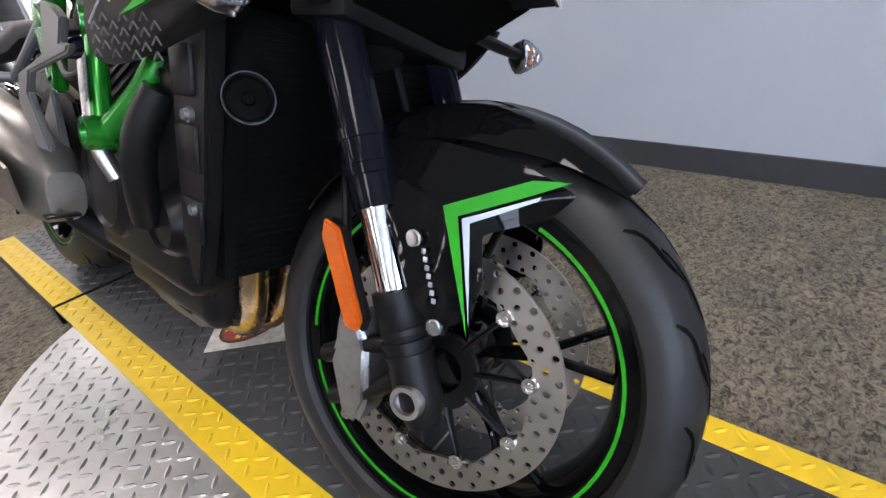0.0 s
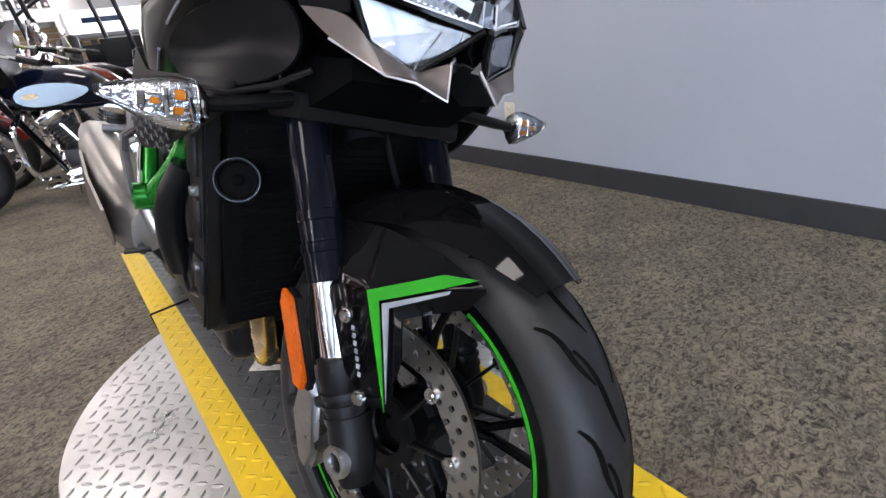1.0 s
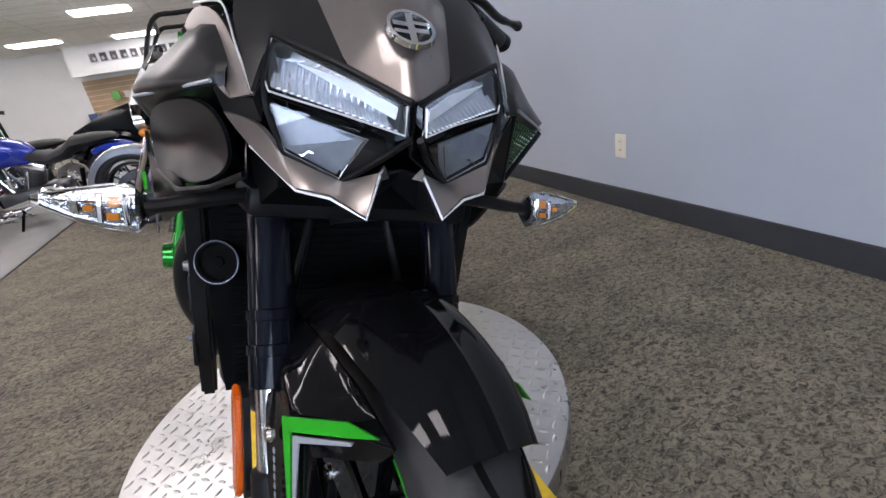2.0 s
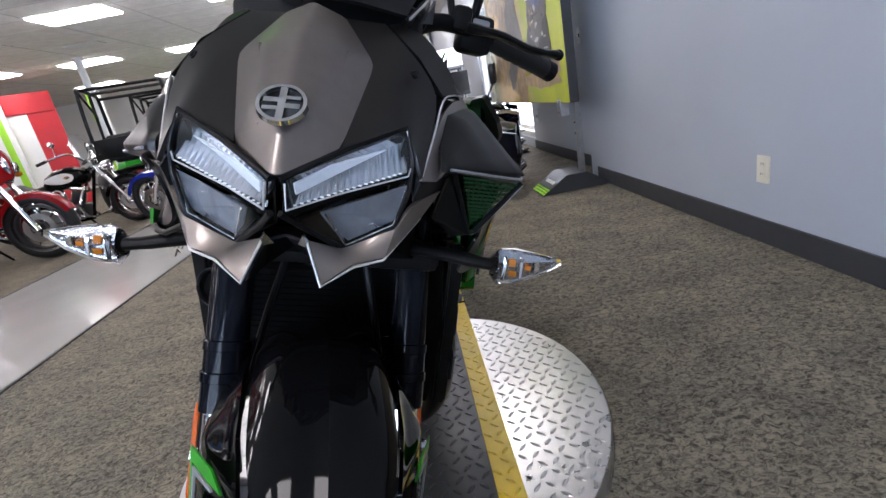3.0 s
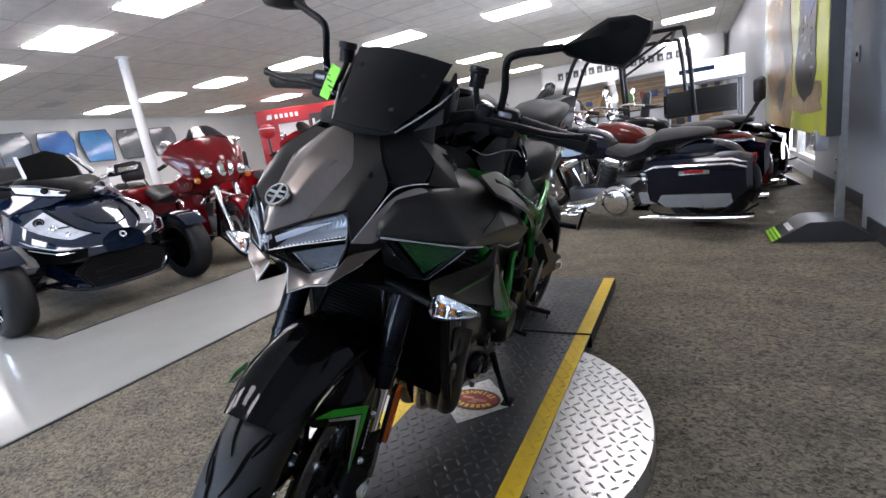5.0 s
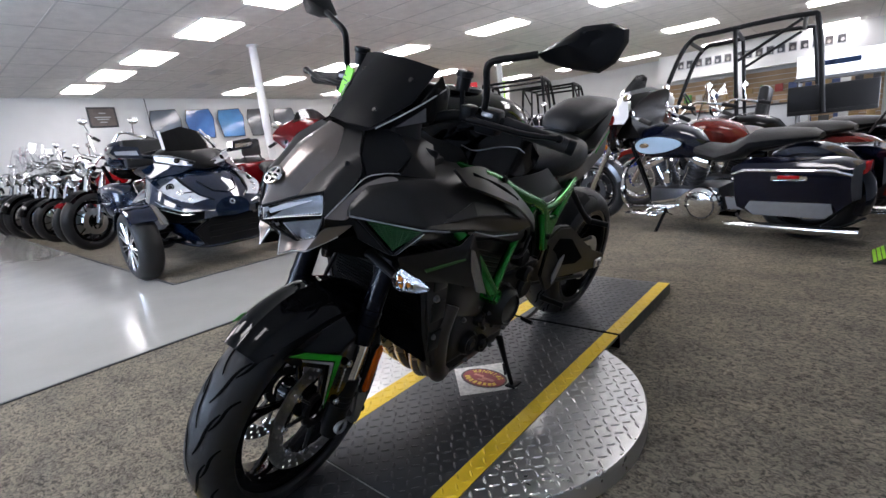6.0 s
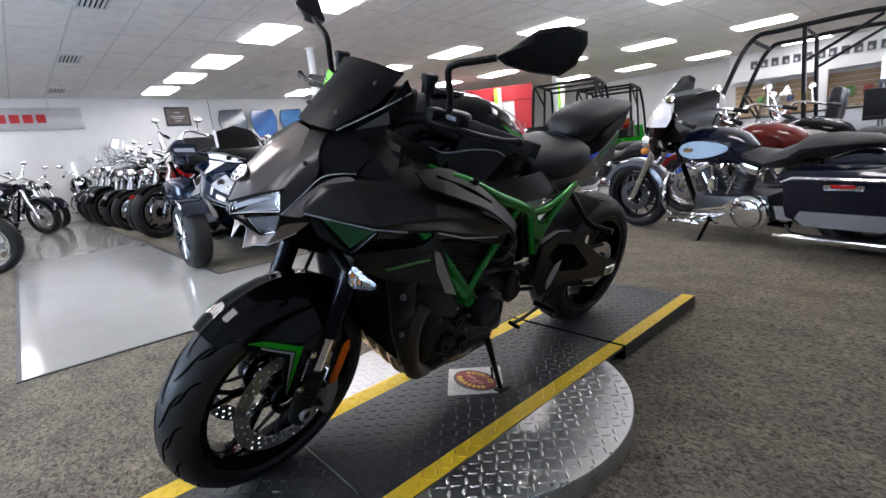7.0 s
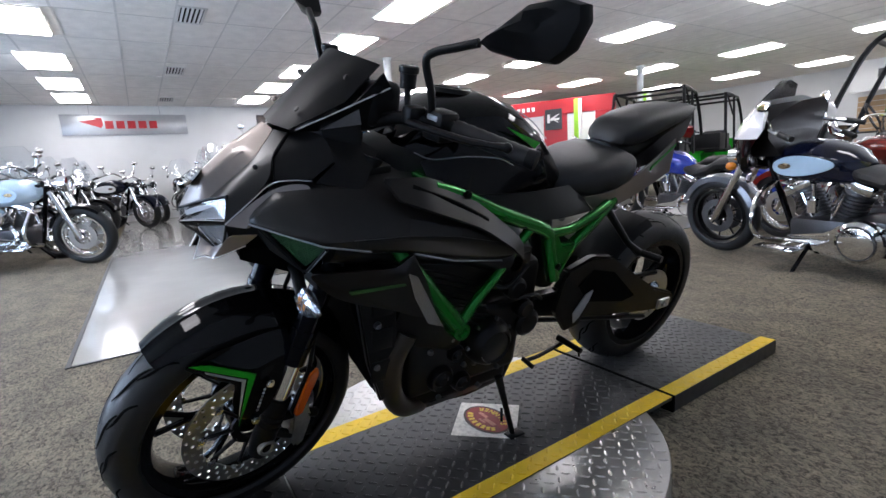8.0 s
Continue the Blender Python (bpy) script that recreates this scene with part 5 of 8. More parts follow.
# web pattern printed on the right flank
web = []
for i in range(7):
    for j in range(3):
        y0, z0 = -0.270 - i * 0.018, 0.606 + j * 0.014 + (0.008 if i % 2 else 0)
        x0 = 0.2315 + 0.019 * i / 6
        web += [rod((x0, y0, z0), (x0 + 0.001, y0 - 0.009, z0 + 0.008), 0.0011, seg=5), rod((x0 + 0.001, y0 - 0.009, z0 + 0.008), (x0 + 0.0015, y0 - 0.018, z0), 0.0009, seg=5)]
for bm in web:
    B("web_line", bm, M_WEB, "", flank)

# tank, seats, tail
def body(rows, n=16, sq=2.6):
    secs = []
    for y, hw, z0, z1 in rows:
        sec = []
        for k in range(n):
            a = 2 * math.pi * k / n
            c, sn = math.cos(a), math.sin(a)
            sec.append((hw * math.copysign(abs(c) ** (2 / sq), c), y, (z0 + z1) / 2 + (z1 - z0) / 2 * math.copysign(abs(sn) ** (2 / sq), sn)))
        secs.append(sec)
    return loft(secs)


tank = B("fuel_tank", body([(-0.36, 0.07, 0.84, 0.90), (-0.42, 0.125, 0.80, 0.965), (-0.50, 0.152, 0.78, 1.005), (-0.60, 0.162, 0.77, 1.02), (-0.68, 0.160, 0.76, 0.998), (-0.76, 0.138, 0.755, 0.950), (-0.83, 0.105, 0.75, 0.895), (-0.89, 0.080, 0.75, 0.83)]), M_GLOSS, "gloss black fuel tank")
B("tank_cap", moved(lathe([(-0.004, 0.055), (0.006, 0.052), (0.008, 0.044), (0.004, 0.040), (0.006, 0.0)], 32, "z"), Matrix.Translation((0, -0.555, 1.012)) @ pose(0, 0, 0, 4)), M_FRAMEBLK, "black filler cap", tank)
for k in range(6):
    a = 2 * math.pi * k / 6
    B("cap_bolt", moved(lathe([(0, 0), (0.003, 0), (0.003, 0.003), (0, 0.0035)], 8, "z"), Matrix.Translation((0.047 * math.cos(a), -0.555 + 0.047 * math.sin(a), 1.018))), M_BOLT, "", tank)
for s in (1, -1):
    panel("tank_panel", ([(s * 0.150, -0.40, 0.885), (s * 0.168, -0.50, 0.945), (s * 0.172, -0.62, 0.925), (s * 0.160, -0.74, 0.850), (s * 0.172, -0.68, 0.80), (s * 0.182, -0.52, 0.815), (s * 0.176, -0.42, 0.83)], [(0, 1, 5, 6), (1, 2, 4, 5), (2, 3, 4)]), 0.004, M_GLOSS, "gloss black tank side panel", tank, crease=0.3)
    B("tank_flash", shell(([(s * 0.168, -0.60, 0.955), (s * 0.152, -0.72, 0.915), (s * 0.158, -0.70, 0.903)], [(0, 1, 2)]), 0.003), M_LIME, "green flash", tank)
    panel("knee_panel", ([(s * 0.176, -0.46, 0.815), (s * 0.172, -0.70, 0.800), (s * 0.120, -0.88, 0.790), (s * 0.115, -0.96, 0.742), (s * 0.135, -0.98, 0.710), (s * 0.175, -0.76, 0.715), (s * 0.19, -0.58, 0.770)], [(0, 1, 5, 6), (1, 2, 3, 4, 5)]), 0.005, M_SATIN, "matte black knee panel", tank, crease=0.2)
    # rim highlights of the tank, drawn as thin grey tubes
    B("panel_edge", tube(smooth_path(pts_of(s, (0.150, -0.385, 0.905), (0.166, -0.42, 0.893), (0.176, -0.50, 0.897), (0.180, -0.58, 0.890), (0.178, -0.625, 0.872))), 0.0013, 6), M_SILVERD, "pale highlight line along the panel edge", tank)
    B("tank_edge", tube(smooth_path(pts_of(s, (0.118, -0.60, 1.003), (0.122, -0.70, 0.968), (0.112, -0.78, 0.915))), 0.0013, 6), M_SILVERD, "pale highlight line along the tank edge", tank)
seat = B("rider_seat", body([(-0.865, 0.085, 0.740, 0.812), (-0.92, 0.118, 0.735, 0.836), (-0.99, 0.138, 0.735, 0.848), (-1.06, 0.146, 0.740, 0.866), (-1.12, 0.142, 0.752, 0.874), (-1.165, 0.115, 0.780, 0.860)], 24, 3.2), M_SEAT, "black vinyl rider seat")
pill = B("pillion_seat", body([(-1.125, 0.040, 0.876, 0.900), (-1.140, 0.070, 0.866, 0.928), (-1.175, 0.088, 0.864, 0.952), (-1.23, 0.097, 0.876, 0.970), (-1.32, 0.098, 0.915, 0.988), (-1.43, 0.085, 0.950, 0.998), (-1.50, 0.050, 0.972, 0.996)], 24, 2.6), M_SEAT, "black vinyl pillion seat")
for s in (1, -1):
    panel("tail_panel", (pts_of(s, (0.128, -0.945, 0.752), (0.132, -1.00, 0.700), (0.130, -1.14, 0.724), (0.106, -1.35, 0.795), (0.110, -1.335, 0.900), (0.138, -1.19, 0.828), (0.142, -1.05, 0.765)), [(0, 1, 6), (1, 2, 5, 6), (2, 3, 4, 5)]), 0.005, M_BRONZE, "grey metallic tail panel", crease=0.3)
    B("tail_core", shell((pts_of(s, (0.100, -1.10, 0.80), (0.098, -1.30, 0.83), (0.060, -1.46, 0.90), (0.060, -1.48, 0.965), (0.090, -1.30, 0.910)), [(0, 1, 4), (1, 2, 3, 4)]), 0.004), M_SATIN, "black tail side")
    B("tail_stripe", shell(([(s * 0.136, -1.21, 0.825), (s * 0.114, -1.34, 0.885), (s * 0.114, -1.34, 0.878), (s * 0.134, -1.21, 0.812)], [(0, 1, 2, 3)]), 0.006), M_LIME, "green tail stripe")
B("seat_base", body([(-1.11, 0.070, 0.79, 0.880), (-1.25, 0.084, 0.80, 0.900), (-1.38, 0.072, 0.85, 0.950), (-1.46, 0.045, 0.90, 0.975)], 16, 3.0), M_SATIN, "black tail unit under the pillion seat")
tail_lamp = B("tail_lamp", body([(-1.47, 0.05, 0.88, 0.93), (-1.52, 0.055, 0.875, 0.935), (-1.545, 0.03, 0.89, 0.925)], 12), mat("red_lens", (0.35, 0.01, 0.01), 0.1, grain=(80, 0.9)), "red tail lamp")

# frame
TUBES = [([(0.205, -0.40, 0.845), (0.205, -0.47, 0.822), (0.203, -0.59, 0.768), (0.195, -0.74, 0.708), (0.190, -0.77, 0.66), (0.188, -0.812, 0.555)], 0.0185),
         ([(0.194, -0.745, 0.695), (0.182, -0.85, 0.690), (0.165, -0.955, 0.712), (0.145, -1.03, 0.73)], 0.0135),
         ([(0.188, -0.812, 0.570), (0.180, -0.87, 0.640), (0.160, -0.97, 0.690), (0.13, -1.07, 0.732)], 0.0155),
         ([(0.225, -0.340, 0.700), (0.232, -0.40, 0.62), (0.236, -0.470, 0.528)], 0.021),
         ([(0.236, -0.478, 0.520), (0.222, -0.53, 0.57), (0.200, -0.602, 0.612), (0.195, -0.66, 0.68), (0.195, -0.70, 0.72)], 0.0145),
         ([(0.10, -0.27, 0.80), (0.17, -0.30, 0.77), (0.222, -0.335, 0.71)], 0.018)]
main_frame = B("trellis_frame", tube([(-0.205, -0.40, 0.845), (0, -0.39, 0.86), (0.205, -0.40, 0.845)], 0.016, 14), M_GREEN, "green tubular trellis frame")
for i, (pts, r) in enumerate(TUBES):
    for s in (1, -1) if i < 5 else (-1,):
        path, rad_t = pts, r * 0.9 if i == 4 else r
        if s > 0 and i == 0:
            path = [(x * 0.84, y, z) for x, y, z in pts[:4]]
        if s > 0 and i == 3:
            path, rad_t = [(0.170, -0.38, 0.65), (0.198, -0.41, 0.575), (0.230, -0.452, 0.516)], 0.017
        if s > 0 and i == 4:
            path, rad_t = [(0.234, -0.460, 0.520), (0.222, -0.490, 0.607), (0.208, -0.525, 0.648), (0.185, -0.56, 0.71)], 0.0125
        B("frame_tube", tube(smooth_path([(s * x, y, z) for x, y, z in path], 4), rad_t, 14), M_GREEN, "", main_frame)
B("frame_joint", tube([(0.150, -0.510, 0.650), (0.224, -0.530, 0.648)], 0.023, 18), M_GREEN, "green frame cross joint", main_frame)
for s in (1, -1):
    B("frame_gusset", plate([(-0.725, 0.722), (-0.790, 0.698), (-0.812, 0.655), (-0.870, 0.655), (-0.845, 0.622), (-0.822, 0.548), (-0.796, 0.548), (-0.770, 0.63)], 0.022, at=s * 0.189, bevel=0.005), M_GREEN, "green frame gusset", main_frame)
    B("engine_mount", moved(lathe([(s * 0.216, 0), (s * 0.250, 0), (s * 0.250, 0.010), (s * 0.256, 0.013), (s * 0.256, 0.021), (s * 0.216, 0.024)], 24), Matrix.Translation((0, -0.476 if s < 0 else -0.460, 0.515))), M_GREEN, "green engine mount boss", main_frame)
    for y, z in ((-0.475, 0.83), (-0.66, 0.735), (-0.80, 0.60)):
        B("frame_bolt", bolt_bm((s * 0.222 if y > -0.6 else s * 0.208, y, z), (s, 0, 0), 0.008, 0.008), M_FRAMEBLK, "", main_frame)
B("data_label", shell(([(0.2365, -0.480, 0.612), (0.2345, -0.500, 0.606), (0.2440, -0.474, 0.552), (0.2460, -0.456, 0.558)], [(0, 1, 2, 3)]), 0.001), M_DECK, "dark data label with fine print", main_frame)
for k in range(7):
    t = k / 7
    B("label_print", rod((0.2380 + 0.008 * t, -0.4825 + 0.022 * t, 0.606 - 0.050 * t), (0.2365 + 0.008 * t, -0.4970 + 0.022 * t, 0.602 - 0.050 * t), 0.0011, seg=5), M_SILVERD, "", main_frame)

# engine
engine = B("engine", merge(box(0, -0.56, 0.40, 0.36, 0.36, 0.24, 0.03, 3), moved(box(0, 0, 0, 0.38, 0.22, 0.28, 0.02), Matrix.Translation((0, -0.47, 0.57)) @ pose(0, 0, 0, 22)), box(0, -0.58, 0.26, 0.28, 0.34, 0.12, 0.03, 3), box(0, -0.74, 0.46, 0.26, 0.18, 0.26, 0.03)), M_FRAMEBLK, "black inline four engine")
for k in range(9):
    B("cylinder_rib", moved(box(0, 0, 0, 0.39, 0.235, 0.005), Matrix.Translation((0, -0.47 + 0.010 * k - 0.045, 0.50 + 0.018 * k)) @ pose(0, 0, 0, 22)), M_FRAMEBLK, "", engine)
for s, (y, z, r) in ((-1, (-0.605, 0.418, 0.056)), (1, (-0.64, 0.42, 0.095)), (1, (-0.42, 0.40, 0.05))):
    out = -0.035 if s > 0 else 0.0
    cv = B("crankcase_cover", moved(merge(lathe([(s * 0.15, r + 0.012), (s * (0.20 + out), r + 0.010), (s * (0.222 + out), r), (s * (0.232 + out), r * 0.82), (s * (0.226 + out), r * 0.76), (s * (0.230 + out), r * 0.3), (s * (0.230 + out), 0)], 36)), Matrix.Translation((0, y, z))), M_FRAMEBLK, "black round crankcase cover", engine)
    for k in range(7):
        a = 2 * math.pi * k / 7
        B("cover_bolt", bolt_bm((s * (0.199 + out), y + (r + 0.012) * math.cos(a), z + (r + 0.012) * math.sin(a)), (s, 0, 0), 0.005, 0.008), M_CASTG, "", cv)
B("supercharger", merge(moved(lathe([(-0.20, 0.02), (-0.19, 0.055), (-0.12, 0.07), (-0.08, 0.06), (0.05, 0.05), (0.1, 0.03)], 28), Matrix.Translation((0, -0.66, 0.63))), tube(smooth_path([(-0.185, -0.19, 0.76), (-0.17, -0.36, 0.72), (-0.16, -0.52, 0.68), (-0.17, -0.64, 0.64)]), 0.045, 14)), M_FRAMEBLK, "black supercharger and intake duct", engine)
for i, (x, y, z, r) in enumerate(((-0.20, -0.67, 0.56, 0.03), (-0.21, -0.70, 0.50, 0.026), (-0.18, -0.745, 0.43, 0.04))):
    B("sprocket_cover", moved(lathe([(-0.015, r), (0.006, r), (0.012, r * 0.7), (0.010, 0)][::-1] if x > 0 else [(0.02, r), (-0.008, r), (-0.016, r * 0.7), (-0.014, 0)], 20), Matrix.Translation((x, y, z))), M_SATIN, "", engine)
for a, b, c, r in (((-0.12, -0.36, 0.62), (-0.20, -0.44, 0.56), (-0.17, -0.60, 0.50), 0.010), ((-0.15, -0.55, 0.60), (-0.215, -0.62, 0.58), (-0.20, -0.70, 0.62), 0.006), ((0.14, -0.38, 0.60), (0.20, -0.44, 0.56), (0.17, -0.60, 0.52), 0.010), ((0.16, -0.55, 0.64), (0.215, -0.62, 0.58), (0.20, -0.74, 0.60), 0.006), ((-0.17, -0.64, 0.50), (-0.23, -0.70, 0.55), (-0.19, -0.78, 0.50), 0.005)):
    B("hose", tube(smooth_path([a, b, c]), r, 8), M_SATIN, "black rubber hose", engine)

# radiator with side covers, horn and grille
def rad(x, t, d=0.0):
    return (x, -0.225 - 0.080 * t - d, 0.665 - 0.325 * t)


bm = loft([[rad(-0.165, 0), rad(0.165, 0), rad(0.165, 0, 0.05), rad(-0.165, 0, 0.05)], [rad(-0.178, 0.5), rad(0.178, 0.5), rad(0.178, 0.5, 0.05), rad(-0.178, 0.5, 0.05)], [rad(-0.165, 1), rad(0.165, 1), rad(0.165, 1, 0.05), rad(-0.165, 1, 0.05)]])
radiator = B("radiator", bm, M_HOLE, "black radiator")
for i in range(30):
    t = (i + 0.5) / 30
    fin = box(0, 0, 0, 0.30, 0.003, 0.003)
    fin.transform(Matrix.Translation(Vector(rad(0, t)) + Vector((0, 0.001, 0))))
    B("cooling_fin", fin, M_HOLE, "", radiator)
for s in (1, -1):
    cover = [(-0.240, 0.660), (-0.315, 0.640), (-0.336, 0.59), (-0.338, 0.41), (-0.322, 0.350), (-0.305, 0.335), (-0.272, 0.45)]
    rc = B("radiator_cover", plate(cover, 0.022, at=s * 0.188, bevel=0.004), M_SATIN, "ribbed black radiator side cover", radiator)
    for z in (0.60, 0.515, 0.43):
        B("cover_rib", box(s * 0.200, -0.302, z, 0.008, 0.050, 0.055, 0.004), M_SATIN, "", rc)
    for z in (0.553, 0.445):
        B("cover_bolt", bolt_bm((s * 0.199, -0.290, z), (s, 0, 0), 0.007, 0.010), M_CASTG, "", rc)
    B("belly_fin", shell(([(s * 0.165, -0.315, 0.43), (s * 0.150, -0.365, 0.32), (s * 0.130, -0.42, 0.26), (s * 0.16, -0.43, 0.34)], [(0, 1, 2, 3)]), 0.006), M_SATIN, "black belly deflector", radiator)
HORN = Matrix.Translation((0.160, -0.240, 0.574)) @ pose(0, 0, 0, 12, 0, -22) @ Matrix.Diagonal((0.74, 1, 0.74, 1))
horn = B("horn", moved(merge(lathe([(-0.012, 0), (-0.012, 0.035), (0.004, 0.040), (0.010, 0.038), (0.010, 0.033), (0.004, 0.030), (0.004, 0.010), (0.008, 0.008), (0.008, 0)], 36, "y")), HORN), M_HOLE, "round black horn")
B("horn_ring", moved(lathe([(0.008, 0.0385), (0.0125, 0.0385), (0.0125, 0.0362), (0.008, 0.0362), (0.008, 0.0385)], 36, "y"), HORN), M_ENGRING, "grey horn ring", horn)

# dark front pipes and the water pipe that stand proud of the engine
M_PIPE = mat("dark_brown_pipe", (0.030, 0.024, 0.018), 0.35, 0.6, grain=(40, 0.8), rough_var=0.06)
for x in (-0.182, -0.145):
    B("front_pipe", tube(smooth_path([(x, -0.37, 0.50), (x - 0.005, -0.335, 0.43), (x, -0.340, 0.34), (x * 0.85, -0.385, 0.26), (x * 0.6, -0.46, 0.205)]), 0.027, 16), M_PIPE, "dark brown exhaust pipe", engine)
for y, z, r in ((-0.475, 0.335, 0.034), (-0.515, 0.400, 0.022), (-0.540, 0.305, 0.026)):
    B("side_cover", moved(lathe([(-0.150, r * 1.1), (-0.186, r * 1.1), (-0.198, r * 0.9), (-0.194, r * 0.6), (-0.202, r * 0.35), (-0.202, 0)], 24), Matrix.Translation((0, y, z))), M_FRAMEBLK, "small black side cover", engine)
for y, z in ((-0.44, 0.425), (-0.50, 0.445), (-0.545, 0.355), (-0.475, 0.275), (-0.60, 0.270), (-0.66, 0.31)):
    B("case_bolt", bolt_bm((-0.181, y, z), (-1, 0, 0), 0.006, 0.010), M_CASTG, "", engine)
B("silver_pipe", tube(smooth_path([(0.225, -0.52, 0.60), (0.232, -0.50, 0.56), (0.238, -0.475, 0.50), (0.225, -0.46, 0.455)]), 0.011, 12), M_ALU, "bare metal pipe", engine)
B("water_pipe", tube(smooth_path([(0.195, -0.375, 0.575), (0.215, -0.395, 0.52), (0.215, -0.41, 0.46), (0.20, -0.44, 0.40)]), 0.021, 14), M_FRAMEBLK, "black water pipe", engine)

# exhaust
heads = []
for x in (-0.105, -0.037, 0.037, 0.105):
    heads.append(tube(smooth_path([(x, -0.36, 0.52), (x, -0.325, 0.47), (x * 1.0, -0.335, 0.37), (x * 0.85, -0.37, 0.26), (x * 0.6, -0.44, 0.19), (x * 0.5, -0.56, 0.165), (x * 0.4 + 0.02, -0.68, 0.165)]), 0.0215, 16))
exhaust = B("exhaust_header", merge(*heads), M_EXH, "heat-tinted steel exhaust headers")
B("collector", merge(body([(-0.55, 0.09, 0.13, 0.21), (-0.64, 0.10, 0.12, 0.23), (-0.78, 0.10, 0.13, 0.25), (-0.84, 0.06, 0.16, 0.24)], 14), tube(smooth_path([(0.06, -0.78, 0.2), (0.12, -0.86, 0.25), (0.19, -0.94, 0.33)]), 0.028, 14)), M_SATIN, "dark collector box", exhaust)
muf_secs = []
for y, cx, cz, hw, hz in ((-0.80, 0.205, 0.365, 0.030, 0.045), (-0.84, 0.212, 0.382, 0.046, 0.075), (-0.95, 0.225, 0.405, 0.055, 0.095), (-1.20, 0.240, 0.455, 0.055, 0.095), (-1.36, 0.245, 0.49, 0.050, 0.080), (-1.40, 0.245, 0.497, 0.040, 0.065)):
    muf_secs.append([(cx + hw * math.copysign(abs(math.cos(a)) ** 0.6, math.cos(a)), y, cz + hz * math.copysign(abs(math.sin(a)) ** 0.7, math.sin(a))) for a in (2 * math.pi * k / 14 for k in range(14))])
muffler = B("muffler", loft(muf_secs), mat("champagne_metal", (0.24, 0.225, 0.205), 0.36, 0.85, grain=(200, 0.9), rough_var=0.06), "brushed champagne-silver muffler")
B("muffler_shield", shell(([(0.285, -0.80, 0.42), (0.298, -1.00, 0.46), (0.300, -1.20, 0.50), (0.298, -1.22, 0.42), (0.294, -1.02, 0.37), (0.27, -0.82, 0.335)], [(0, 1, 4, 5), (1, 2, 3, 4)]), 0.006), M_BRONZE, "metal heat shield", muffler)
B("shield_slot", shell(([(0.307, -1.02, 0.43), (0.309, -1.14, 0.455), (0.307, -1.13, 0.435), (0.306, -1.03, 0.415)], [(0, 1, 2, 3)]), 0.002), M_HOLE, "dark slot", muffler)

# rear wheel, swingarm, chain side
RW = Matrix.Translation(RWC)
rear_wheel = B("rear_wheel", moved(rim_bm(0.222, 0.165, 0.055), RW), M_GLOSS, "gloss black cast rear wheel")
for bm in spoke_bms(0.222, 0.055, 5, 0.011):
    B("spoke", moved(bm, RW), M_GLOSS, "", rear_wheel)
B("tyre", moved(tyre_bm(RR, 0.18, bead=0.2205), RW), M_RUBBER, "wide black rear tyre", rear_wheel)
B("tread", moved(tread_bm(RR, 0.18, 14, 0.36, 2), RW), M_HOLE, "dark tread grooves", rear_wheel)
B("brake_disc", moved(disc_bm(0.085, 0.115, 0.005, 56, 0.085), RW), M_DISC, "drilled rear brake disc", rear_wheel)
B("sprocket", moved(merge(lathe([(-0.088, 0.06), (-0.094, 0.06), (-0.094, 0.105), (-0.088, 0.105), (-0.088, 0.06)], 48)), RW), M_ALU, "rear sprocket", rear_wheel)
for s in (1, -1):
    if s > 0:
        B("rim_stripe", moved(stripe_arc(0.2165, s * 0.084, 0.2, 5.4, 0.005), RW), M_LIME, "green rim stripe", rear_wheel)
    arm = [(-0.80, 0.47), (-0.82, 0.405), (-1.00, 0.355), (-1.30, 0.295), (-1.50, 0.265), (-1.545, 0.285), (-1.535, 0.325), (-1.40, 0.375), (-1.24, 0.47), (-1.12, 0.545), (-1.03, 0.560), (-0.93, 0.530), (-0.90, 0.47)]
    sw = B("swingarm", plate(arm, 0.030, at=s * 0.128, bevel=0.006), M_FRAMEBLK, "black cast swingarm")
    # shade in the swingarm's hollow, laid on as a flat black patch
    B("swingarm_recess", plate([(-0.98, 0.47), (-1.02, 0.41), (-1.22, 0.365), (-1.28, 0.375), (-1.14, 0.49), (-1.04, 0.515)], 0.004, at=s * 0.1445), M_HOLE, "flat black patch for the shaded swingarm hollow", sw)
    B("axle_block", merge(box(s * 0.146, -1.475, 0.298, 0.012, 0.07, 0.04, 0.006), moved(lathe([(s * 0.15, 0.014), (s * 0.165, 0.014), (s * 0.165, 0.007), (s * 0.158, 0.0)], 6), RW)), M_ALU, "axle adjuster and nut", sw)
    # footrest hanger
    B("hanger", plate([(-0.86, 0.55), (-0.93, 0.50), (-0.99, 0.43), (-0.96, 0.37), (-0.90, 0.36), (-0.84, 0.44)], 0.012, at=s * 0.185, bevel=0.003), M_SATIN if s < 0 else M_CASTG, "cast footrest hanger")
    B("heel_guard", plate([(-0.925, 0.385), (-0.915, 0.42), (-0.955, 0.475), (-0.985, 0.485), (-0.975, 0.45), (-0.945, 0.40)], 0.004, at=s * 0.196, bevel=0.001), M_SILVERD, "grey heel guard")
    B("footrest", merge(rod((s * 0.19, -0.88, 0.345), (s * 0.272, -0.89, 0.345), 0.010, 0.008), rod((s * 0.262, -0.89, 0.345), (s * 0.262, -0.90, 0.318), 0.003)), M_FRAMEBLK, "black folding footrest")
    B("pillion_hanger", merge(tube([(s * 0.13, -1.06, 0.70), (s * 0.165, -1.14, 0.60), (s * 0.17, -1.20, 0.56)], [0.012, 0.010, 0.014], 10), rod((s * 0.16, -1.20, 0.56), (s * 0.24, -1.22, 0.56), 0.011)), M_SATIN if s < 0 else M_CASTG, "pillion footrest bracket")
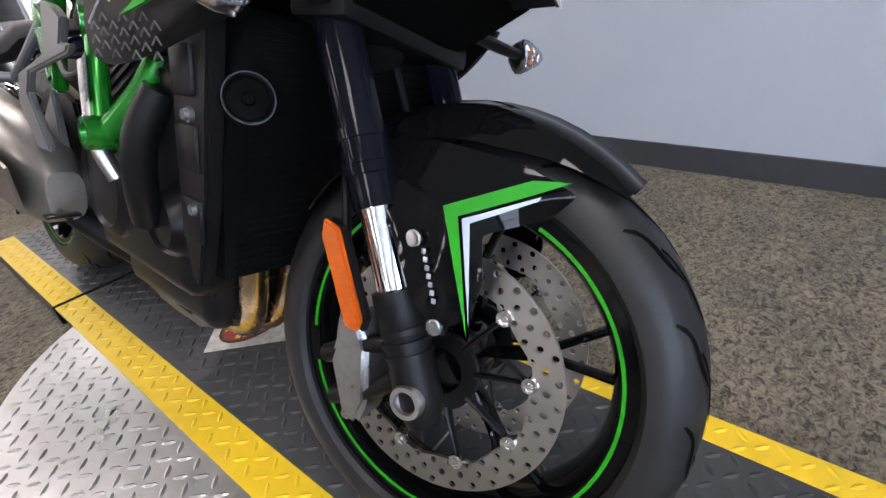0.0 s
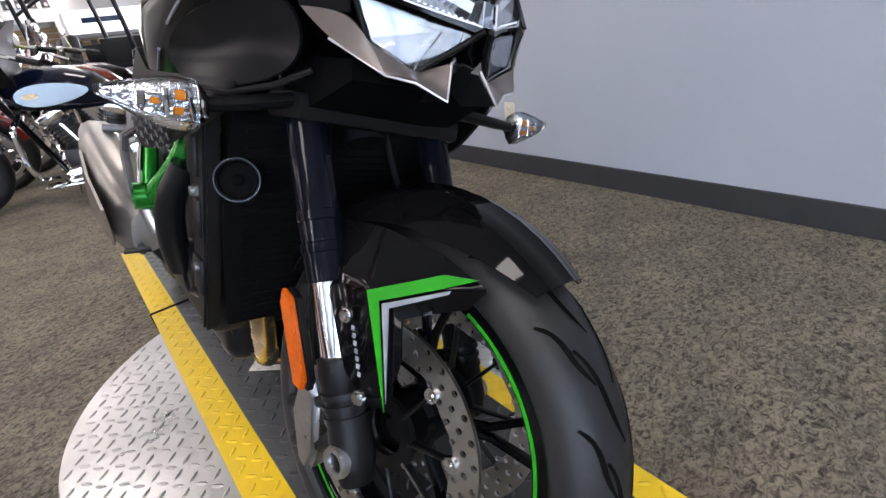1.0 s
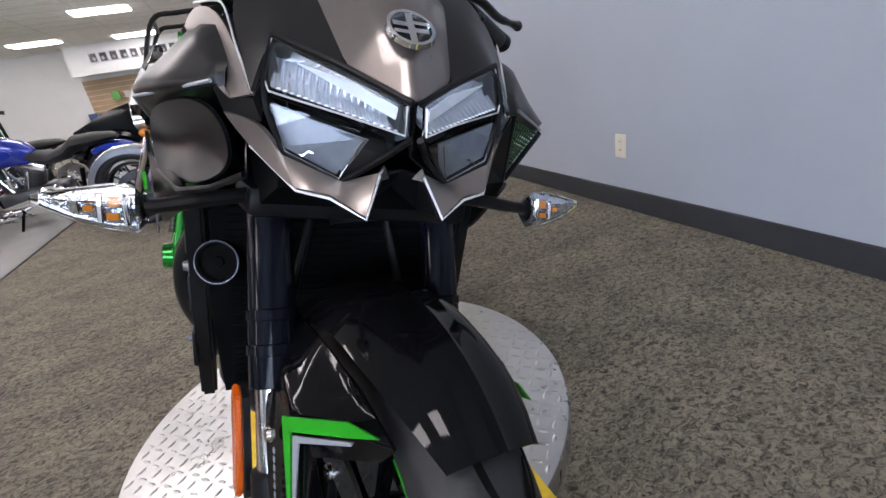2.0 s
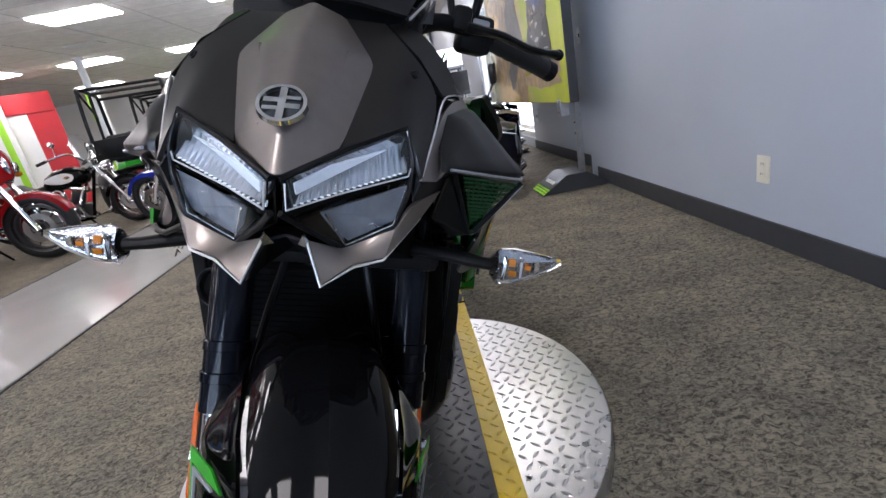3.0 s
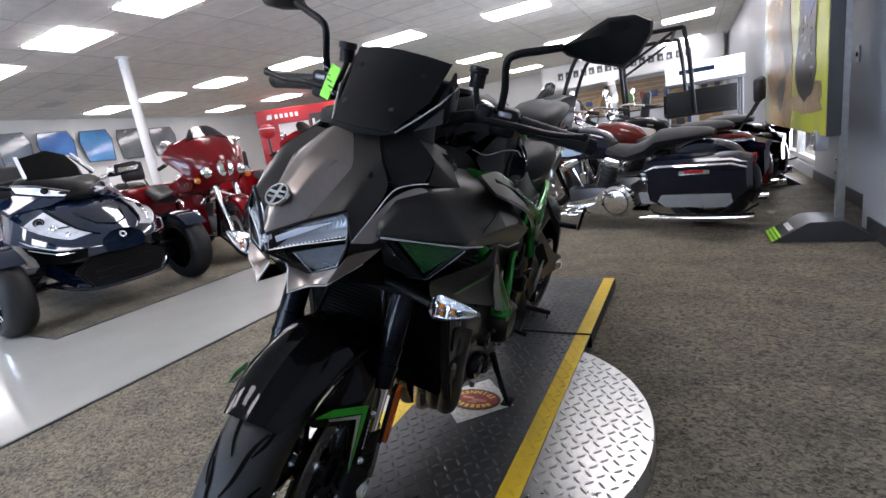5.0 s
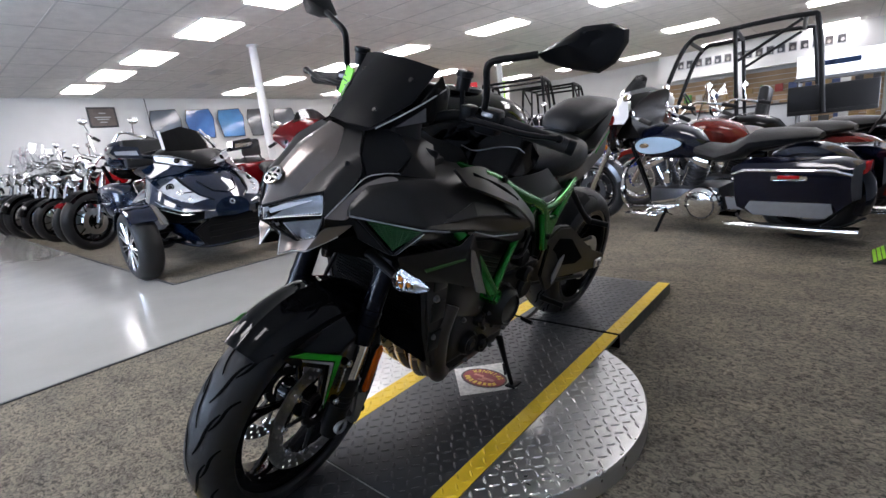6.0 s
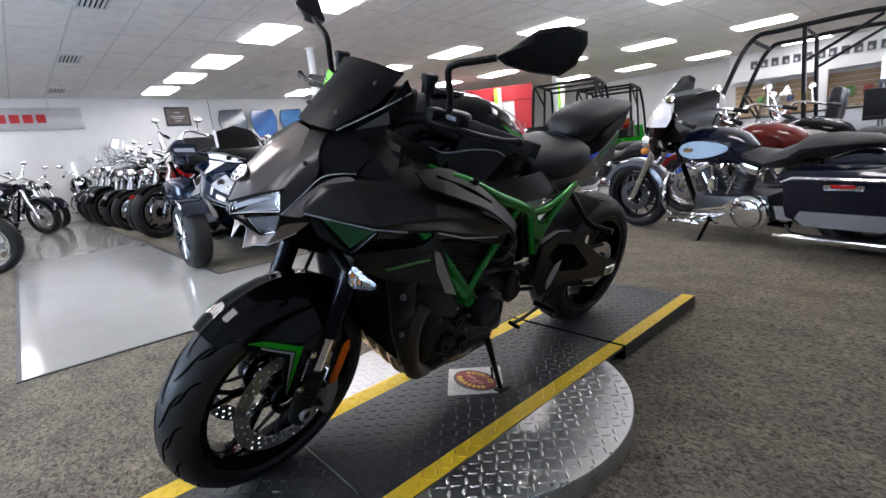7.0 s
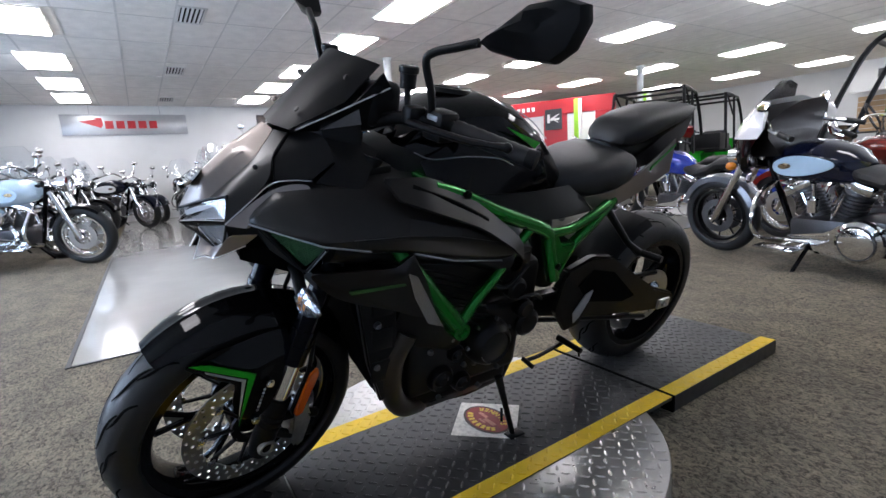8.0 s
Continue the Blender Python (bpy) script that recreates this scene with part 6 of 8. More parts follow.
B("cast_bracket", plate([(-0.656, 0.68), (-0.606, 0.672), (-0.574, 0.655), (-0.596, 0.624), (-0.558, 0.622), (-0.573, 0.61), (-0.785, 0.579), (-0.816, 0.544), (-0.73, 0.455), (-0.805, 0.453), (-0.883, 0.526), (-0.852, 0.577), (-0.681, 0.611)], 0.012, at=0.228, bevel=0.003), M_CASTG, "grey cast frame bracket")
B("gear_lever", merge(tube([(-0.20, -0.90, 0.33), (-0.215, -0.78, 0.325), (-0.215, -0.74, 0.325)], 0.006, 8), rod((-0.205, -0.735, 0.325), (-0.245, -0.735, 0.325), 0.007)), M_FRAMEBLK, "black gear lever")
B("brake_pedal", merge(tube([(0.20, -0.88, 0.33), (0.22, -0.80, 0.335), (0.225, -0.72, 0.345)], [0.008, 0.006, 0.007], 8), box(0.235, -0.715, 0.35, 0.05, 0.022, 0.006, 0.002)), M_FRAMEBLK, "black brake pedal")
chain = []
for s2, za, zb in ((1, 0.455, 0.395), (-1, 0.375, 0.205)):
    chain.append(tube([(-0.095, -0.78, za), (-0.095, -1.46, zb + 0.01)], 0.0085, 6))
B("drive_chain", merge(*chain), M_SATIN, "dark drive chain")
B("hugger", loft([[(x, RWC.y + 0.325 * math.cos(a), RWC.z + 0.325 * math.sin(a) - (0.02 if abs(x) > 0.07 else 0)) for x in (-0.085, -0.06, 0.0, 0.06, 0.085)] for a in (radians(28), radians(45), radians(60), radians(74))], close=False), M_SATIN, "black rear hugger")
B("shock", tube([(0, -0.92, 0.66), (0, -0.98, 0.42)], 0.035, 14), M_FRAMEBLK, "black rear shock")
stand = B("side_stand", merge(tube([(-0.155, -0.70, 0.24), (-0.185, -0.715, 0.155), (-0.218, -0.73, 0.068)], [0.013, 0.009, 0.008], 12), moved(box(0, 0, 0, 0.038, 0.052, 0.007, 0.003), Matrix.Translation((-0.222, -0.735, 0.0655)) @ pose(0, 0, 0, 0, 15.5, 0)), tube([(-0.188, -0.70, 0.150), (-0.212, -0.685, 0.125)], 0.004, 8)), M_FRAMEBLK, "black side stand")
B("belly_pan", body([(-0.40, 0.10, 0.20, 0.25), (-0.48, 0.14, 0.17, 0.27), (-0.66, 0.13, 0.16, 0.26), (-0.78, 0.08, 0.18, 0.25)], 12), M_FRAMEBLK, "black sump")

# ---------------------------------------------------------------- the other machines of the showroom
M_NAVY = mat("navy_gloss_paint", (0.0028, 0.004, 0.012), rough=0.12, spec=0.35, coat=0.2, grain=(300, 0.9))
M_PALE = mat("pale_blue_gloss_paint", (0.42, 0.55, 0.66), rough=0.18, coat=0.8, grain=(200, 0.96))
M_WHITEP = mat("white_gloss_paint", (0.72, 0.72, 0.73), rough=0.2, coat=0.8, grain=(200, 0.97))
# bright reflection on the tourer's navy fender, put into a silver colour
M_SHEEN = mat("silver_blue_sheen", (0.20, 0.21, 0.235), rough=0.16, metal=0.6, coat=0.6, grain=(300, 0.95))
M_RED = mat("candy_red_paint", (0.20, 0.003, 0.005), rough=0.14, spec=0.35, coat=0.15, grain=(300, 0.88))
M_MAROON = mat("dark_red_paint", (0.13, 0.003, 0.005), rough=0.14, spec=0.35, coat=0.15, grain=(300, 0.88))
M_ORANGEP = mat("red_brown_paint", (0.12, 0.012, 0.009), rough=0.16, spec=0.35, coat=0.15, grain=(300, 0.9))
M_SLATE = mat("dark_blue_roadster_paint", (0.0030, 0.0085, 0.024), rough=0.09, metal=0.1, coat=0.6, grain=(400, 0.9))
M_GREYP = mat("silver_grey_paint", (0.28, 0.29, 0.31), rough=0.25, metal=0.5, coat=0.6, grain=(300, 0.92))
M_SHIELD = clear("clear_windshield", (0.93, 0.95, 0.97), 0.02)
M_REDLENS = mat("red_tail_lens", (0.42, 0.008, 0.008), rough=0.12, grain=(100, 0.9))
M_BLUEP = mat("deep_blue_paint", (0.012, 0.030, 0.26), rough=0.15, metal=0.3, coat=0.5, grain=(300, 0.9))
M_ENGGREY = mat("grey_engine_casting", (0.075, 0.075, 0.08), rough=0.4, metal=0.8, grain=(120, 0.8))


def spoked(r, w, n, material_thick):
    h = w / 2
    bits, arms = [lathe([(-h, r), (-h, r - 0.018), (-h * 0.4, r - 0.03), (h * 0.4, r - 0.03), (h, r - 0.018), (h, r), (-h, r)], 40), lathe([(-0.05, 0), (-0.05, 0.045), (0.05, 0.045), (0.05, 0)], 16)], []
    for k in range(n):
        a = 2 * math.pi * k / n
        arms.append(tube([(0, 0.04 * math.cos(a), 0.04 * math.sin(a)), (0, (r - 0.02) * math.cos(a), (r - 0.02) * math.sin(a))], [material_thick, material_thick * 0.7], 6, flat=0.7))
    return merge(*bits), arms


def rim_on(root, name, m, r, w, n, thick, material, label):
    base, arms = spoked(r, w, n, thick)
    rim = part(name, moved(base, m), material, root, label)
    for bm in arms:
        part("spoke", moved(bm, m), material, rim)
    return rim


def fender_bm(c, r, w, a0, a1, n=12, skirt=0.03):
    secs = []
    for i in range(n + 1):
        a = radians(a0 + (a1 - a0) * i / n)
        sec = []
        for x, d in ((-w, skirt + 0.03), (-w * 0.95, skirt * 0.5), (-w * 0.6, 0.006), (0, 0), (w * 0.6, 0.006), (w * 0.95, skirt * 0.5), (w, skirt + 0.03)):
            rr = r - d
            sec.append((x, c[1] + rr * math.cos(a), c[2] + rr * math.sin(a)))
        secs.append(sec)
    bm = loft(secs, close=False)
    bmesh.ops.recalc_face_normals(bm, faces=bm.faces)
    bmesh.ops.solidify(bm, geom=bm.faces[:], thickness=0.004)
    return bm


def wheel_on(root, name, c, R, w, rim_material, spokes, steer=None, label="", thick=0.012):
    m = Matrix.Translation(c) if steer is None else steer @ Matrix.Translation(c)
    rim = rim_on(root, name, m, R * 0.70, w * 0.62, spokes, thick, rim_material, label)
    part("tyre", moved(tyre_bm(R, w, 44), m), M_RUBBER, rim, "black rubber tyre")
    for s in (1, -1):
        part("brake_disc", moved(lathe([(s * 0.055, 0.085), (s * 0.060, 0.085), (s * 0.060, 0.140), (s * 0.055, 0.140), (s * 0.055, 0.085)], 32), m), M_ENGGREY if rim_material is M_FRAMEBLK else M_DISC, rim)
    return rim


def cruiser(label, paint, accent, fairing=None, bags=False, rim=M_CHROME, spokes=10, group="", trike=False, backrest=False, steer_deg=0, ape=0.0, fairing_paint=None, shield=False, tank_paint=None, slim=False, low=0.0, reach=0.0):
    """A large V-twin cruiser that faces +y, its wheels on z = 0."""
    g = thing("cruiser_motorcycle" if not trike else "trike_motorcycle", label, "motorcycle" if not trike else "trike", group=group)
    st = Matrix.Translation((0, 0.60, 0.5)) @ Matrix.Rotation(radians(steer_deg), 4, "Z") @ Matrix.Translation((0, -0.60, -0.5))
    fc, rc, R = (0, 0.80, 0.315), (0, -0.80, 0.315), 0.315
    wheel_on(g, "front_wheel", fc, R, 0.125, rim, spokes, st, "bright front wheel")
    if not trike:
        wheel_on(g, "rear_wheel", rc, R, 0.15, rim, spokes, None, "bright rear wheel")
        part("rear_fender", fender_bm(rc, 0.355, 0.095, 60, 200), paint, g, "painted rear fender")
    else:
        for s in (1, -1):
            wheel_on(g, "rear_wheel", (s * 0.52, -0.78, 0.315), R, 0.20, rim, 7, None, "bright rear wheel")
            part("rear_fender", moved(fender_bm(rc, 0.37, 0.13, 10, 175, 14, 0.05), Matrix.Translation((s * 0.50, 0.02, 0))), paint, g, "painted rear fender")
        part("trunk", body_box(0, -0.85, 0.66, 0.72, 0.62, 0.42, 0.07), paint, g, "painted rear trunk body")
        for s in (1, -1):
            part("leg_shield", loft([[(s * x, y, z) for x, y in ((0.16, 0.46), (0.30, 0.50), (0.36, 0.44), (0.34, 0.40), (0.18, 0.40))] for z in (0.30, 0.36, 0.60, 0.70)]), paint, g, "painted leg shield")
    # the navy tourer's fender carries its reflection as silver colour
    part("front_fender", moved(fender_bm(fc, 0.350, 0.078, 20, 165) if not slim else fender_bm(fc, 0.338, 0.062, 48, 158, 12, 0.008), st), M_SHEEN if fairing_paint else paint, g, "painted front fender")
    for s in (1, -1):
        leg = part("fork_leg", moved(tube([(s * 0.10, 0.80, 0.30), (s * 0.10, 0.72, 0.55), (s * 0.10, 0.63, 0.82)], [0.032, 0.032, 0.026], 12), st), M_CHROME, g, "chrome fork leg")
        part("handlebar", moved(tube(smooth_path([(0, 0.50, 0.98), (s * 0.10, 0.50, 1.02), (s * 0.22, 0.44, 1.10 + ape), (s * 0.34, 0.30, 1.06 + ape), (s * 0.40, 0.18, 1.02 + ape)]), 0.013, 10), st), M_CHROME, g, "chrome handlebar")
        part("grip", moved(rod((s * 0.365, 0.25, 1.045 + ape), (s * 0.41, 0.15, 1.01 + ape), 0.019), st), M_RUBBER, g, "black grip")
        mir = part("mirror", moved(tube([(s * 0.30, 0.34, 1.08 + ape), (s * 0.33, 0.36, 1.20 + ape)], 0.006, 6), st), M_CHROME, g, "chrome mirror")
        part("mirror_head", moved(ball((s * 0.345, 0.36, 1.23 + ape), 0.065, 0.018, 0.038, 14, 8), st), M_CHROME, mir)
    tank_bm = loft([[(hw * math.copysign(abs(math.cos(a)) ** 0.75, math.cos(a)), y, z0 + (z1 - z0) * (0.5 + 0.5 * math.copysign(abs(math.sin(a)) ** 0.8, math.sin(a)))) for a in (2 * math.pi * k / 18 for k in range(18))] for y, hw, z0, z1 in ((0.47, 0.05, 0.78, 0.86), (0.40, 0.12, 0.72, 0.93), (0.25, 0.165, 0.69, 0.97), (0.08, 0.17, 0.68, 0.95), (-0.06, 0.13, 0.67, 0.89), (-0.14, 0.06, 0.68, 0.80))])
    tk = part("fuel_tank", tank_bm, tank_paint or paint, g, "painted teardrop fuel tank")
    for s in (1, -1):
        pan = [(0.205 * math.cos(2 * math.pi * k / 20) + 0.17, 0.815 + (0.066 + 0.018 * math.cos(2 * math.pi * k / 20)) * math.sin(2 * math.pi * k / 20)) for k in range(20)]
        part("tank_panel", plate(pan, 0.01, at=s * 0.170, bevel=0.003), accent, tk, "contrasting tank panel")
        part("tank_badge", plate([(0.045 * math.cos(2 * math.pi * k / 12) + 0.285, 0.818 + 0.020 * math.sin(2 * math.pi * k / 12)) for k in range(12)], 0.006, at=s * 0.176), M_EXH, tk, "oval metal badge")
    part("seat", loft([[(hw * math.cos(a), y, z + h * math.sin(a)) for a in (2 * math.pi * k / 14 for k in range(14))] for y, hw, z, h in ((-0.02, 0.06, 0.77, 0.05), (-0.12, 0.13, 0.735, 0.055), (-0.28, 0.175, 0.70, 0.06), (-0.42, 0.165, 0.735, 0.075), (-0.50, 0.15, 0.79, 0.07), (-0.66, 0.14, 0.80, 0.06), (-0.82, 0.11, 0.80, 0.04), (-0.88, 0.05, 0.79, 0.02))]), M_SEAT, g, "black leather two-up seat")
    if backrest:
        part("backrest", merge(box(0, -0.93, 1.06, 0.26, 0.07, 0.22, 0.03), tube([(-0.11, -0.78, 0.72), (-0.11, -0.95, 1.0)], 0.01, 8), tube([(0.11, -0.78, 0.72), (0.11, -0.95, 1.0)], 0.01, 8)), M_SEAT, g, "black padded backrest")
    # engine
    eng = part("engine", merge(box(0, 0.08, 0.36, 0.30, 0.42, 0.20, 0.04), box(0, -0.18, 0.36, 0.26, 0.22, 0.22, 0.04)), M_ENGGREY, g, "V-twin engine with chrome covers")
    for ang, y in ((24, 0.17), (-24, 0.02)):
        ridge = [(0.0, 0.0), (0.0, 0.074)]
        for k in range(8):
            ridge += [(0.024 + k * 0.024, 0.074), (0.025 + k * 0.024, 0.088), (0.034 + k * 0.024, 0.088), (0.035 + k * 0.024, 0.074)]
        ridge += [(0.215, 0.074), (0.218, 0.080), (0.250, 0.072), (0.262, 0.050), (0.262, 0.0)]
        part("cylinder", moved(lathe(ridge, 20, "z"), Matrix.Translation((0, y, 0.42)) @ pose(0, 0, 0, -ang)), M_ENGGREY, eng, "finned cylinder")
    for s in (1, -1):
        part("engine_cover", merge(moved(lathe([(s * 0.14, 0.138), (s * 0.178, 0.134), (s * 0.190, 0.112), (s * 0.185, 0.106), (s * 0.200, 0.102), (s * 0.206, 0.092), (s * 0.206, 0.0)], 36), Matrix.Translation((0, -0.17, 0.335))), plate([(0.33, 0.255), (0.31, 0.325), (0.20, 0.345), (0.02, 0.375), (-0.06, 0.44), (-0.20, 0.47), (-0.30, 0.42), (-0.31, 0.27), (-0.20, 0.215), (0.10, 0.225)], 0.07, at=s * 0.140, bevel=0.02)), M_CHROME, eng, "chrome primary cover")
        part("clutch_ring", moved(lathe([(s * 0.196, 0.106), (s * 0.203, 0.106), (s * 0.203, 0.100), (s * 0.196, 0.100)], 36), Matrix.Translation((0, -0.17, 0.335))), M_ENGGREY, eng, "dark clutch cover groove")
        for ya, yb in ((0.13, 0.23), (0.06, -0.04)):
            part("push_rod", rod((s * 0.10, ya, 0.40), (s * 0.09, yb, 0.62), 0.011, seg=8), M_CHROME, eng, "chrome push rod tube")
        part("footboard", merge(box(s * 0.285, 0.26, 0.27, 0.11, 0.30, 0.018, 0.006), rod((s * 0.13, 0.30, 0.26), (s * 0.26, 0.30, 0.26), 0.012), rod((s * 0.13, 0.20, 0.26), (s * 0.26, 0.20, 0.26), 0.012)), M_CHROME, g, "chrome-edged footboard")
        part("crash_bar", tube(smooth_path([(s * 0.06, 0.44, 0.70), (s * 0.20, 0.46, 0.62), (s * 0.30, 0.44, 0.45), (s * 0.26, 0.42, 0.32), (s * 0.08, 0.40, 0.26)]), 0.016, 10), M_CHROME, g, "chrome crash bar")
        silencer = tube([(s * 0.20, -0.36, 0.20), (s * 0.205, -0.46, 0.203), (s * 0.225, -1.16, 0.222)], [0.020, 0.032, 0.034], 16)
        header = tube(smooth_path([(s * 0.12, 0.16, 0.48), (s * 0.17, 0.24, 0.38), (s * 0.18, 0.05, 0.25), (s * 0.19, -0.35, 0.22)]), 0.024, 12)
        part("exhaust_pipe", merge(silencer, header) if s > 0 else silencer, M_CHROME, g, "chrome exhaust pipe")
    for y, tilt in ((0.28, -24), (-0.09, 24)):
        part("rocker_box", moved(box(0, 0, 0, 0.16, 0.20, 0.07, 0.02), Matrix.Translation((0, y, 0.66)) @ pose(0, 0, 0, tilt)), M_CHROME, eng, "chrome rocker box")
    part("air_cleaner", moved(lathe([(0.14, 0), (0.14, 0.085), (0.19, 0.085), (0.20, 0.07), (0.195, 0)], 24), Matrix.Translation((0, 0.10, 0.60))), M_CHROME, g, "round chrome air cleaner")
    part("horn_cover", merge(moved(lathe([(-0.055, 0.0), (-0.050, 0.034), (0.035, 0.036), (0.045, 0.026), (0.045, 0.0)], 20, "z"), Matrix.Translation((-0.175, 0.095, 0.56))), tube([(-0.165, 0.095, 0.60), (-0.172, 0.09, 0.70)], 0.012, 8)), M_CHROME, g, "chrome horn cup on a bracket")
    part("frame", merge(tube([(0, 0.55, 0.88), (0, 0.44, 0.55), (0, 0.34, 0.24), (0, -0.35, 0.22), (0, -0.45, 0.55)], 0.022, 10), tube([(0, 0.52, 0.90), (0, 0.0, 0.70), (0, -0.55, 0.68)], 0.024, 10)), M_GLOSS, g, "black tubular frame")
    part("side_stand", tube([(-0.14, 0.12, 0.24), (-0.30, 0.16, 0.012)], [0.014, 0.012], 8), M_GLOSS, g, "black side stand")
    part("tail_lamp", box(0, -1.10 if not trike else -1.18, 0.58, 0.16, 0.05, 0.07, 0.015), M_REDLENS, g, "red tail lamp")
    if bags:
        for s in (1, -1):
            bag = part("saddlebag", merge(loft([[(s * (0.17 + 0.17 * u), y, z) for u, z in ((0, z0), (0.85, z0 + 0.02), (1, z0 + 0.10), (1, 0.60), (0.0, 0.60))] for y, z0 in ((-0.50, 0.36), (-0.60, 0.31), (-1.02, 0.31), (-1.14, 0.42))])), paint, g, "painted hard saddlebag")
            part("bag_lid", loft([[(s * (0.165 + 0.19 * u), y, z) for u, z in ((0, 0.602), (1, 0.602), (1, 0.64), (0.85, 0.665 + dz), (0.0, 0.67 + dz))] for y, dz in ((-0.49, 0.0), (-0.56, 0.02), (-1.06, 0.01), (-1.15, -0.02))]), paint, bag, "saddlebag lid")
            part("bag_lid_trim", tube([(s * 0.357, -0.50, 0.618), (s * 0.357, -0.57, 0.642), (s * 0.357, -1.06, 0.634), (s * 0.35, -1.15, 0.606)], 0.010, 8), M_CHROME, bag, "chrome lid trim")
            part("side_filler", plate([(-0.42, 0.34), (-0.56, 0.34), (-0.55, 0.43), (-0.40, 0.43)], 0.02, at=s * 0.26), M_GREYP, bag, "grey filler panel")
            part("bag_panel", plate([(-0.62, 0.335), (-1.02, 0.335), (-1.06, 0.37), (-1.05, 0.43), (-0.60, 0.43), (-0.57, 0.38)], 0.008, at=s * 0.342), M_GREYP, bag, "grey lower panel")
            part("bag_latch", box(s * 0.346, -0.83, 0.60, 0.012, 0.20, 0.055, 0.008), M_CHROME, bag, "chrome latch")
            part("bag_reflector", box(s * 0.353, -0.83, 0.595, 0.006, 0.12, 0.022, 0.002), M_REDLENS, bag, "red reflector")
            part("bag_rail", tube(smooth_path([(s * 0.24, -0.46, 0.30), (s * 0.36, -0.60, 0.285), (s * 0.36, -1.05, 0.285), (s * 0.26, -1.19, 0.33)]), 0.008, 8), M_FRAMEBLK, bag, "black guard rail")
    if fairing:
        fp = fairing_paint or paint
        secs = []
        for z, w, y0, dpt in ((0.80, 0.12, 0.74, 0.06), (0.86, 0.21, 0.765, 0.10), (0.93, 0.27, 0.775, 0.14), (0.98, 0.32, 0.775, 0.20), (1.03, 0.38, 0.765, 0.27), (1.08, 0.41, 0.735, 0.29), (1.13, 0.41, 0.70, 0.27), (1.18, 0.37, 0.65, 0.22), (1.23, 0.30, 0.60, 0.14), (1.27, 0.20, 0.55, 0.06)):
            secs.append([(w * x, y0 - dpt * 1.4 * abs(x) ** 2.0 + b * -0.07, z - (0.05 * abs(x) ** 3 if z < 1.0 else 0)) for x, b in ((-1, 0), (-0.88, 0), (-0.7, 0), (-0.4, 0), (0, 0), (0.4, 0), (0.7, 0), (0.88, 0), (1, 0), (0.88, 1), (0.7, 1), (0.3, 1), (-0.3, 1), (-0.7, 1), (-0.88, 1))])
        fr = part("fairing", moved(loft(secs[4:] if fairing_paint else secs), st), fp, g, "painted bar-mounted fairing", angle=50)
        if fairing_paint:
            part("nacelle", moved(loft(secs[:5]), st), M_GLOSS, fr, "black lower fairing", angle=50)
        part("instrument_back", moved(loft([[(x, y - dy, z) for x, y in ((-w * 0.6, 0.60), (w * 0.6, 0.60), (w, 0.36), (-w, 0.36))] for w, z, dy in ((0.17, 0.88, 0.0), (0.30, 1.02, 0.0), (0.33, 1.12, 0.02), (0.25, 1.19, 0.07), (0.12, 1.235, 0.11))]), st), M_SATIN, fr, "black inner fairing")
        part("windshield", moved(shell(([(-0.22, 0.50, 1.235), (-0.11, 0.545, 1.262), (0.11, 0.545, 1.262), (0.22, 0.50, 1.235), (0.13, 0.42, 1.35), (0.06, 0.42, 1.385), (-0.06, 0.42, 1.385), (-0.13, 0.42, 1.35)], [(0, 1, 6, 7), (1, 2, 5, 6), (2, 3, 4, 5)]), 0.005), st), M_SMOKE, fr, "smoked windshield")
        for x, r in ((0, 0.085), (-0.17, 0.055), (0.17, 0.055)):
            lm = part("headlamp", moved(merge(lathe([(-0.05, 0.0), (-0.05, r), (0.02, r), (0.025, r * 0.88), (0.0, r * 0.86), (-0.01, r * 0.6), (-0.02, 0)], 28, "y")), st @ Matrix.Translation((x, 0.735 - abs(x) * 0.25, 0.93 - abs(x) * 0.15))), M_CHROME, fr, "round chrome headlamp")
            part("lens", moved(ball((0, 0, 0), r * 0.86, 0.012, r * 0.86, 20, 10), st @ Matrix.Translation((x, 0.757 - abs(x) * 0.25, 0.93 - abs(x) * 0.15))), M_REFL, lm, "bright headlamp lens")
        for s in (1, -1):
            part("indicator", moved(ball((s * 0.26, 0.66, 0.84), 0.03, 0.04, 0.03, 12, 8), st), M_AMBER, fr, "amber indicator")
    else:
        lm = part("headlamp", moved(lathe([(-0.10, 0.0), (-0.09, 0.05), (-0.02, 0.085), (0.04, 0.088), (0.045, 0.078), (0.03, 0.07), (0.02, 0)], 24, "y"), st @ Matrix.Translation((0, 0.74, 0.88))), M_CHROME, g, "round chrome headlamp")
        if shield:
            part("windshield", moved(shell(([(-0.24, 0.62, 0.86), (-0.10, 0.68, 0.84), (0.10, 0.68, 0.84), (0.24, 0.62, 0.86), (0.26, 0.50, 1.18), (0.14, 0.48, 1.36), (-0.14, 0.48, 1.36), (-0.26, 0.50, 1.18)], [(0, 1, 6, 7), (1, 2, 5, 6), (2, 3, 4, 5)]), 0.005), st), M_SHIELD, g, "clear touring windshield")
    # a lower, longer machine: the body sinks between the wheels, the fork rakes out
    if low or reach:
        for ob in g.children_recursive:
            base, up = ob.name.split(".")[0], ob.parent.name.split(".")[0]
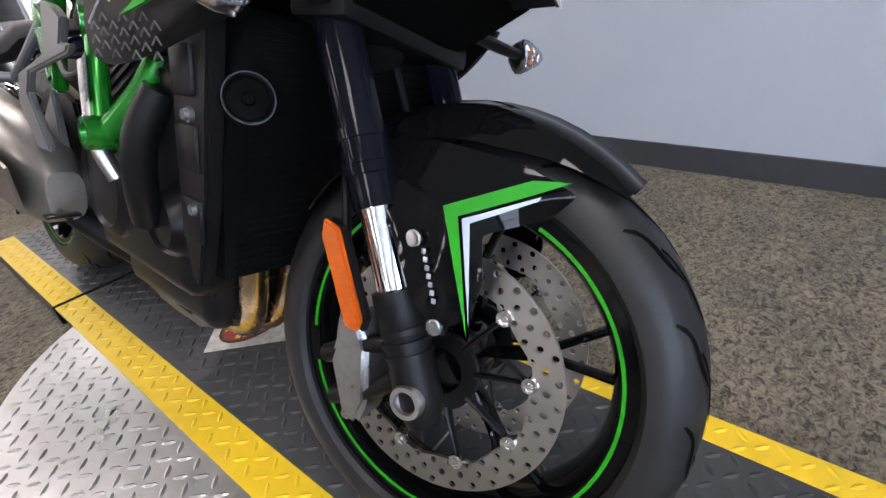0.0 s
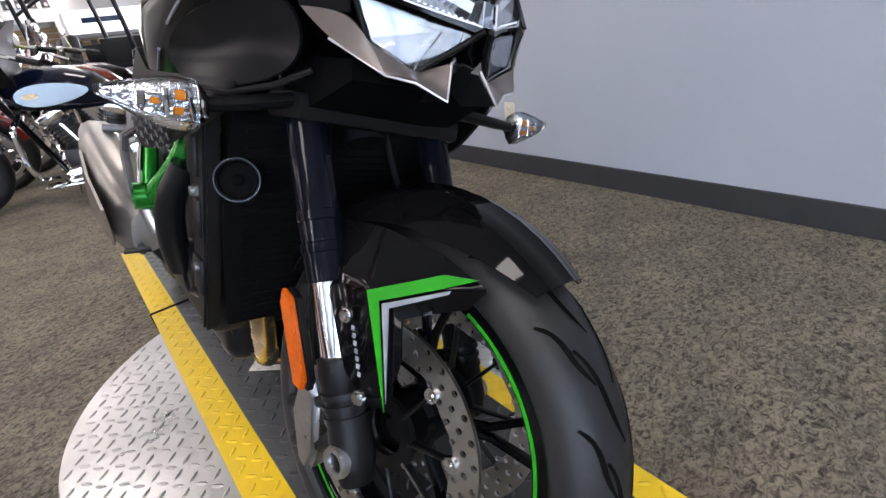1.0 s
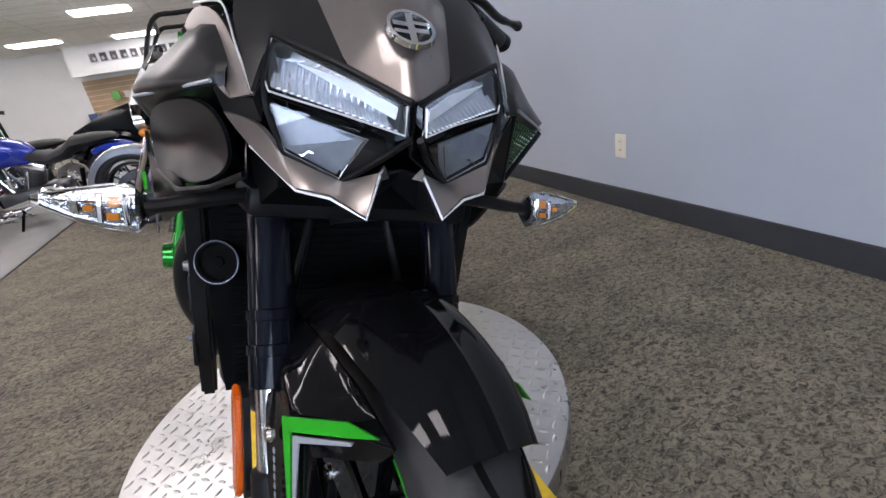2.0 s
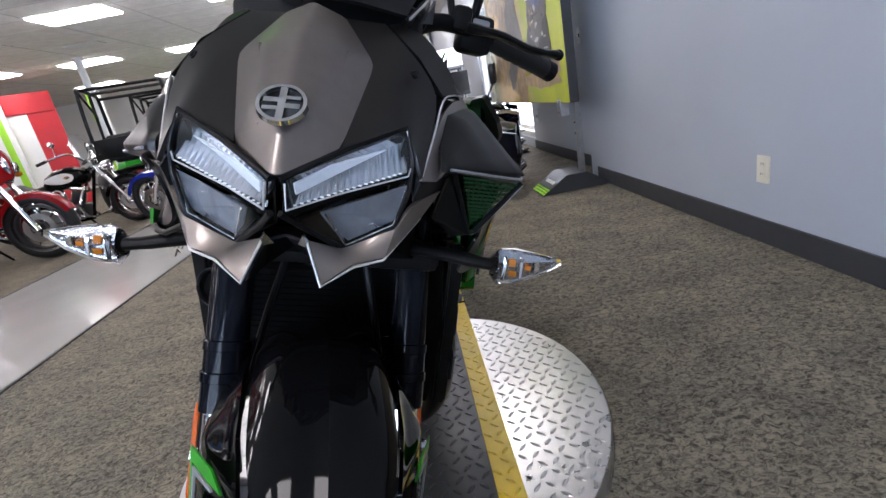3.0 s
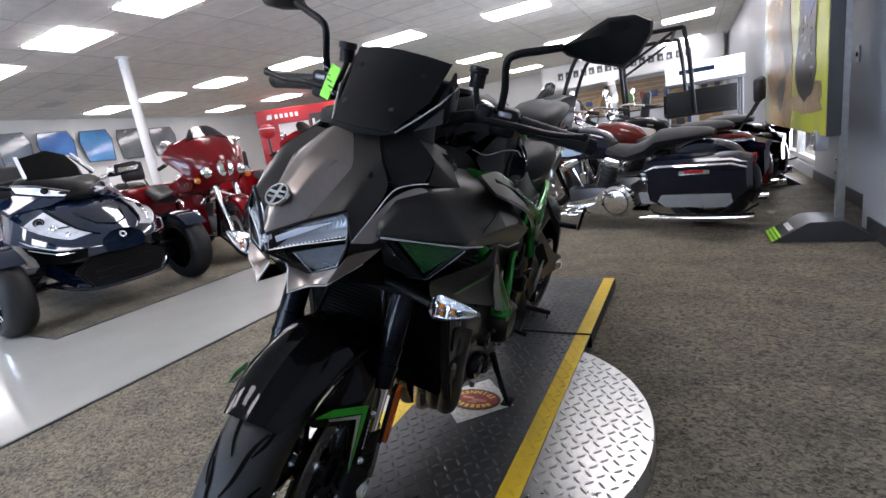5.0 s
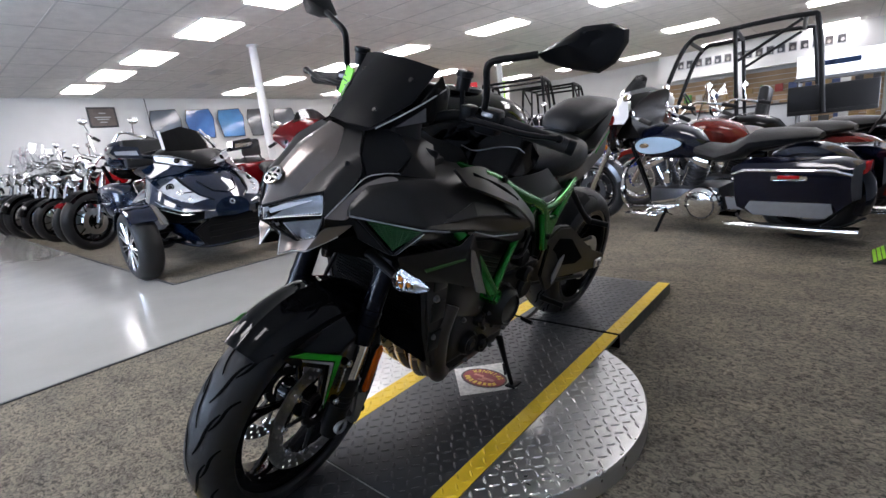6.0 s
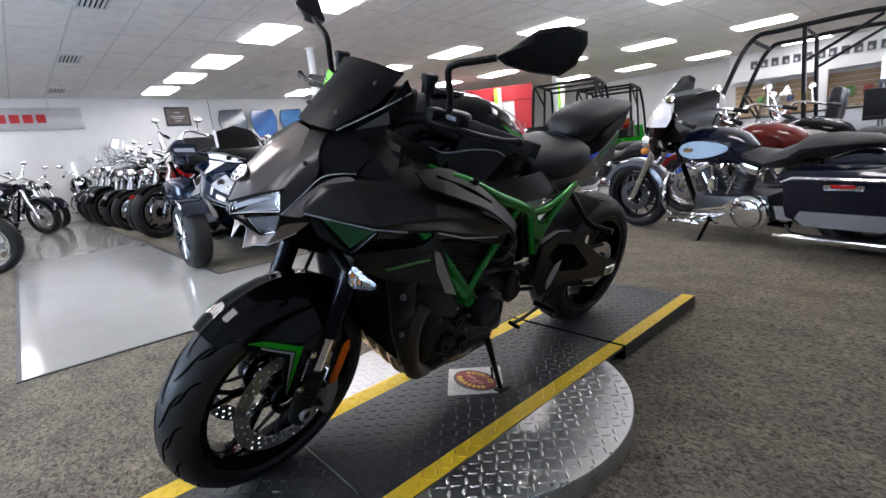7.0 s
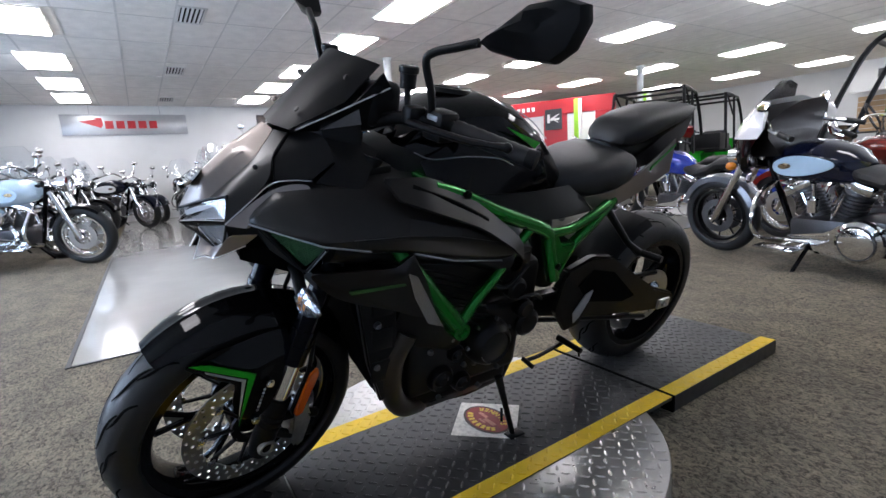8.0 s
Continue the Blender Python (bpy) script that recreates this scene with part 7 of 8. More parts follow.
            if base in ("front_wheel", "front_fender") or up == "front_wheel":
                ob.data.transform(Matrix.Translation((0, reach, 0)))
            elif base == "fork_leg":
                for v in ob.data.vertices:
                    v.co.y += reach * max(0, (0.82 - v.co.z) / 0.52)
            elif base not in ("rear_wheel", "rear_fender", "side_stand") and up != "rear_wheel":
                ob.data.transform(Matrix.Translation((0, 0, -low)))
    return g


def body_box(cx, cy, cz, sx, sy, sz, bevel):
    return box(cx, cy, cz, sx, sy, sz, bevel, 3)


def scaled(x, y, heading, k=1.0, lean=0.0):
    """On the floor at x, y; heading in degrees from +y to the left."""
    return Matrix.Translation((x, y, 0)) @ Matrix.Rotation(radians(heading), 4, "Z") @ Matrix.Rotation(radians(-lean), 4, "Y") @ Matrix.Diagonal((k, k, k, 1))


# tourers beside each other at the end of the carpet, noses to the aisle
K = 1.0
tourer = cruiser("navy and pale blue touring motorcycle with white fairing and hard bags", M_NAVY, M_PALE, fairing=True, bags=True, fairing_paint=M_WHITEP, group="touring motorcycles", spokes=9, rim=M_FRAMEBLK, steer_deg=8, low=0.085, reach=0.16)
tourer.matrix_world = scaled(-0.08, -3.77, -107.5, K, 6)
t2 = cruiser("dark red-brown cruiser with black seat beside the navy tourer", M_ORANGEP, M_ORANGEP, group="touring motorcycles", low=0.085, reach=0.16)
t2.matrix_world = scaled(-0.24, -4.55, -106, K, 6)
t3 = cruiser("black cruiser with chrome trim and clear windshield", M_GLOSS, M_WHITEP, bags=True, group="touring motorcycles", shield=True, backrest=True, low=0.085, reach=0.16)
t3.matrix_world = scaled(-0.45, -5.26, -105, K, 6)
t5 = cruiser("deep blue cruiser with chrome engine and high bars", M_BLUEP, M_BLUEP, group="touring motorcycles", low=0.085, reach=0.16, ape=0.12)
t5.matrix_world = scaled(1.95, -5.40, -100, K, 6)
t4 = copy_thing(t2, scaled(2.75, -6.7, -100, K, 6))

# red trikes on the far side of the aisle
trike_a = cruiser("dark red trike with three round headlamps and chrome fork", M_MAROON, M_MAROON, fairing=True, group="red trikes", trike=True, rim=M_ENGGREY, spokes=9, steer_deg=-14, backrest=True)
trike_a.matrix_world = scaled(4.52, -2.95, 90, 1.08)
trike_b = cruiser("bright red trike with smoked windshield and black seat", M_RED, M_RED, fairing=True, group="red trikes", trike=True, rim=M_ENGGREY, spokes=9, steer_deg=10, backrest=True)
trike_b.matrix_world = scaled(4.52, -4.6, 90, 1.08)

copy_thing(t3, scaled(4.55, -6.25, 88, K, 6))

# cruisers in rows along the cross aisle
row_c = cruiser("black cruiser with chrome engine, black wheels and clear windshield", M_GLOSS, M_GREYP, rim=M_GLOSS, group="cruisers along the cross aisle", shield=True, steer_deg=20)
row_c.matrix_world = scaled(9.6, -1.95, 0, 1.12, 6)
for x, h in ((10.45, 4), (11.3, 1), (12.15, -3)):
    copy_thing(row_c, scaled(x, -1.95, h, 1.12, 6))
row_r = cruiser("red cruiser with black wheels and chrome bars", M_RED, M_RED, rim=M_GLOSS, slim=True, group="cruisers along the cross aisle", steer_deg=20, ape=0.08)
row_r.matrix_world = scaled(7.75, -2.0, 2, 1.08, 6)
row_k = cruiser("black cruiser with high bars and black wheels", M_GLOSS, M_GLOSS, group="cruisers along the cross aisle", rim=M_GLOSS, steer_deg=24, ape=0.12, slim=True)
row_k.matrix_world = scaled(8.72, -1.98, -2, 1.12, 6)
copy_thing(row_k, scaled(6.9, -2.1, 3, 1.12, 6))

silver = cruiser("black and chrome cruiser with pale blue tank and bright cast wheel", M_GLOSS, M_PALE, tank_paint=M_PALE, slim=True, group="cruisers by the front", rim=M_CHROME, spokes=12, steer_deg=6)
silver.matrix_world = scaled(6.25, 1.46, 148, 1.10, -6)
bk = cruiser("black cruiser with whitewall-bright wheels and clear windshield", M_GLOSS, M_GREYP, group="cruisers by the front", shield=True, steer_deg=-20)
bk.matrix_world = scaled(8.6, 1.75, 165, 1.05, -6)
for x, y, h in ((10.2, 1.65, 170), (11.6, 1.6, 176), (6.9, 2.7, 150), (8.2, 3.2, 160)):
    copy_thing(bk, scaled(x, y, h, 1.05, -6))
white_c = cruiser("navy cruiser with white fender and spoked wheels", M_NAVY, M_WHITEP, group="cruisers by the front", spokes=16, steer_deg=-20)
white_c.matrix_world = scaled(12.6, 0.35, 140, 1.05, -6)
copy_thing(bk, scaled(12.9, -0.9, 90, 1.05, -6))
for x, y, h in ((7.35, 1.85, 152), (9.45, 2.5, 160), (10.9, 2.5, 165), (12.4, 1.7, 172), (6.35, 3.0, 146), (7.5, 3.7, 150), (9.2, 3.6, 158)):
    copy_thing(bk, scaled(x, y, h, 1.05, -6))
for x, y, h in ((11.2, 0.75, 150), (12.6, -2.9, 20)):
    copy_thing(white_c, scaled(x, y, h, 1.05, -6))
for x, y, h in ((9.1, -4.0, 6), (9.95, -4.05, 2), (10.8, -4.0, -3), (11.65, -4.1, 4)):
    copy_thing(row_c, scaled(x, y, h, 1.12, 6))


# ---- three-wheeled roadster
# half sections of the front body from beak to dash: y and (x, z) from the crest down to the keel
NOSE = [(1.16, ((0, 0.605), (0.075, 0.595), (0.135, 0.555), (0.155, 0.505), (0.135, 0.455), (0, 0.44))),
        (1.04, ((0, 0.690), (0.135, 0.675), (0.310, 0.590), (0.370, 0.520), (0.330, 0.430), (0, 0.40))),
        (0.88, ((0, 0.780), (0.165, 0.765), (0.400, 0.675), (0.465, 0.570), (0.410, 0.430), (0, 0.36))),
        (0.68, ((0, 0.880), (0.190, 0.865), (0.430, 0.760), (0.490, 0.610), (0.420, 0.420), (0, 0.34))),
        (0.46, ((0, 0.965), (0.220, 0.950), (0.410, 0.830), (0.460, 0.630), (0.390, 0.400), (0, 0.34))),
        (0.28, ((0, 0.990), (0.220, 0.970), (0.370, 0.840), (0.410, 0.620), (0.350, 0.420), (0, 0.40)))]


def nose_point(s, y, u, off=0.0):
    """A point on the front body at y, u counting the corners of the half section from the crest."""
    for (ya, a), (yb, b) in zip(NOSE, NOSE[1:]):
        if y >= yb:
            break
    f = (ya - y) / (ya - yb)
    i = min(4, int(u))
    row = [((1 - f) * p[0] + f * q[0], (1 - f) * p[1] + f * q[1]) for p, q in zip(a, b)]
    g = u - i
    x, z = row[i][0] * (1 - g) + row[i + 1][0] * g, row[i][1] * (1 - g) + row[i + 1][1] * g
    n = Vector((x, 0.25, z - 0.5)).normalized()
    return (s * (x + n.x * off), y + n.y * off, z + n.z * off)


def nose_patch(s, top, low, off, thick, n=8):
    """A panel that follows the front body between two lines of (y, u)."""
    rows = []
    for i in range(n + 1):
        t = i / n
        ya, ua = top[0][0] + (top[1][0] - top[0][0]) * t, top[0][1] + (top[1][1] - top[0][1]) * t
        yb, ub = low[0][0] + (low[1][0] - low[0][0]) * t, low[0][1] + (low[1][1] - low[0][1]) * t
        rows.append([nose_point(s, ya + (yb - ya) * k / 3, ua + (ub - ua) * k / 3, off) for k in range(4)])
    bm = loft(rows, close=False)
    bmesh.ops.recalc_face_normals(bm, faces=bm.faces)
    bmesh.ops.solidify(bm, geom=bm.faces[:], thickness=thick)
    return bm


def roadster():
    g = thing("three_wheel_roadster", "dark blue three-wheeled roadster with luggage case, beside the aisle", "roadster")
    for s in (1, -1):
        m = Matrix.Translation((s * 0.66, 0.80, 0.30))
        rim = part("front_wheel", moved(lathe([(s * 0.075, 0.200), (s * 0.090, 0.212), (s * 0.090, 0.222), (-s * 0.08, 0.222), (-s * 0.08, 0.19), (s * 0.02, 0.185), (s * 0.075, 0.200)], 44), m), M_CHROME, g, "chrome multi-spoke front wheel")
        part("hub", moved(lathe([(s * 0.02, 0), (s * 0.085, 0.0), (s * 0.085, 0.030), (s * 0.070, 0.045), (s * 0.02, 0.05)], 20), m), M_CHROME, rim, "chrome hub")
        part("wheel_well", moved(lathe([(s * 0.015, 0.0), (s * 0.015, 0.19)], 24), m), M_HOLE, rim, "dark wheel inside")
        for k in range(18):
            a = 2 * math.pi * (k + (0.18 if k % 2 else -0.18)) / 18
            part("spoke", moved(tube([(s * 0.075, 0.035 * math.cos(a), 0.035 * math.sin(a)), (s * 0.082, 0.205 * math.cos(a), 0.205 * math.sin(a))], [0.012, 0.009], 6, flat=0.6), m), M_CHROME, rim)
        part("tyre", moved(tyre_bm(0.30, 0.19, 44), m), M_RUBBER, rim, "black rubber tyre")
        part("front_fender", moved(fender_bm((0, 0, 0), 0.325, 0.100, 38, 158, 16, 0.004), m), M_SLATE, g, "dark blue front fender")
        part("fender_lamp", moved(ball((0, 0, 0), 0.012, 0.045, 0.014, 12, 8), Matrix.Translation((s * 0.752, 0.96, 0.575)) @ pose(0, 0, 0, -35)), M_REFL, g, "clear fender lamp")
        part("suspension_arm", merge(tube([(s * 0.20, 0.72, 0.26), (s * 0.56, 0.78, 0.27)], 0.022, 8), tube([(s * 0.22, 0.86, 0.38), (s * 0.56, 0.82, 0.38)], 0.018, 8), tube([(s * 0.24, 0.78, 0.55), (s * 0.50, 0.80, 0.32)], 0.03, 10)), M_SATIN, g, "black suspension arm")
        # swept main lamp on the corner of the body: dark recess, bright bucket, two projectors, clear cover
        lm = part("headlamp", nose_patch(s, ((0.74, 1.35), (1.10, 1.45)), ((0.76, 2.05), (1.06, 1.98)), 0.004, 0.006), M_BUCKET, g, "clear swept headlamp", angle=50)
        part("lamp_trim", nose_patch(s, ((0.72, 1.26), (1.13, 1.40)), ((0.73, 1.36), (1.11, 1.46)), 0.011, 0.012), M_GLOSS, lm, "black lamp brow")
        part("lamp_line", tube([nose_point(s, 0.755 + 0.31 * t, 2.06 - 0.07 * t, 0.010) for t in (0, 0.25, 0.5, 0.75, 1)], 0.005, 6), M_CHROME, lm, "chrome lamp line")
        for y, u, r in ((0.82, 1.72, 0.034), (0.93, 1.72, 0.028), (1.02, 1.72, 0.018)):
            c = Vector(nose_point(s, y, u, 0.010))
            part("projector", merge(moved(lathe([(0, r), (0.006, r), (0.008, r * 0.8), (0.0, r * 0.7), (0, r)], 20, "y"), Matrix.Translation(c) @ pose(0, 0, 0, 30, 0, -s * 35)), moved(ball((0, 0, 0), r * 0.62, 0.006, r * 0.62, 14, 8), Matrix.Translation(c) @ pose(0, 0, 0, 30, 0, -s * 35))), M_GLOSS if r > 0.03 else M_REFL, lm, "round projector")
        # silver line and dark lower intake with its fin
        part("intake", nose_patch(s, ((0.80, 3.05), (1.12, 3.05)), ((0.84, 3.95), (1.10, 3.95)), 0.004, 0.008), M_HOLE, g, "dark lower intake")
        part("nose_line", tube([nose_point(s, 0.78 + 0.33 * t, 2.75 + 0.2 * t, 0.012) for t in (0, 0.3, 0.6, 0.8, 1)], 0.006, 6), M_CHROME, g, "chrome line under the headlamp")
        part("nose_line", tube([nose_point(s, 0.86 + 0.22 * t, 3.1 + 0.15 * t, 0.012) for t in (0, 0.3, 0.6, 0.8, 1)], 0.004, 6), M_CHROME, g, "chrome line under the headlamp")
        part("fin", shell(([(s * 0.44, 0.84, 0.47), (s * 0.40, 0.92, 0.45), (s * 0.26, 1.02, 0.26), (s * 0.20, 1.06, 0.22), (s * 0.30, 0.96, 0.22), (s * 0.42, 0.84, 0.36)], [(0, 1, 2, 5), (2, 3, 4, 5)]), 0.012), M_SLATE, g, "dark blue bumper fin")
        # upper lamp on the dash cowl
        up = part("upper_lamp", shell((pts_of(s, (0.075, 0.735, 0.915), (0.235, 0.640, 0.985), (0.330, 0.525, 1.010), (0.325, 0.545, 0.965), (0.215, 0.665, 0.920), (0.110, 0.735, 0.895)), [(0, 1, 4, 5), (1, 2, 3, 4)]), 0.012), M_BUCKET, g, "clear upper lamp", angle=40)
        part("projector", moved(ball((0, 0, 0), 0.026, 0.010, 0.024, 14, 8), Matrix.Translation((s * 0.20, 0.678, 0.950)) @ pose(0, 0, 0, 20, 0, -s * 35)), M_GLOSS, up, "dark round projector")
        part("lamp_line", tube(pts_of(s, (0.070, 0.745, 0.925), (0.235, 0.650, 0.995), (0.335, 0.530, 1.022)), 0.005, 6), M_CHROME, up, "chrome lamp line")
        part("cowl_blade", shell((pts_of(s, (0.10, 0.74, 0.88), (0.22, 0.67, 0.91), (0.34, 0.53, 0.95), (0.42, 0.42, 0.90), (0.40, 0.55, 0.82), (0.22, 0.74, 0.84)), [(0, 1, 4, 5), (1, 2, 3, 4)]), 0.01, 0.01), M_SLATE, g, "dark blue cowl blade", angle=30)
        part("mirror", merge(tube([(s * 0.30, 0.44, 1.00), (s * 0.44, 0.42, 1.04)], 0.016, 8), loft([[(s * x, 0.42 + d, z) for x, z in ((0.40, 1.00), (0.60, 1.02), (0.64, 1.07), (0.60, 1.12), (0.42, 1.10))] for d in (-0.05, 0.04, 0.07)])), M_SLATE, g, "dark blue mirror with lamp strip")
        part("mirror_lamp", loft([[(s * x, 0.495 + d, z) for x, z in ((0.43, 1.03), (0.60, 1.045), (0.61, 1.075), (0.44, 1.07))] for d in (-0.01, 0.004)]), M_REFL, g, "clear mirror lamp strip")
        part("side_body", moved(body([(0.64, 0.07, 0.34, 0.72), (0.55, 0.10, 0.30, 0.80), (0.25, 0.15, 0.24, 0.78), (-0.20, 0.13, 0.28, 0.68), (-0.55, 0.13, 0.36, 0.72), (-0.64, 0.09, 0.42, 0.66)], 18, 2.8), Matrix.Translation((s * 0.27, 0, 0))), M_SLATE, g, "dark blue side body panel", angle=60)
        part("side_line", tube(smooth_path([(s * 0.425, 0.44, 0.66), (s * 0.425, 0.10, 0.62), (s * 0.40, -0.25, 0.58)]), 0.008, 6), M_CHROME, g, "bright side line")
        part("side_case", moved(body([(-0.52, 0.08, 0.47, 0.75), (-0.60, 0.13, 0.42, 0.80), (-0.90, 0.14, 0.41, 0.81), (-1.16, 0.13, 0.43, 0.79), (-1.27, 0.07, 0.49, 0.72)], 18, 3.4), Matrix.Translation((s * 0.33, 0, 0))), M_SLATE, g, "dark blue side case", angle=60)
        part("case_trim", box(s * 0.472, -0.90, 0.60, 0.01, 0.50, 0.018, 0.004), M_CHROME, g, "chrome case trim")
        part("step", box(s * 0.36, 0.12, 0.27, 0.14, 0.34, 0.03, 0.01), M_SATIN, g, "black footboard")
        part("handlebar", tube(smooth_path([(0, 0.34, 1.02), (s * 0.2, 0.28, 1.06), (s * 0.38, 0.10, 1.02)]), 0.015, 8), M_SATIN, g, "black handlebar")
        part("screen_strip", shell((pts_of(s, (0.225, 0.545, 1.06), (0.245, 0.530, 1.06), (0.195, 0.340, 1.235), (0.175, 0.355, 1.235)), [(0, 1, 2, 3)]), 0.006), M_WHITEP, g, "bright screen edge strip")
    full = [[(x, y, z) for x, z in half] + [(-x, y, z) for x, z in half[-2:0:-1]] for y, half in NOSE]
    part("nose", loft(full), M_SLATE, g, "dark blue front trunk", angle=28)
    part("trunk_seam", tube([(-0.16, 0.90, 0.765), (-0.10, 1.06, 0.672), (0.0, 1.11, 0.646), (0.10, 1.06, 0.672), (0.16, 0.90, 0.765)], 0.004, 6), M_GLOSS, g, "dark trunk seam")
    part("grille", merge(plate([(-0.24, 0.20), (0.24, 0.20), (0.33, 0.36), (0.13, 0.47), (-0.13, 0.47), (-0.33, 0.36)], 0.05, "y", 1.06, 0.012), *[box(0, 1.09, z, 0.42, 0.012, 0.014) for z in (0.27, 0.32, 0.37)]), M_SATIN, g, "black lower grille")
    part("lip", tube(smooth_path([(-0.46, 0.86, 0.30), (-0.28, 1.05, 0.215), (0, 1.10, 0.20), (0.28, 1.05, 0.215), (0.46, 0.86, 0.30)]), 0.014, 8), M_SLATE, g, "dark front lip")
    part("nose_badge", moved(lathe([(-0.004, 0.024), (0.004, 0.024), (0.004, 0.014), (-0.004, 0.014), (-0.004, 0.024)], 20, "y"), Matrix.Translation((0, 1.165, 0.560)) @ pose(0, 0, 0, 20)), M_CHROME, g, "round chrome badge")
    part("dash_cowl", body([(0.76, 0.06, 0.86, 0.92), (0.66, 0.20, 0.84, 0.99), (0.50, 0.29, 0.84, 1.07), (0.34, 0.28, 0.86, 1.10), (0.24, 0.22, 0.90, 1.08)], 20, 2.6), M_SATIN, g, "black dash cowl", angle=60)
    part("windshield", shell(([(-0.23, 0.53, 1.05), (0.0, 0.60, 1.04), (0.23, 0.53, 1.05), (0.18, 0.34, 1.22), (0.0, 0.38, 1.27), (-0.18, 0.34, 1.22)], [(0, 1, 4, 5), (1, 2, 3, 4)]), 0.005), M_GLOSS, g, "dark smoked windshield")
    part("seat", loft([[(hw * math.cos(a), y, z + h * math.sin(a)) for a in (2 * math.pi * k / 14 for k in range(14))] for y, hw, z, h in ((0.10, 0.12, 0.76, 0.05), (-0.10, 0.20, 0.74, 0.07), (-0.34, 0.20, 0.80, 0.08), (-0.52, 0.18, 0.88, 0.08), (-0.72, 0.17, 0.90, 0.06))]), M_SEAT, g, "black touring seat")
    part("top_case", body([(-0.80, 0.25, 0.96, 1.21), (-0.87, 0.29, 0.94, 1.26), (-1.02, 0.30, 0.94, 1.27), (-1.17, 0.29, 0.94, 1.25), (-1.26, 0.21, 0.98, 1.19)], 20, 4), M_SLATE, g, "dark blue top case")
    part("backrest", body_box(0, -0.77, 1.10, 0.44, 0.08, 0.30, 0.035), M_SEAT, g, "black padded backrest")
    part("centre_body", box(0, -0.2, 0.46, 0.36, 1.2, 0.44, 0.06), M_SATIN, g, "dark centre body")
    wheel_on(g, "rear_wheel", (0, -0.85, 0.30), 0.30, 0.22, M_CHROME, 9, None, "chrome rear wheel")
    part("aerial", tube([(-0.26, -1.15, 0.85), (-0.27, -1.25, 1.75)], 0.004, 6), M_SATIN, g, "thin black aerial")
    return g


road = roadster()
road.matrix_world = scaled(4.48, -1.50, 89, 1.06)


# ---- side-by-side vehicles with roll cages
def side_by_side(label, paint, group):
    g = thing("utility_vehicle", label, "utility vehicle", group=group)
    for s in (1, -1):
        for y in (1.05, -1.0):
            m = Matrix.Translation((s * 0.62, y, 0.36))
            rim = rim_on(g, "wheel", m, 0.18, 0.20, 6, 0.03, M_SATIN, "black wheel")
            part("tyre", moved(tyre_bm(0.36, 0.26, 32), m), M_RUBBER, rim, "knobbly black tyre")
        part("cage_side", tube(smooth_path([(s * 0.62, 0.62, 0.85), (s * 0.60, 0.42, 1.45), (s * 0.56, 0.20, 1.88), (s * 0.56, -0.10, 1.93), (s * 0.56, -0.95, 1.94), (s * 0.58, -1.10, 1.80), (s * 0.62, -1.18, 0.85)], 5), 0.028, 10), M_SATIN, g, "black roll cage side tube")
        part("cage_post", tube([(s * 0.62, -0.35, 0.80), (s * 0.57, -0.30, 1.92)], 0.024, 8), M_SATIN, g, "black roll cage post")
        part("cage_brace", tube([(s * 0.57, -0.32, 1.55), (s * 0.58, -0.95, 1.90)], 0.018, 8), M_SATIN, g, "black roll cage brace")
        part("seat", merge(box(s * 0.30, -0.35, 0.86, 0.46, 0.46, 0.14, 0.05), moved(box(0, 0, 0, 0.46, 0.12, 0.40, 0.05), Matrix.Translation((s * 0.30, -0.60, 1.04)) @ pose(0, 0, 0, 8))), M_SEAT, g, "black bucket seat")
        part("fender", moved(fender_bm((0, 0, 0), 0.43, 0.17, 20, 160, 10), Matrix.Translation((s * 0.62, 1.05, 0.36))), paint, g, "front fender")
    for y, z in ((0.20, 1.88), (-0.30, 1.93), (-0.98, 1.93)):
        part("cage_cross", tube([(-0.56, y, z), (0.56, y, z)], 0.024, 8), M_SATIN, g, "black roll cage cross tube")
    part("hood", loft([[(x, y, z) for x, z in ((-hw, 0.55), (hw, 0.55), (hw * 0.9, zt), (-hw * 0.9, zt))] for y, hw, zt in ((1.45, 0.40, 0.82), (1.0, 0.50, 1.0), (0.58, 0.62, 1.08))]), paint, g, "painted front hood", angle=20)
    part("tub", merge(box(0, -0.15, 0.52, 1.10, 1.50, 0.34, 0.04)), M_SATIN, g, "dark cab tub")
    part("cargo_bed", merge(box(0, -1.25, 0.86, 1.24, 0.80, 0.05, 0.01), box(0.60, -1.25, 1.02, 0.04, 0.80, 0.28, 0.01), box(-0.60, -1.25, 1.02, 0.04, 0.80, 0.28, 0.01), box(0, -1.63, 1.02, 1.20, 0.04, 0.28, 0.01)), M_SATIN, g, "black cargo bed")
    wheel = part("steering_wheel", moved(lathe([(-0.012, 0.17), (0, 0.185), (0.012, 0.17), (0, 0.155), (-0.012, 0.17)], 28, "y"), Matrix.Translation((-0.30, 0.22, 1.12)) @ pose(0, 0, 0, -25)), M_SATIN, g, "black steering wheel")
    return g


sbs = side_by_side("black utility vehicle with open roll cage and black seats", M_GLOSS, "utility vehicles")
sbs.matrix_world = scaled(0.36, -6.66, -86, 0.95)
sbs_b = side_by_side("green and black utility vehicle with roll cage", M_LIME, "utility vehicles")
sbs_b.matrix_world = scaled(4.3, -8.6, 200, 1.0)
copy_thing(sbs_b, scaled(4.6, -10.8, 195, 1.0))

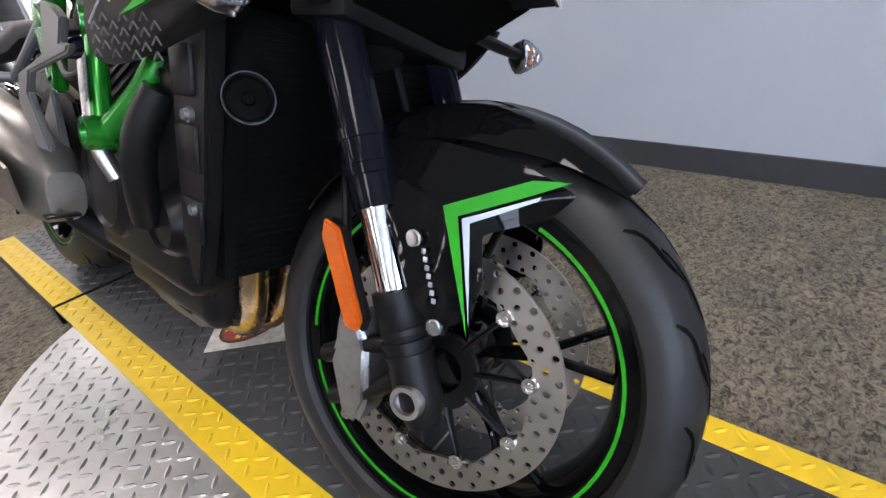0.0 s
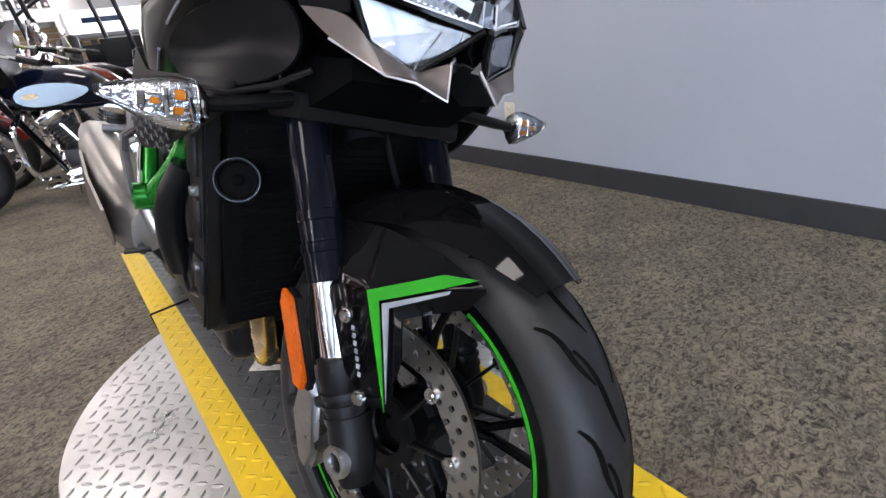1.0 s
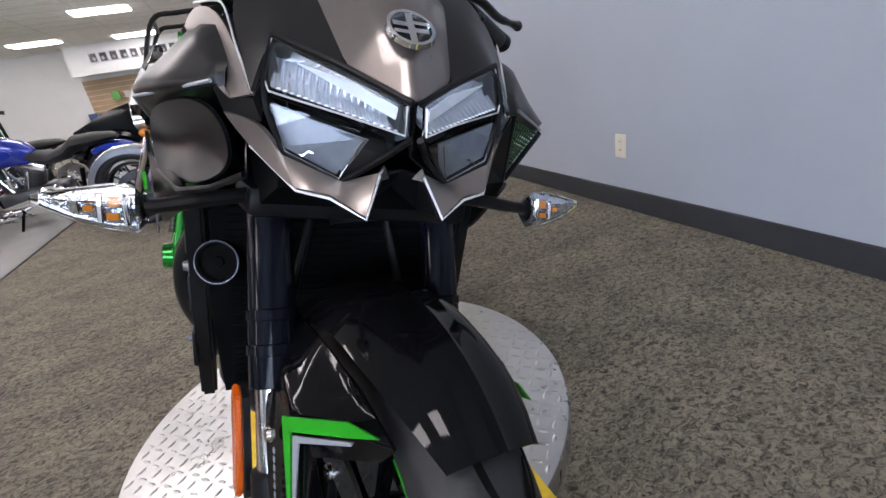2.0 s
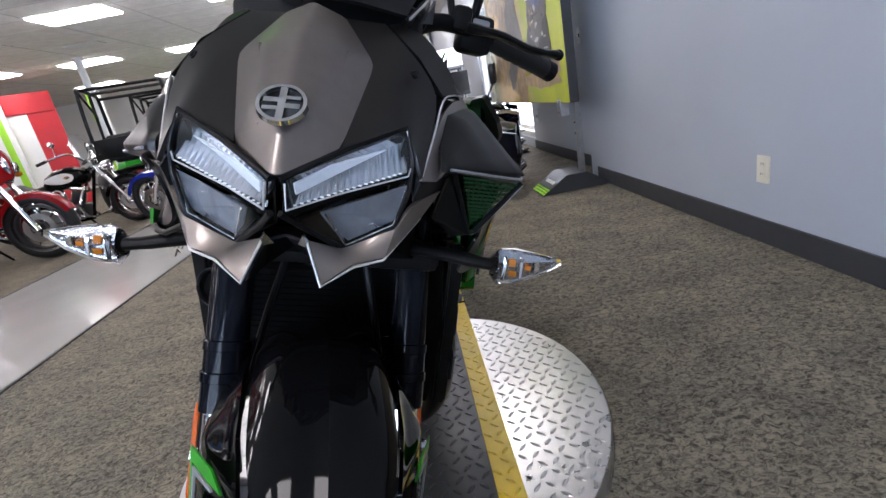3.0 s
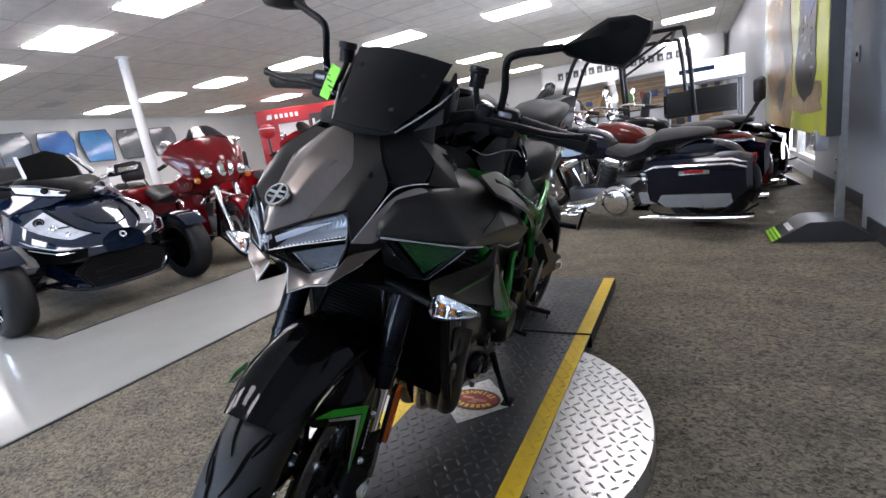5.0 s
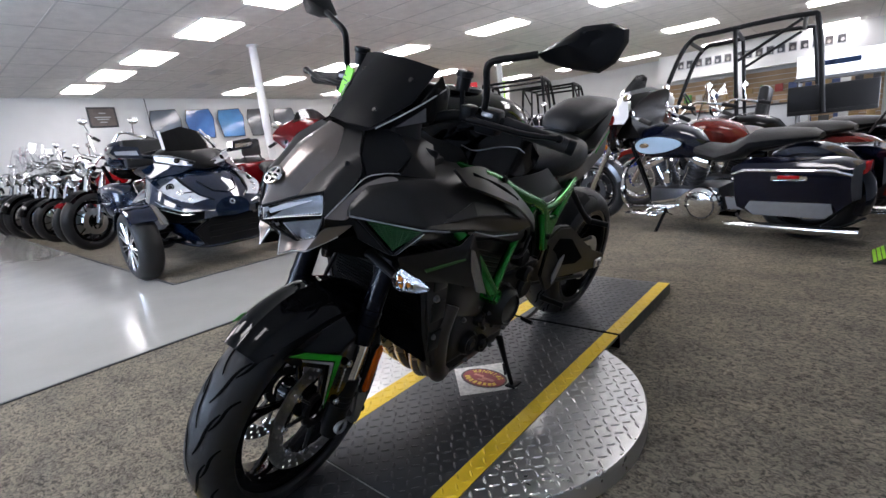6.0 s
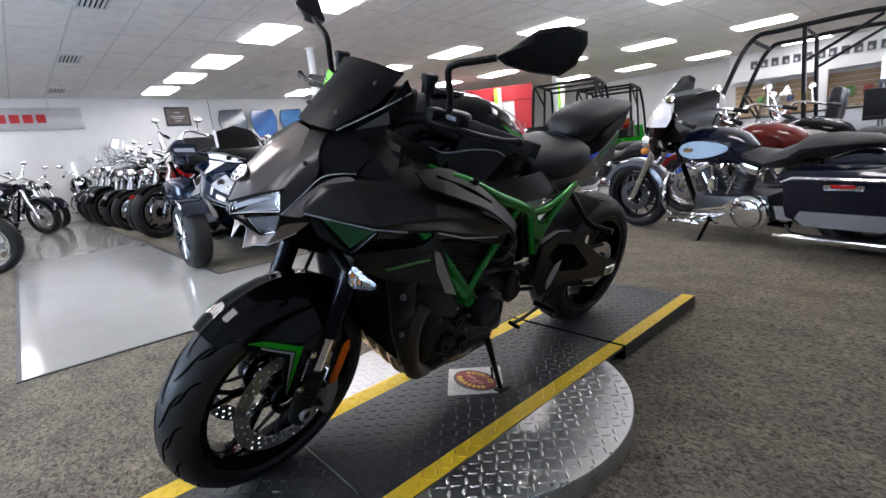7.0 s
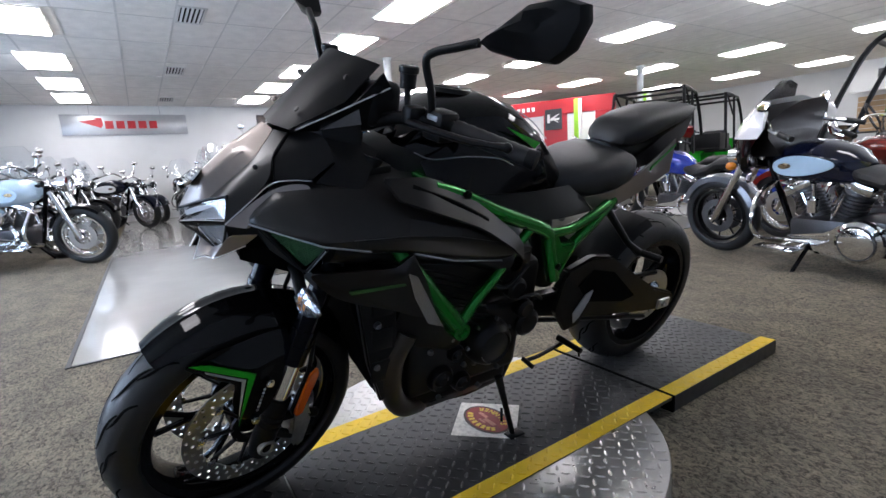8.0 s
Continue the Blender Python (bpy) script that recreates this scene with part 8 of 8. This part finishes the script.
# ---------------------------------------------------------------- fittings, signs and wall furniture
M_SIGNG = mat("brushed_sign_panel", (0.42, 0.43, 0.44), rough=0.35, metal=0.4, grain=(40, 0.93))
M_SIGNR = mat("sign_red", (0.42, 0.012, 0.018), rough=0.4, grain=(30, 0.94))
M_SIGNW = mat("sign_white", (0.75, 0.75, 0.74), rough=0.4, grain=(30, 0.97))
M_PLATE = mat("ivory_plastic", (0.66, 0.62, 0.50), rough=0.35, grain=(50, 0.96))
M_WOOD = mat("tan_slat_board", (0.40, 0.27, 0.15), rough=0.55, grain=(22, 0.82))
M_GALV = mat("galvanised_post", (0.45, 0.46, 0.47), rough=0.4, metal=0.9, grain=(30, 0.85))
M_LIMEP = mat("lime_panel", (0.28, 0.62, 0.03), rough=0.45, grain=(30, 0.93))

# duplex outlet
outlet = thing("wall_outlet", "ivory duplex wall outlet on the grey wall", "outlet", pose(WALL_W, -1.385, 0.318))
part("cover_plate", box(0.003, 0, 0, 0.006, 0.070, 0.115, 0.002), M_PLATE, outlet, "ivory cover plate")
for z in (0.021, -0.021):
    soc = part("socket", moved(lathe([(0.004, 0), (0.0085, 0), (0.0085, 0.0155), (0.004, 0.017)], 20), Matrix.Translation((0, 0, z))), M_PLATE, outlet)
    for y in (-0.006, 0.006):
        part("slot", box(0.0088, y, z + 0.003, 0.001, 0.002, 0.008), M_HOLE, soc)
for y, z, sx, sz, m, lab in ((-3.45, 1.12, 0.075, 0.115, M_PLATE, "ivory thermostat with dark display on the wall"), (-3.66, 1.10, 0.075, 0.115, M_GALV, "grey wall switch with metal plate"), (-4.12, 1.10, 0.075, 0.115, M_GALV, "grey wall switch with metal plate"), (-5.2, 0.40, 0.075, 0.115, M_GALV, "grey wall outlet with metal plate")):
    sw = thing("wall_switch", lab, "switch", pose(-1.84, y, z))
    part("cover_plate", box(0.004, 0, 0, 0.008, sx, sz, 0.002), m, sw)
    part("toggle", box(0.011, 0, 0, 0.012, 0.012, 0.03, 0.002), M_BASE, sw)

# poster stand: two posts on black wedge feet, a big printed board
def poster_mat():
    m = mat("printed_poster", (0.3, 0.3, 0.1), rough=0.25)
    nt = m.node_tree
    tc = nt.nodes["Texture Coordinate"]
    sep = nt.nodes.new("ShaderNodeSeparateXYZ")
    nt.links.new(tc.outputs["Generated"], sep.inputs[0])
    n1 = nt.nodes.new("ShaderNodeTexNoise")
    n1.inputs["Scale"].default_value, n1.inputs["Detail"].default_value, n1.inputs["Distortion"].default_value = 7, 10, 0.8
    nt.links.new(tc.outputs["Generated"], n1.inputs["Vector"])
    add = nt.nodes.new("ShaderNodeMath")
    add.operation = "MULTIPLY_ADD"
    add.inputs[1].default_value = 0.5
    nt.links.new(n1.outputs["Fac"], add.inputs[0])
    flip = nt.nodes.new("ShaderNodeMath")
    flip.operation = "MULTIPLY_ADD"
    flip.inputs[1].default_value, flip.inputs[2].default_value = -0.75, 0.72
    nt.links.new(sep.outputs["Y"], flip.inputs[0])
    nt.links.new(flip.outputs[0], add.inputs[2])
    ramp = nt.nodes.new("ShaderNodeValToRGB")
    e = ramp.color_ramp.elements
    e[0].position, e[0].color = 0.25, (0.434, 0.465, 0.054, 1)
    e[1].position, e[1].color = 1.15, (0.698, 0.775, 0.800, 1)
    for p, c in ((0.45, (0.310, 0.372, 0.078, 1)), (0.62, (0.465, 0.341, 0.171, 1)), (0.82, (0.651, 0.465, 0.248, 1)), (0.95, (0.341, 0.372, 0.248, 1))):
        k = e.new(p)
        k.color = c
    nt.links.new(add.outputs[0], ramp.inputs[0])
    nt.links.new(ramp.outputs[0], nt.nodes["Principled BSDF"].inputs["Base Color"])
    return m


stand_sign = thing("poster_stand", "large printed poster board on galvanised posts with black wedge feet", "sign stand", pose(0, 0, 0))
PX, PY0, PY1 = -1.405, -3.0, -5.3
board = part("board", span(PX - 0.065, PX, PY1, -2.81, 0.635, 2.45, 0.004), M_BASE, stand_sign, "black poster board", smooth=False)
part("poster", span(PX + 0.001, PX + 0.004, PY1 + 0.02, -2.815, 0.64, 2.43), poster_mat(), stand_sign, "green and ochre outdoor photo print", smooth=False)
# plain shapes of the vehicles in the print: tyres, body, rack bars and glints
INK = {n: mat("print_" + n, c, 0.3, grain=(14, 0.45)) for n, c in (("tyre", (0.022, 0.022, 0.024)), ("body", (0.085, 0.085, 0.085)), ("blue", (0.08, 0.10, 0.22)), ("glint", (0.45, 0.44, 0.42)), ("dust", (0.30, 0.21, 0.12)))}


def print_blob(yy, zz, ry, rz, ink, layer, seed, rough=0.18, n=30):
    rnd = random.Random(seed)
    pts = []
    ph = [rnd.uniform(0, 6.28) for _ in range(4)]
    for k in range(n):
        a = 2 * math.pi * k / n
        q = 1 + rough * (0.5 * math.sin(2 * a + ph[0]) + 0.4 * math.sin(3 * a + ph[1]) + 0.25 * math.sin(5 * a + ph[2]) + 0.2 * math.sin(9 * a + ph[3]))
        pts.append((yy + 0.16 + ry * q * math.cos(a), zz - 0.14 + rz * q * math.sin(a)))
    part("print_shape", plate(pts, 0.0015, at=PX + 0.005 + 0.0012 * layer), INK[ink], stand_sign, "printed vehicle shape")


for i, (yy, zz, ry, rz, ink) in enumerate(((-4.55, 1.25, 0.50, 0.42, "dust"), (-4.25, 1.50, 0.22, 0.30, "body"), (-4.85, 1.75, 0.30, 0.16, "dust"), (-3.50, 0.98, 0.42, 0.10, "dust"), (-4.45, 1.05, 0.18, 0.12, "body"))):
    print_blob(yy, zz, ry, rz, ink, 0.18 * i, 11 + i, 0.38, 44)
print_blob(-3.54, 1.22, 0.30, 0.26, "tyre", 1, 21, 0.14, 40)
print_blob(-3.52, 1.47, 0.25, 0.24, "body", 2, 31, 0.20, 40)
print_blob(-3.47, 1.58, 0.15, 0.12, "blue", 3, 41, 0.30, 34)
for j in range(26):
    rnd = random.Random(60 + j)
    print_blob(-3.52 + rnd.uniform(-0.22, 0.22), 1.42 + rnd.uniform(-0.36, 0.30), rnd.uniform(0.012, 0.05), rnd.uniform(0.006, 0.022), rnd.choice(("glint", "dust", "tyre", "glint")), 4 + 0.1 * j, 90 + j, 0.4, 9)
for j in range(6):
    part("print_rack", span(PX + 0.0150 + 0.0001 * j, PX + 0.0165 + 0.0001 * j, -3.44 + 0.012 * j, -3.26 + 0.012 * j, 1.60 + 0.06 * j, 1.617 + 0.06 * j), INK["glint" if j % 2 else "body"], stand_sign, "printed rack bar", smooth=False)
for y in (PY0 - 0.03, PY1 + 0.03):
    post = part("post", merge(span(PX - 0.14, PX - 0.098, y - 0.02, y + 0.02, 0.05, 2.4, 0.002), box(PX - 0.02, y, 0.60, 0.06, 0.075, 0.12, 0.004)), M_GALV, stand_sign, "galvanised post with bracket")
    for z in (0.40, 0.48, 0.57, 0.63):
        part("bolt", bolt_bm((PX + 0.012 if z > 0.55 else PX - 0.097, y, z), (1, 0, 0), 0.007, 0.006), M_BOLT, post)
    foot = part("foot", plate([(-1.165, 0.002), (-1.70, 0.002), (-1.52, 0.125), (-1.36, 0.125)], 0.30, "y", y - 0.03, 0.004), M_BASE, stand_sign, "black wedge foot")
    for d, w in ((0.012, 0.016), (0.034, 0.016), (0.056, 0.014)):
        t0, t1 = d / 0.23, (d + w) / 0.23
        part("foot_stripe", shell(([(-1.165 - 0.195 * t + o, y - 0.03 + sy * 0.148, 0.002 + 0.123 * t + 0.002) for sy in (1, -1) for t, o in ((t0, 0.002), (t1, 0.002))], [(0, 1, 3, 2)]), 0.002), M_LIMEP, foot, "lime stripe")
    for k in range(7):
        t = 0.58
        part("foot_lettering", moved(box(0, 0, 0, 0.030, 0.020, 0.002), Matrix.Translation((-1.165 - 0.195 * t + 0.003, y - 0.10 + 0.028 * k, 0.004 + 0.123 * t)) @ pose(0, 0, 0, 0, 32, 0)), M_SIGNW, foot, "white lettering bar", smooth=False)

# column
column = structure("column", moved(lathe([(0, 0.075), (0, 0.07), (CEIL - 0.03, 0.07), (CEIL - 0.03, 0.10), (CEIL, 0.10)], 28, "z"), Matrix.Translation((7.0, -4.12, 0))), M_WALLW, "white round steel column", smooth=True)
column2 = structure("column_2", moved(lathe([(0, 0.075), (0, 0.07), (CEIL - 0.03, 0.07), (CEIL - 0.03, 0.10), (CEIL, 0.10)], 28, "z"), Matrix.Translation((6.0, -10.4, 0))), M_WALLW, "white round steel column", smooth=True)

# wide sign on the east wall: grey panel, red wing and red lettering bars
sign = thing("wall_sign", "wide grey sign panel with red wing emblem and red lettering bars", "sign", pose(WALL_E - 0.03, 0.13, 2.46))
part("panel", box(0, 0, 0, 0.05, 2.68, 0.50, 0.01), M_SIGNG, sign, "brushed grey panel")
part("wing", plate([(0.62, -0.05), (0.98, 0.08), (0.62, 0.14), (0.70, 0.17), (0.52, 0.17), (0.50, 0.0), (0.56, -0.08)], 0.012, at=-0.032), M_SIGNR, sign, "red wing emblem")
for k in range(5):
    part("lettering", box(-0.032, 0.38 - k * 0.235, 0, 0.012, 0.175, 0.19, 0.004), M_SIGNR, sign, "red lettering bar", smooth=False)
for y in (0.75, -0.75):
    part("hanger", rod((0, y, 0.25), (0, y, CEIL - 2.46), 0.008, seg=6), M_GALV, sign, "hanging rod")

frame_pic = thing("framed_picture", "dark framed certificate on the white wall", "picture", pose(WALL_E - 0.02, -3.33, 2.46))
part("frame", box(0, 0, 0, 0.03, 0.62, 0.50, 0.008), M_BASE, frame_pic, "black frame")
part("sheet", box(-0.017, 0, 0, 0.003, 0.54, 0.42), mat("brown_sheet", (0.10, 0.08, 0.07), 0.35, grain=(8, 0.7)), frame_pic, "dark printed sheet", smooth=False)
for z, w in ((0.10, 0.14), (0.0, 0.34), (-0.05, 0.26), (-0.12, 0.16)):
    part("text_bar", box(-0.020, 0, z, 0.002, w, 0.022), M_SIGNG, frame_pic, "pale text bar", smooth=False)

# windscreen display along the east wall beyond the corner
for k in range(5):
    y0 = -4.75 - k * 0.92
    d = thing("display_screen", "tinted windscreen panel on a wall rack", "windscreen", pose(WALL_E - 0.12, y0, 2.22, 0, 0, 0), group="windscreens on the wall")
    tint = ((0.10, 0.13, 0.17), (0.05, 0.14, 0.36), (0.06, 0.20, 0.42), (0.10, 0.11, 0.12), (0.14, 0.15, 0.17))[k]
    part("sheet", plate([(-0.36, -0.42), (0.30, -0.42), (0.40, 0.10), (0.34, 0.36), (-0.30, 0.40), (-0.40, 0.15)], 0.015, at=0, bevel=0.004), mat("tinted_sheet", tint, 0.12, grain=(2.2, 0.55), coat=0.6), d, "tinted glossy sheet")
    part("edge", merge(tube([(0, -0.36, -0.42), (0, 0.30, -0.42), (0, 0.40, 0.10), (0, 0.34, 0.36), (0, -0.30, 0.40), (0, -0.40, 0.15), (0, -0.36, -0.42)], 0.014, 6)), M_BASE, d, "dark edge")
    part("bracket", rod((0, 0, 0), (0.12, 0, 0), 0.02, seg=8), M_BASE, d, "dark bracket")

# red boutique wall with its header
_d = Vector((7.6 - 10.6, -11.6 + 9.7, 0))
ang = math.degrees(math.atan2(_d.y, _d.x))
booth = thing("red_display_wall", "red display wall with white lettering bars and framed emblem", "display wall", pose(10.6, -9.7, 0, 0, 0, ang))
L = _d.length
part("header", span(0, L, -0.06, 0.06, 2.18, 2.62, 0.01), M_SIGNR, booth, "red header panel", smooth=False)
part("panel", merge(span(0, 0.6, -0.03, 0.03, 0, 2.18), span(1.5, 2.2, -0.03, 0.03, 0, 2.18), span(3.0, L, -0.03, 0.03, 0, 2.18)), M_SIGNR, booth, "red wall panel", smooth=False)
part("back_panel", merge(span(0.6, 1.5, -0.02, 0.02, 0, 2.18), span(2.2, 3.0, -0.02, 0.02, 0, 2.18)), M_SIGNW, booth, "white wall panel", smooth=False)
for s in (1, -1):
    for k in range(5):
        part("lettering", span(0.55 + k * 0.15, 0.64 + k * 0.15, s * 0.062, s * 0.07, 2.34, 2.46), M_SIGNW, booth, "white lettering bar", smooth=False)
    part("wing", plate([(0.30, 2.33), (0.46, 2.34), (0.46, 2.47), (0.34, 2.46)], 0.01, "y", s * 0.066), M_SIGNW, booth, "white wing emblem")
    part("emblem_frame", span(1.55, 2.05, s * 0.05, s * 0.075, 1.75, 2.35), M_BASE, booth, "black emblem board", smooth=False)
    part("emblem", merge(span(1.62, 1.98, s * 0.076, s * 0.082, 2.02, 2.08), span(1.62, 1.70, s * 0.076, s * 0.082, 1.95, 2.2), plate([(1.72, 2.08), (1.95, 2.2), (1.98, 2.2), (1.80, 2.05), (1.98, 1.95), (1.93, 1.95)], 0.006, "y", s * 0.079)), M_SIGNW, booth, "white emblem shape", smooth=False)
for x, y, w in ((8.4, -10.9, 0.16), (6.9, -11.9, 0.2)):
    gp = thing("lime_banner", "tall narrow lime green banner post", "banner", pose(x, y, 0))
    part("post", box(0, 0, 1.28, w, w * 0.5, 2.56, 0.01), M_LIMEP, gp, "lime green panel")
    part("post_side", box(-w * 0.75, 0, 1.28, w * 0.5, w * 0.45, 2.56, 0.01), M_SIGNW, gp, "white side panel")
    part("base", box(0, 0, 0.02, w * 3, w * 2, 0.04, 0.01), M_BASE, gp, "black base")

# parts counter at the back: photo frieze, opening with shelves
frieze = structure("trim_frieze", span(-1.7, 3.9, WALL_N + 0.6, WALL_N + 0.75, 2.12, CEIL), M_WALLW, "white bulkhead above the parts counter")
for k in range(16):
    wide = k == 9
    ph = thing("photo_tile", "small dark framed photo on the white bulkhead", "picture", pose(-0.75 + 0.265 * k, WALL_N + 0.755, 2.56), group="photos over the counter")
    part("frame", box(0, 0.008, 0, 0.24 if wide else 0.205, 0.016, 0.26, 0.004), M_SIGNG, ph, "pale frame")
    part("print", box(0, 0.018, 0.0, 0.20 if wide else 0.165, 0.004, 0.21), mat("photo_print", ((0.02, 0.02, 0.022), (0.035, 0.03, 0.03), (0.02, 0.022, 0.03))[k % 3], 0.3, grain=(14, 0.5)), ph, "dark photo print", smooth=False)
    part("motif", moved(ball((0, 0, 0), 0.045, 0.002, 0.05, 10, 6), Matrix.Translation((0.02 * ((k % 3) - 1), 0.021, -0.03))), mat("photo_motif", ((0.30, 0.29, 0.28), (0.22, 0.20, 0.18), (0.34, 0.33, 0.33))[k % 3], 0.3, grain=(30, 0.5)), ph, "pale printed shape")
for x in (-0.9, 1.55):
    structure("column_3" if x < 0 else "column_4", span(x - 0.11, x + 0.11, WALL_N + 0.62, WALL_N + 0.80, 0, 2.12), M_WALLW, "white square pillar under the bulkhead")
back_boards = structure("wall_slats", merge(*[span(-1.7, 3.9, WALL_N + 0.002, WALL_N + 0.02, 0.1 + 0.15 * k, 0.235 + 0.15 * k) for k in range(13)]), M_WOOD, "tan slatted display boards")
counter = thing("parts_counter", "long pale parts counter with dark top", "counter", pose(1.6, WALL_N + 1.4, 0))
part("body", box(0, 0, 0.50, 3.6, 0.6, 1.0, 0.01), M_SIGNG, counter, "pale counter front")
part("worktop", box(0, 0, 1.02, 3.7, 0.7, 0.05, 0.01), M_BASE, counter, "dark worktop")
rnd = random.Random(5)
for k in range(46):
    x, z = -1.5 + (k % 16) * 0.36 + rnd.uniform(-0.06, 0.06), 0.35 + (k // 16) * 0.52
    c = rnd.choice(((0.35, 0.05, 0.04), (0.05, 0.08, 0.20), (0.45, 0.42, 0.38), (0.06, 0.06, 0.06), (0.10, 0.30, 0.06), (0.40, 0.26, 0.10)))
    gb = thing("goods_box", "coloured goods box on the slatted boards", "goods", pose(x, WALL_N + 0.021, z), group="goods on the boards")
    part("carton", box(0, 0.06, 0.12, rnd.uniform(0.14, 0.26), 0.12, rnd.uniform(0.16, 0.28), 0.006), mat("goods_colour", c, 0.5, grain=(12, 0.8)), gb)
banner = thing("ceiling_banner", "white cardboard carton with grey print on a rack", "carton", pose(-0.95, -8.6, 1.28))
part("carton", box(0, 0, 0.15, 1.1, 0.5, 0.30, 0.005), M_SIGNW, banner, "white carton")
part("print_bar", box(0.1, 0.252, 0.17, 0.5, 0.003, 0.07), M_SLATE, banner, "dark print bar", smooth=False)
part("rack", merge(*[rod((sx * 0.52, sy * 0.22, -1.28), (sx * 0.52, sy * 0.22, 0.0), 0.02, seg=8) for sx in (1, -1) for sy in (1, -1)], box(0, 0, -0.02, 1.14, 0.54, 0.04)), M_BASE, banner, "black steel rack")

# helmet on a shelf post beside the trikes
hel = thing("helmet", "red and white helmet on a black display post", "helmet", pose(6.4, -6.1, 0))
part("shell", ball((0, 0, 1.62), 0.13, 0.16, 0.14, 24, 16), M_SIGNR, hel, "red glossy shell")
part("visor", loft([[(1.012 * 0.13 * math.sin(b) * math.cos(a), -1.012 * 0.16 * math.sin(b) * math.sin(a) * 1.0, 1.62 + 1.012 * 0.14 * math.cos(b)) for a in (radians(30 + 120 * k / 8) for k in range(9))] for b in (radians(72), radians(85), radians(100))], close=False), M_GLOSS, hel, "dark visor")
part("band", moved(lathe([(0.045, 0.128), (0.065, 0.122), (0.064, 0.121), (0.045, 0.126)], 28, "z"), Matrix.Translation((0, 0, 1.62)) @ Matrix.Diagonal((1, 1.23, 1, 1))), M_SIGNW, hel, "white band")
part("post", merge(rod((0, 0, 0.02), (0, 0, 1.50), 0.02), box(0, 0, 0.012, 0.36, 0.36, 0.024, 0.006)), M_BASE, hel, "black post")

# ceiling air vents
vent0 = None
for x, y in ((5.65, -0.75), (8.9, -0.75), (12.2, -0.75), (3.4, 0.9), (9.4, -4.6), (11.2, -4.9), (5.2, -9.4)):
    if vent0 is None:
        vent0 = thing("ceiling_vent", "grey slotted ceiling air vent", "vent", pose(x, y, CEIL - 0.004), group="ceiling vents")
        part("frame", merge(span(-0.32, 0.32, -0.16, -0.13, -0.012, 0), span(-0.32, 0.32, 0.13, 0.16, -0.012, 0), span(-0.32, -0.29, -0.13, 0.13, -0.012, 0), span(0.29, 0.32, -0.13, 0.13, -0.012, 0)), M_GRID, vent0, "white vent frame", smooth=False)
        part("backing", span(-0.29, 0.29, -0.13, 0.13, -0.003, -0.001), M_HOLE, vent0, "dark backing", smooth=False)
        for k in range(5):
            part("slat", moved(box(0, 0, 0, 0.58, 0.030, 0.003), Matrix.Translation((0, -0.10 + 0.05 * k, -0.008)) @ pose(0, 0, 0, 30)), M_GRID, vent0, smooth=False)
    else:
        copy_thing(vent0, pose(x, y, CEIL - 0.004))
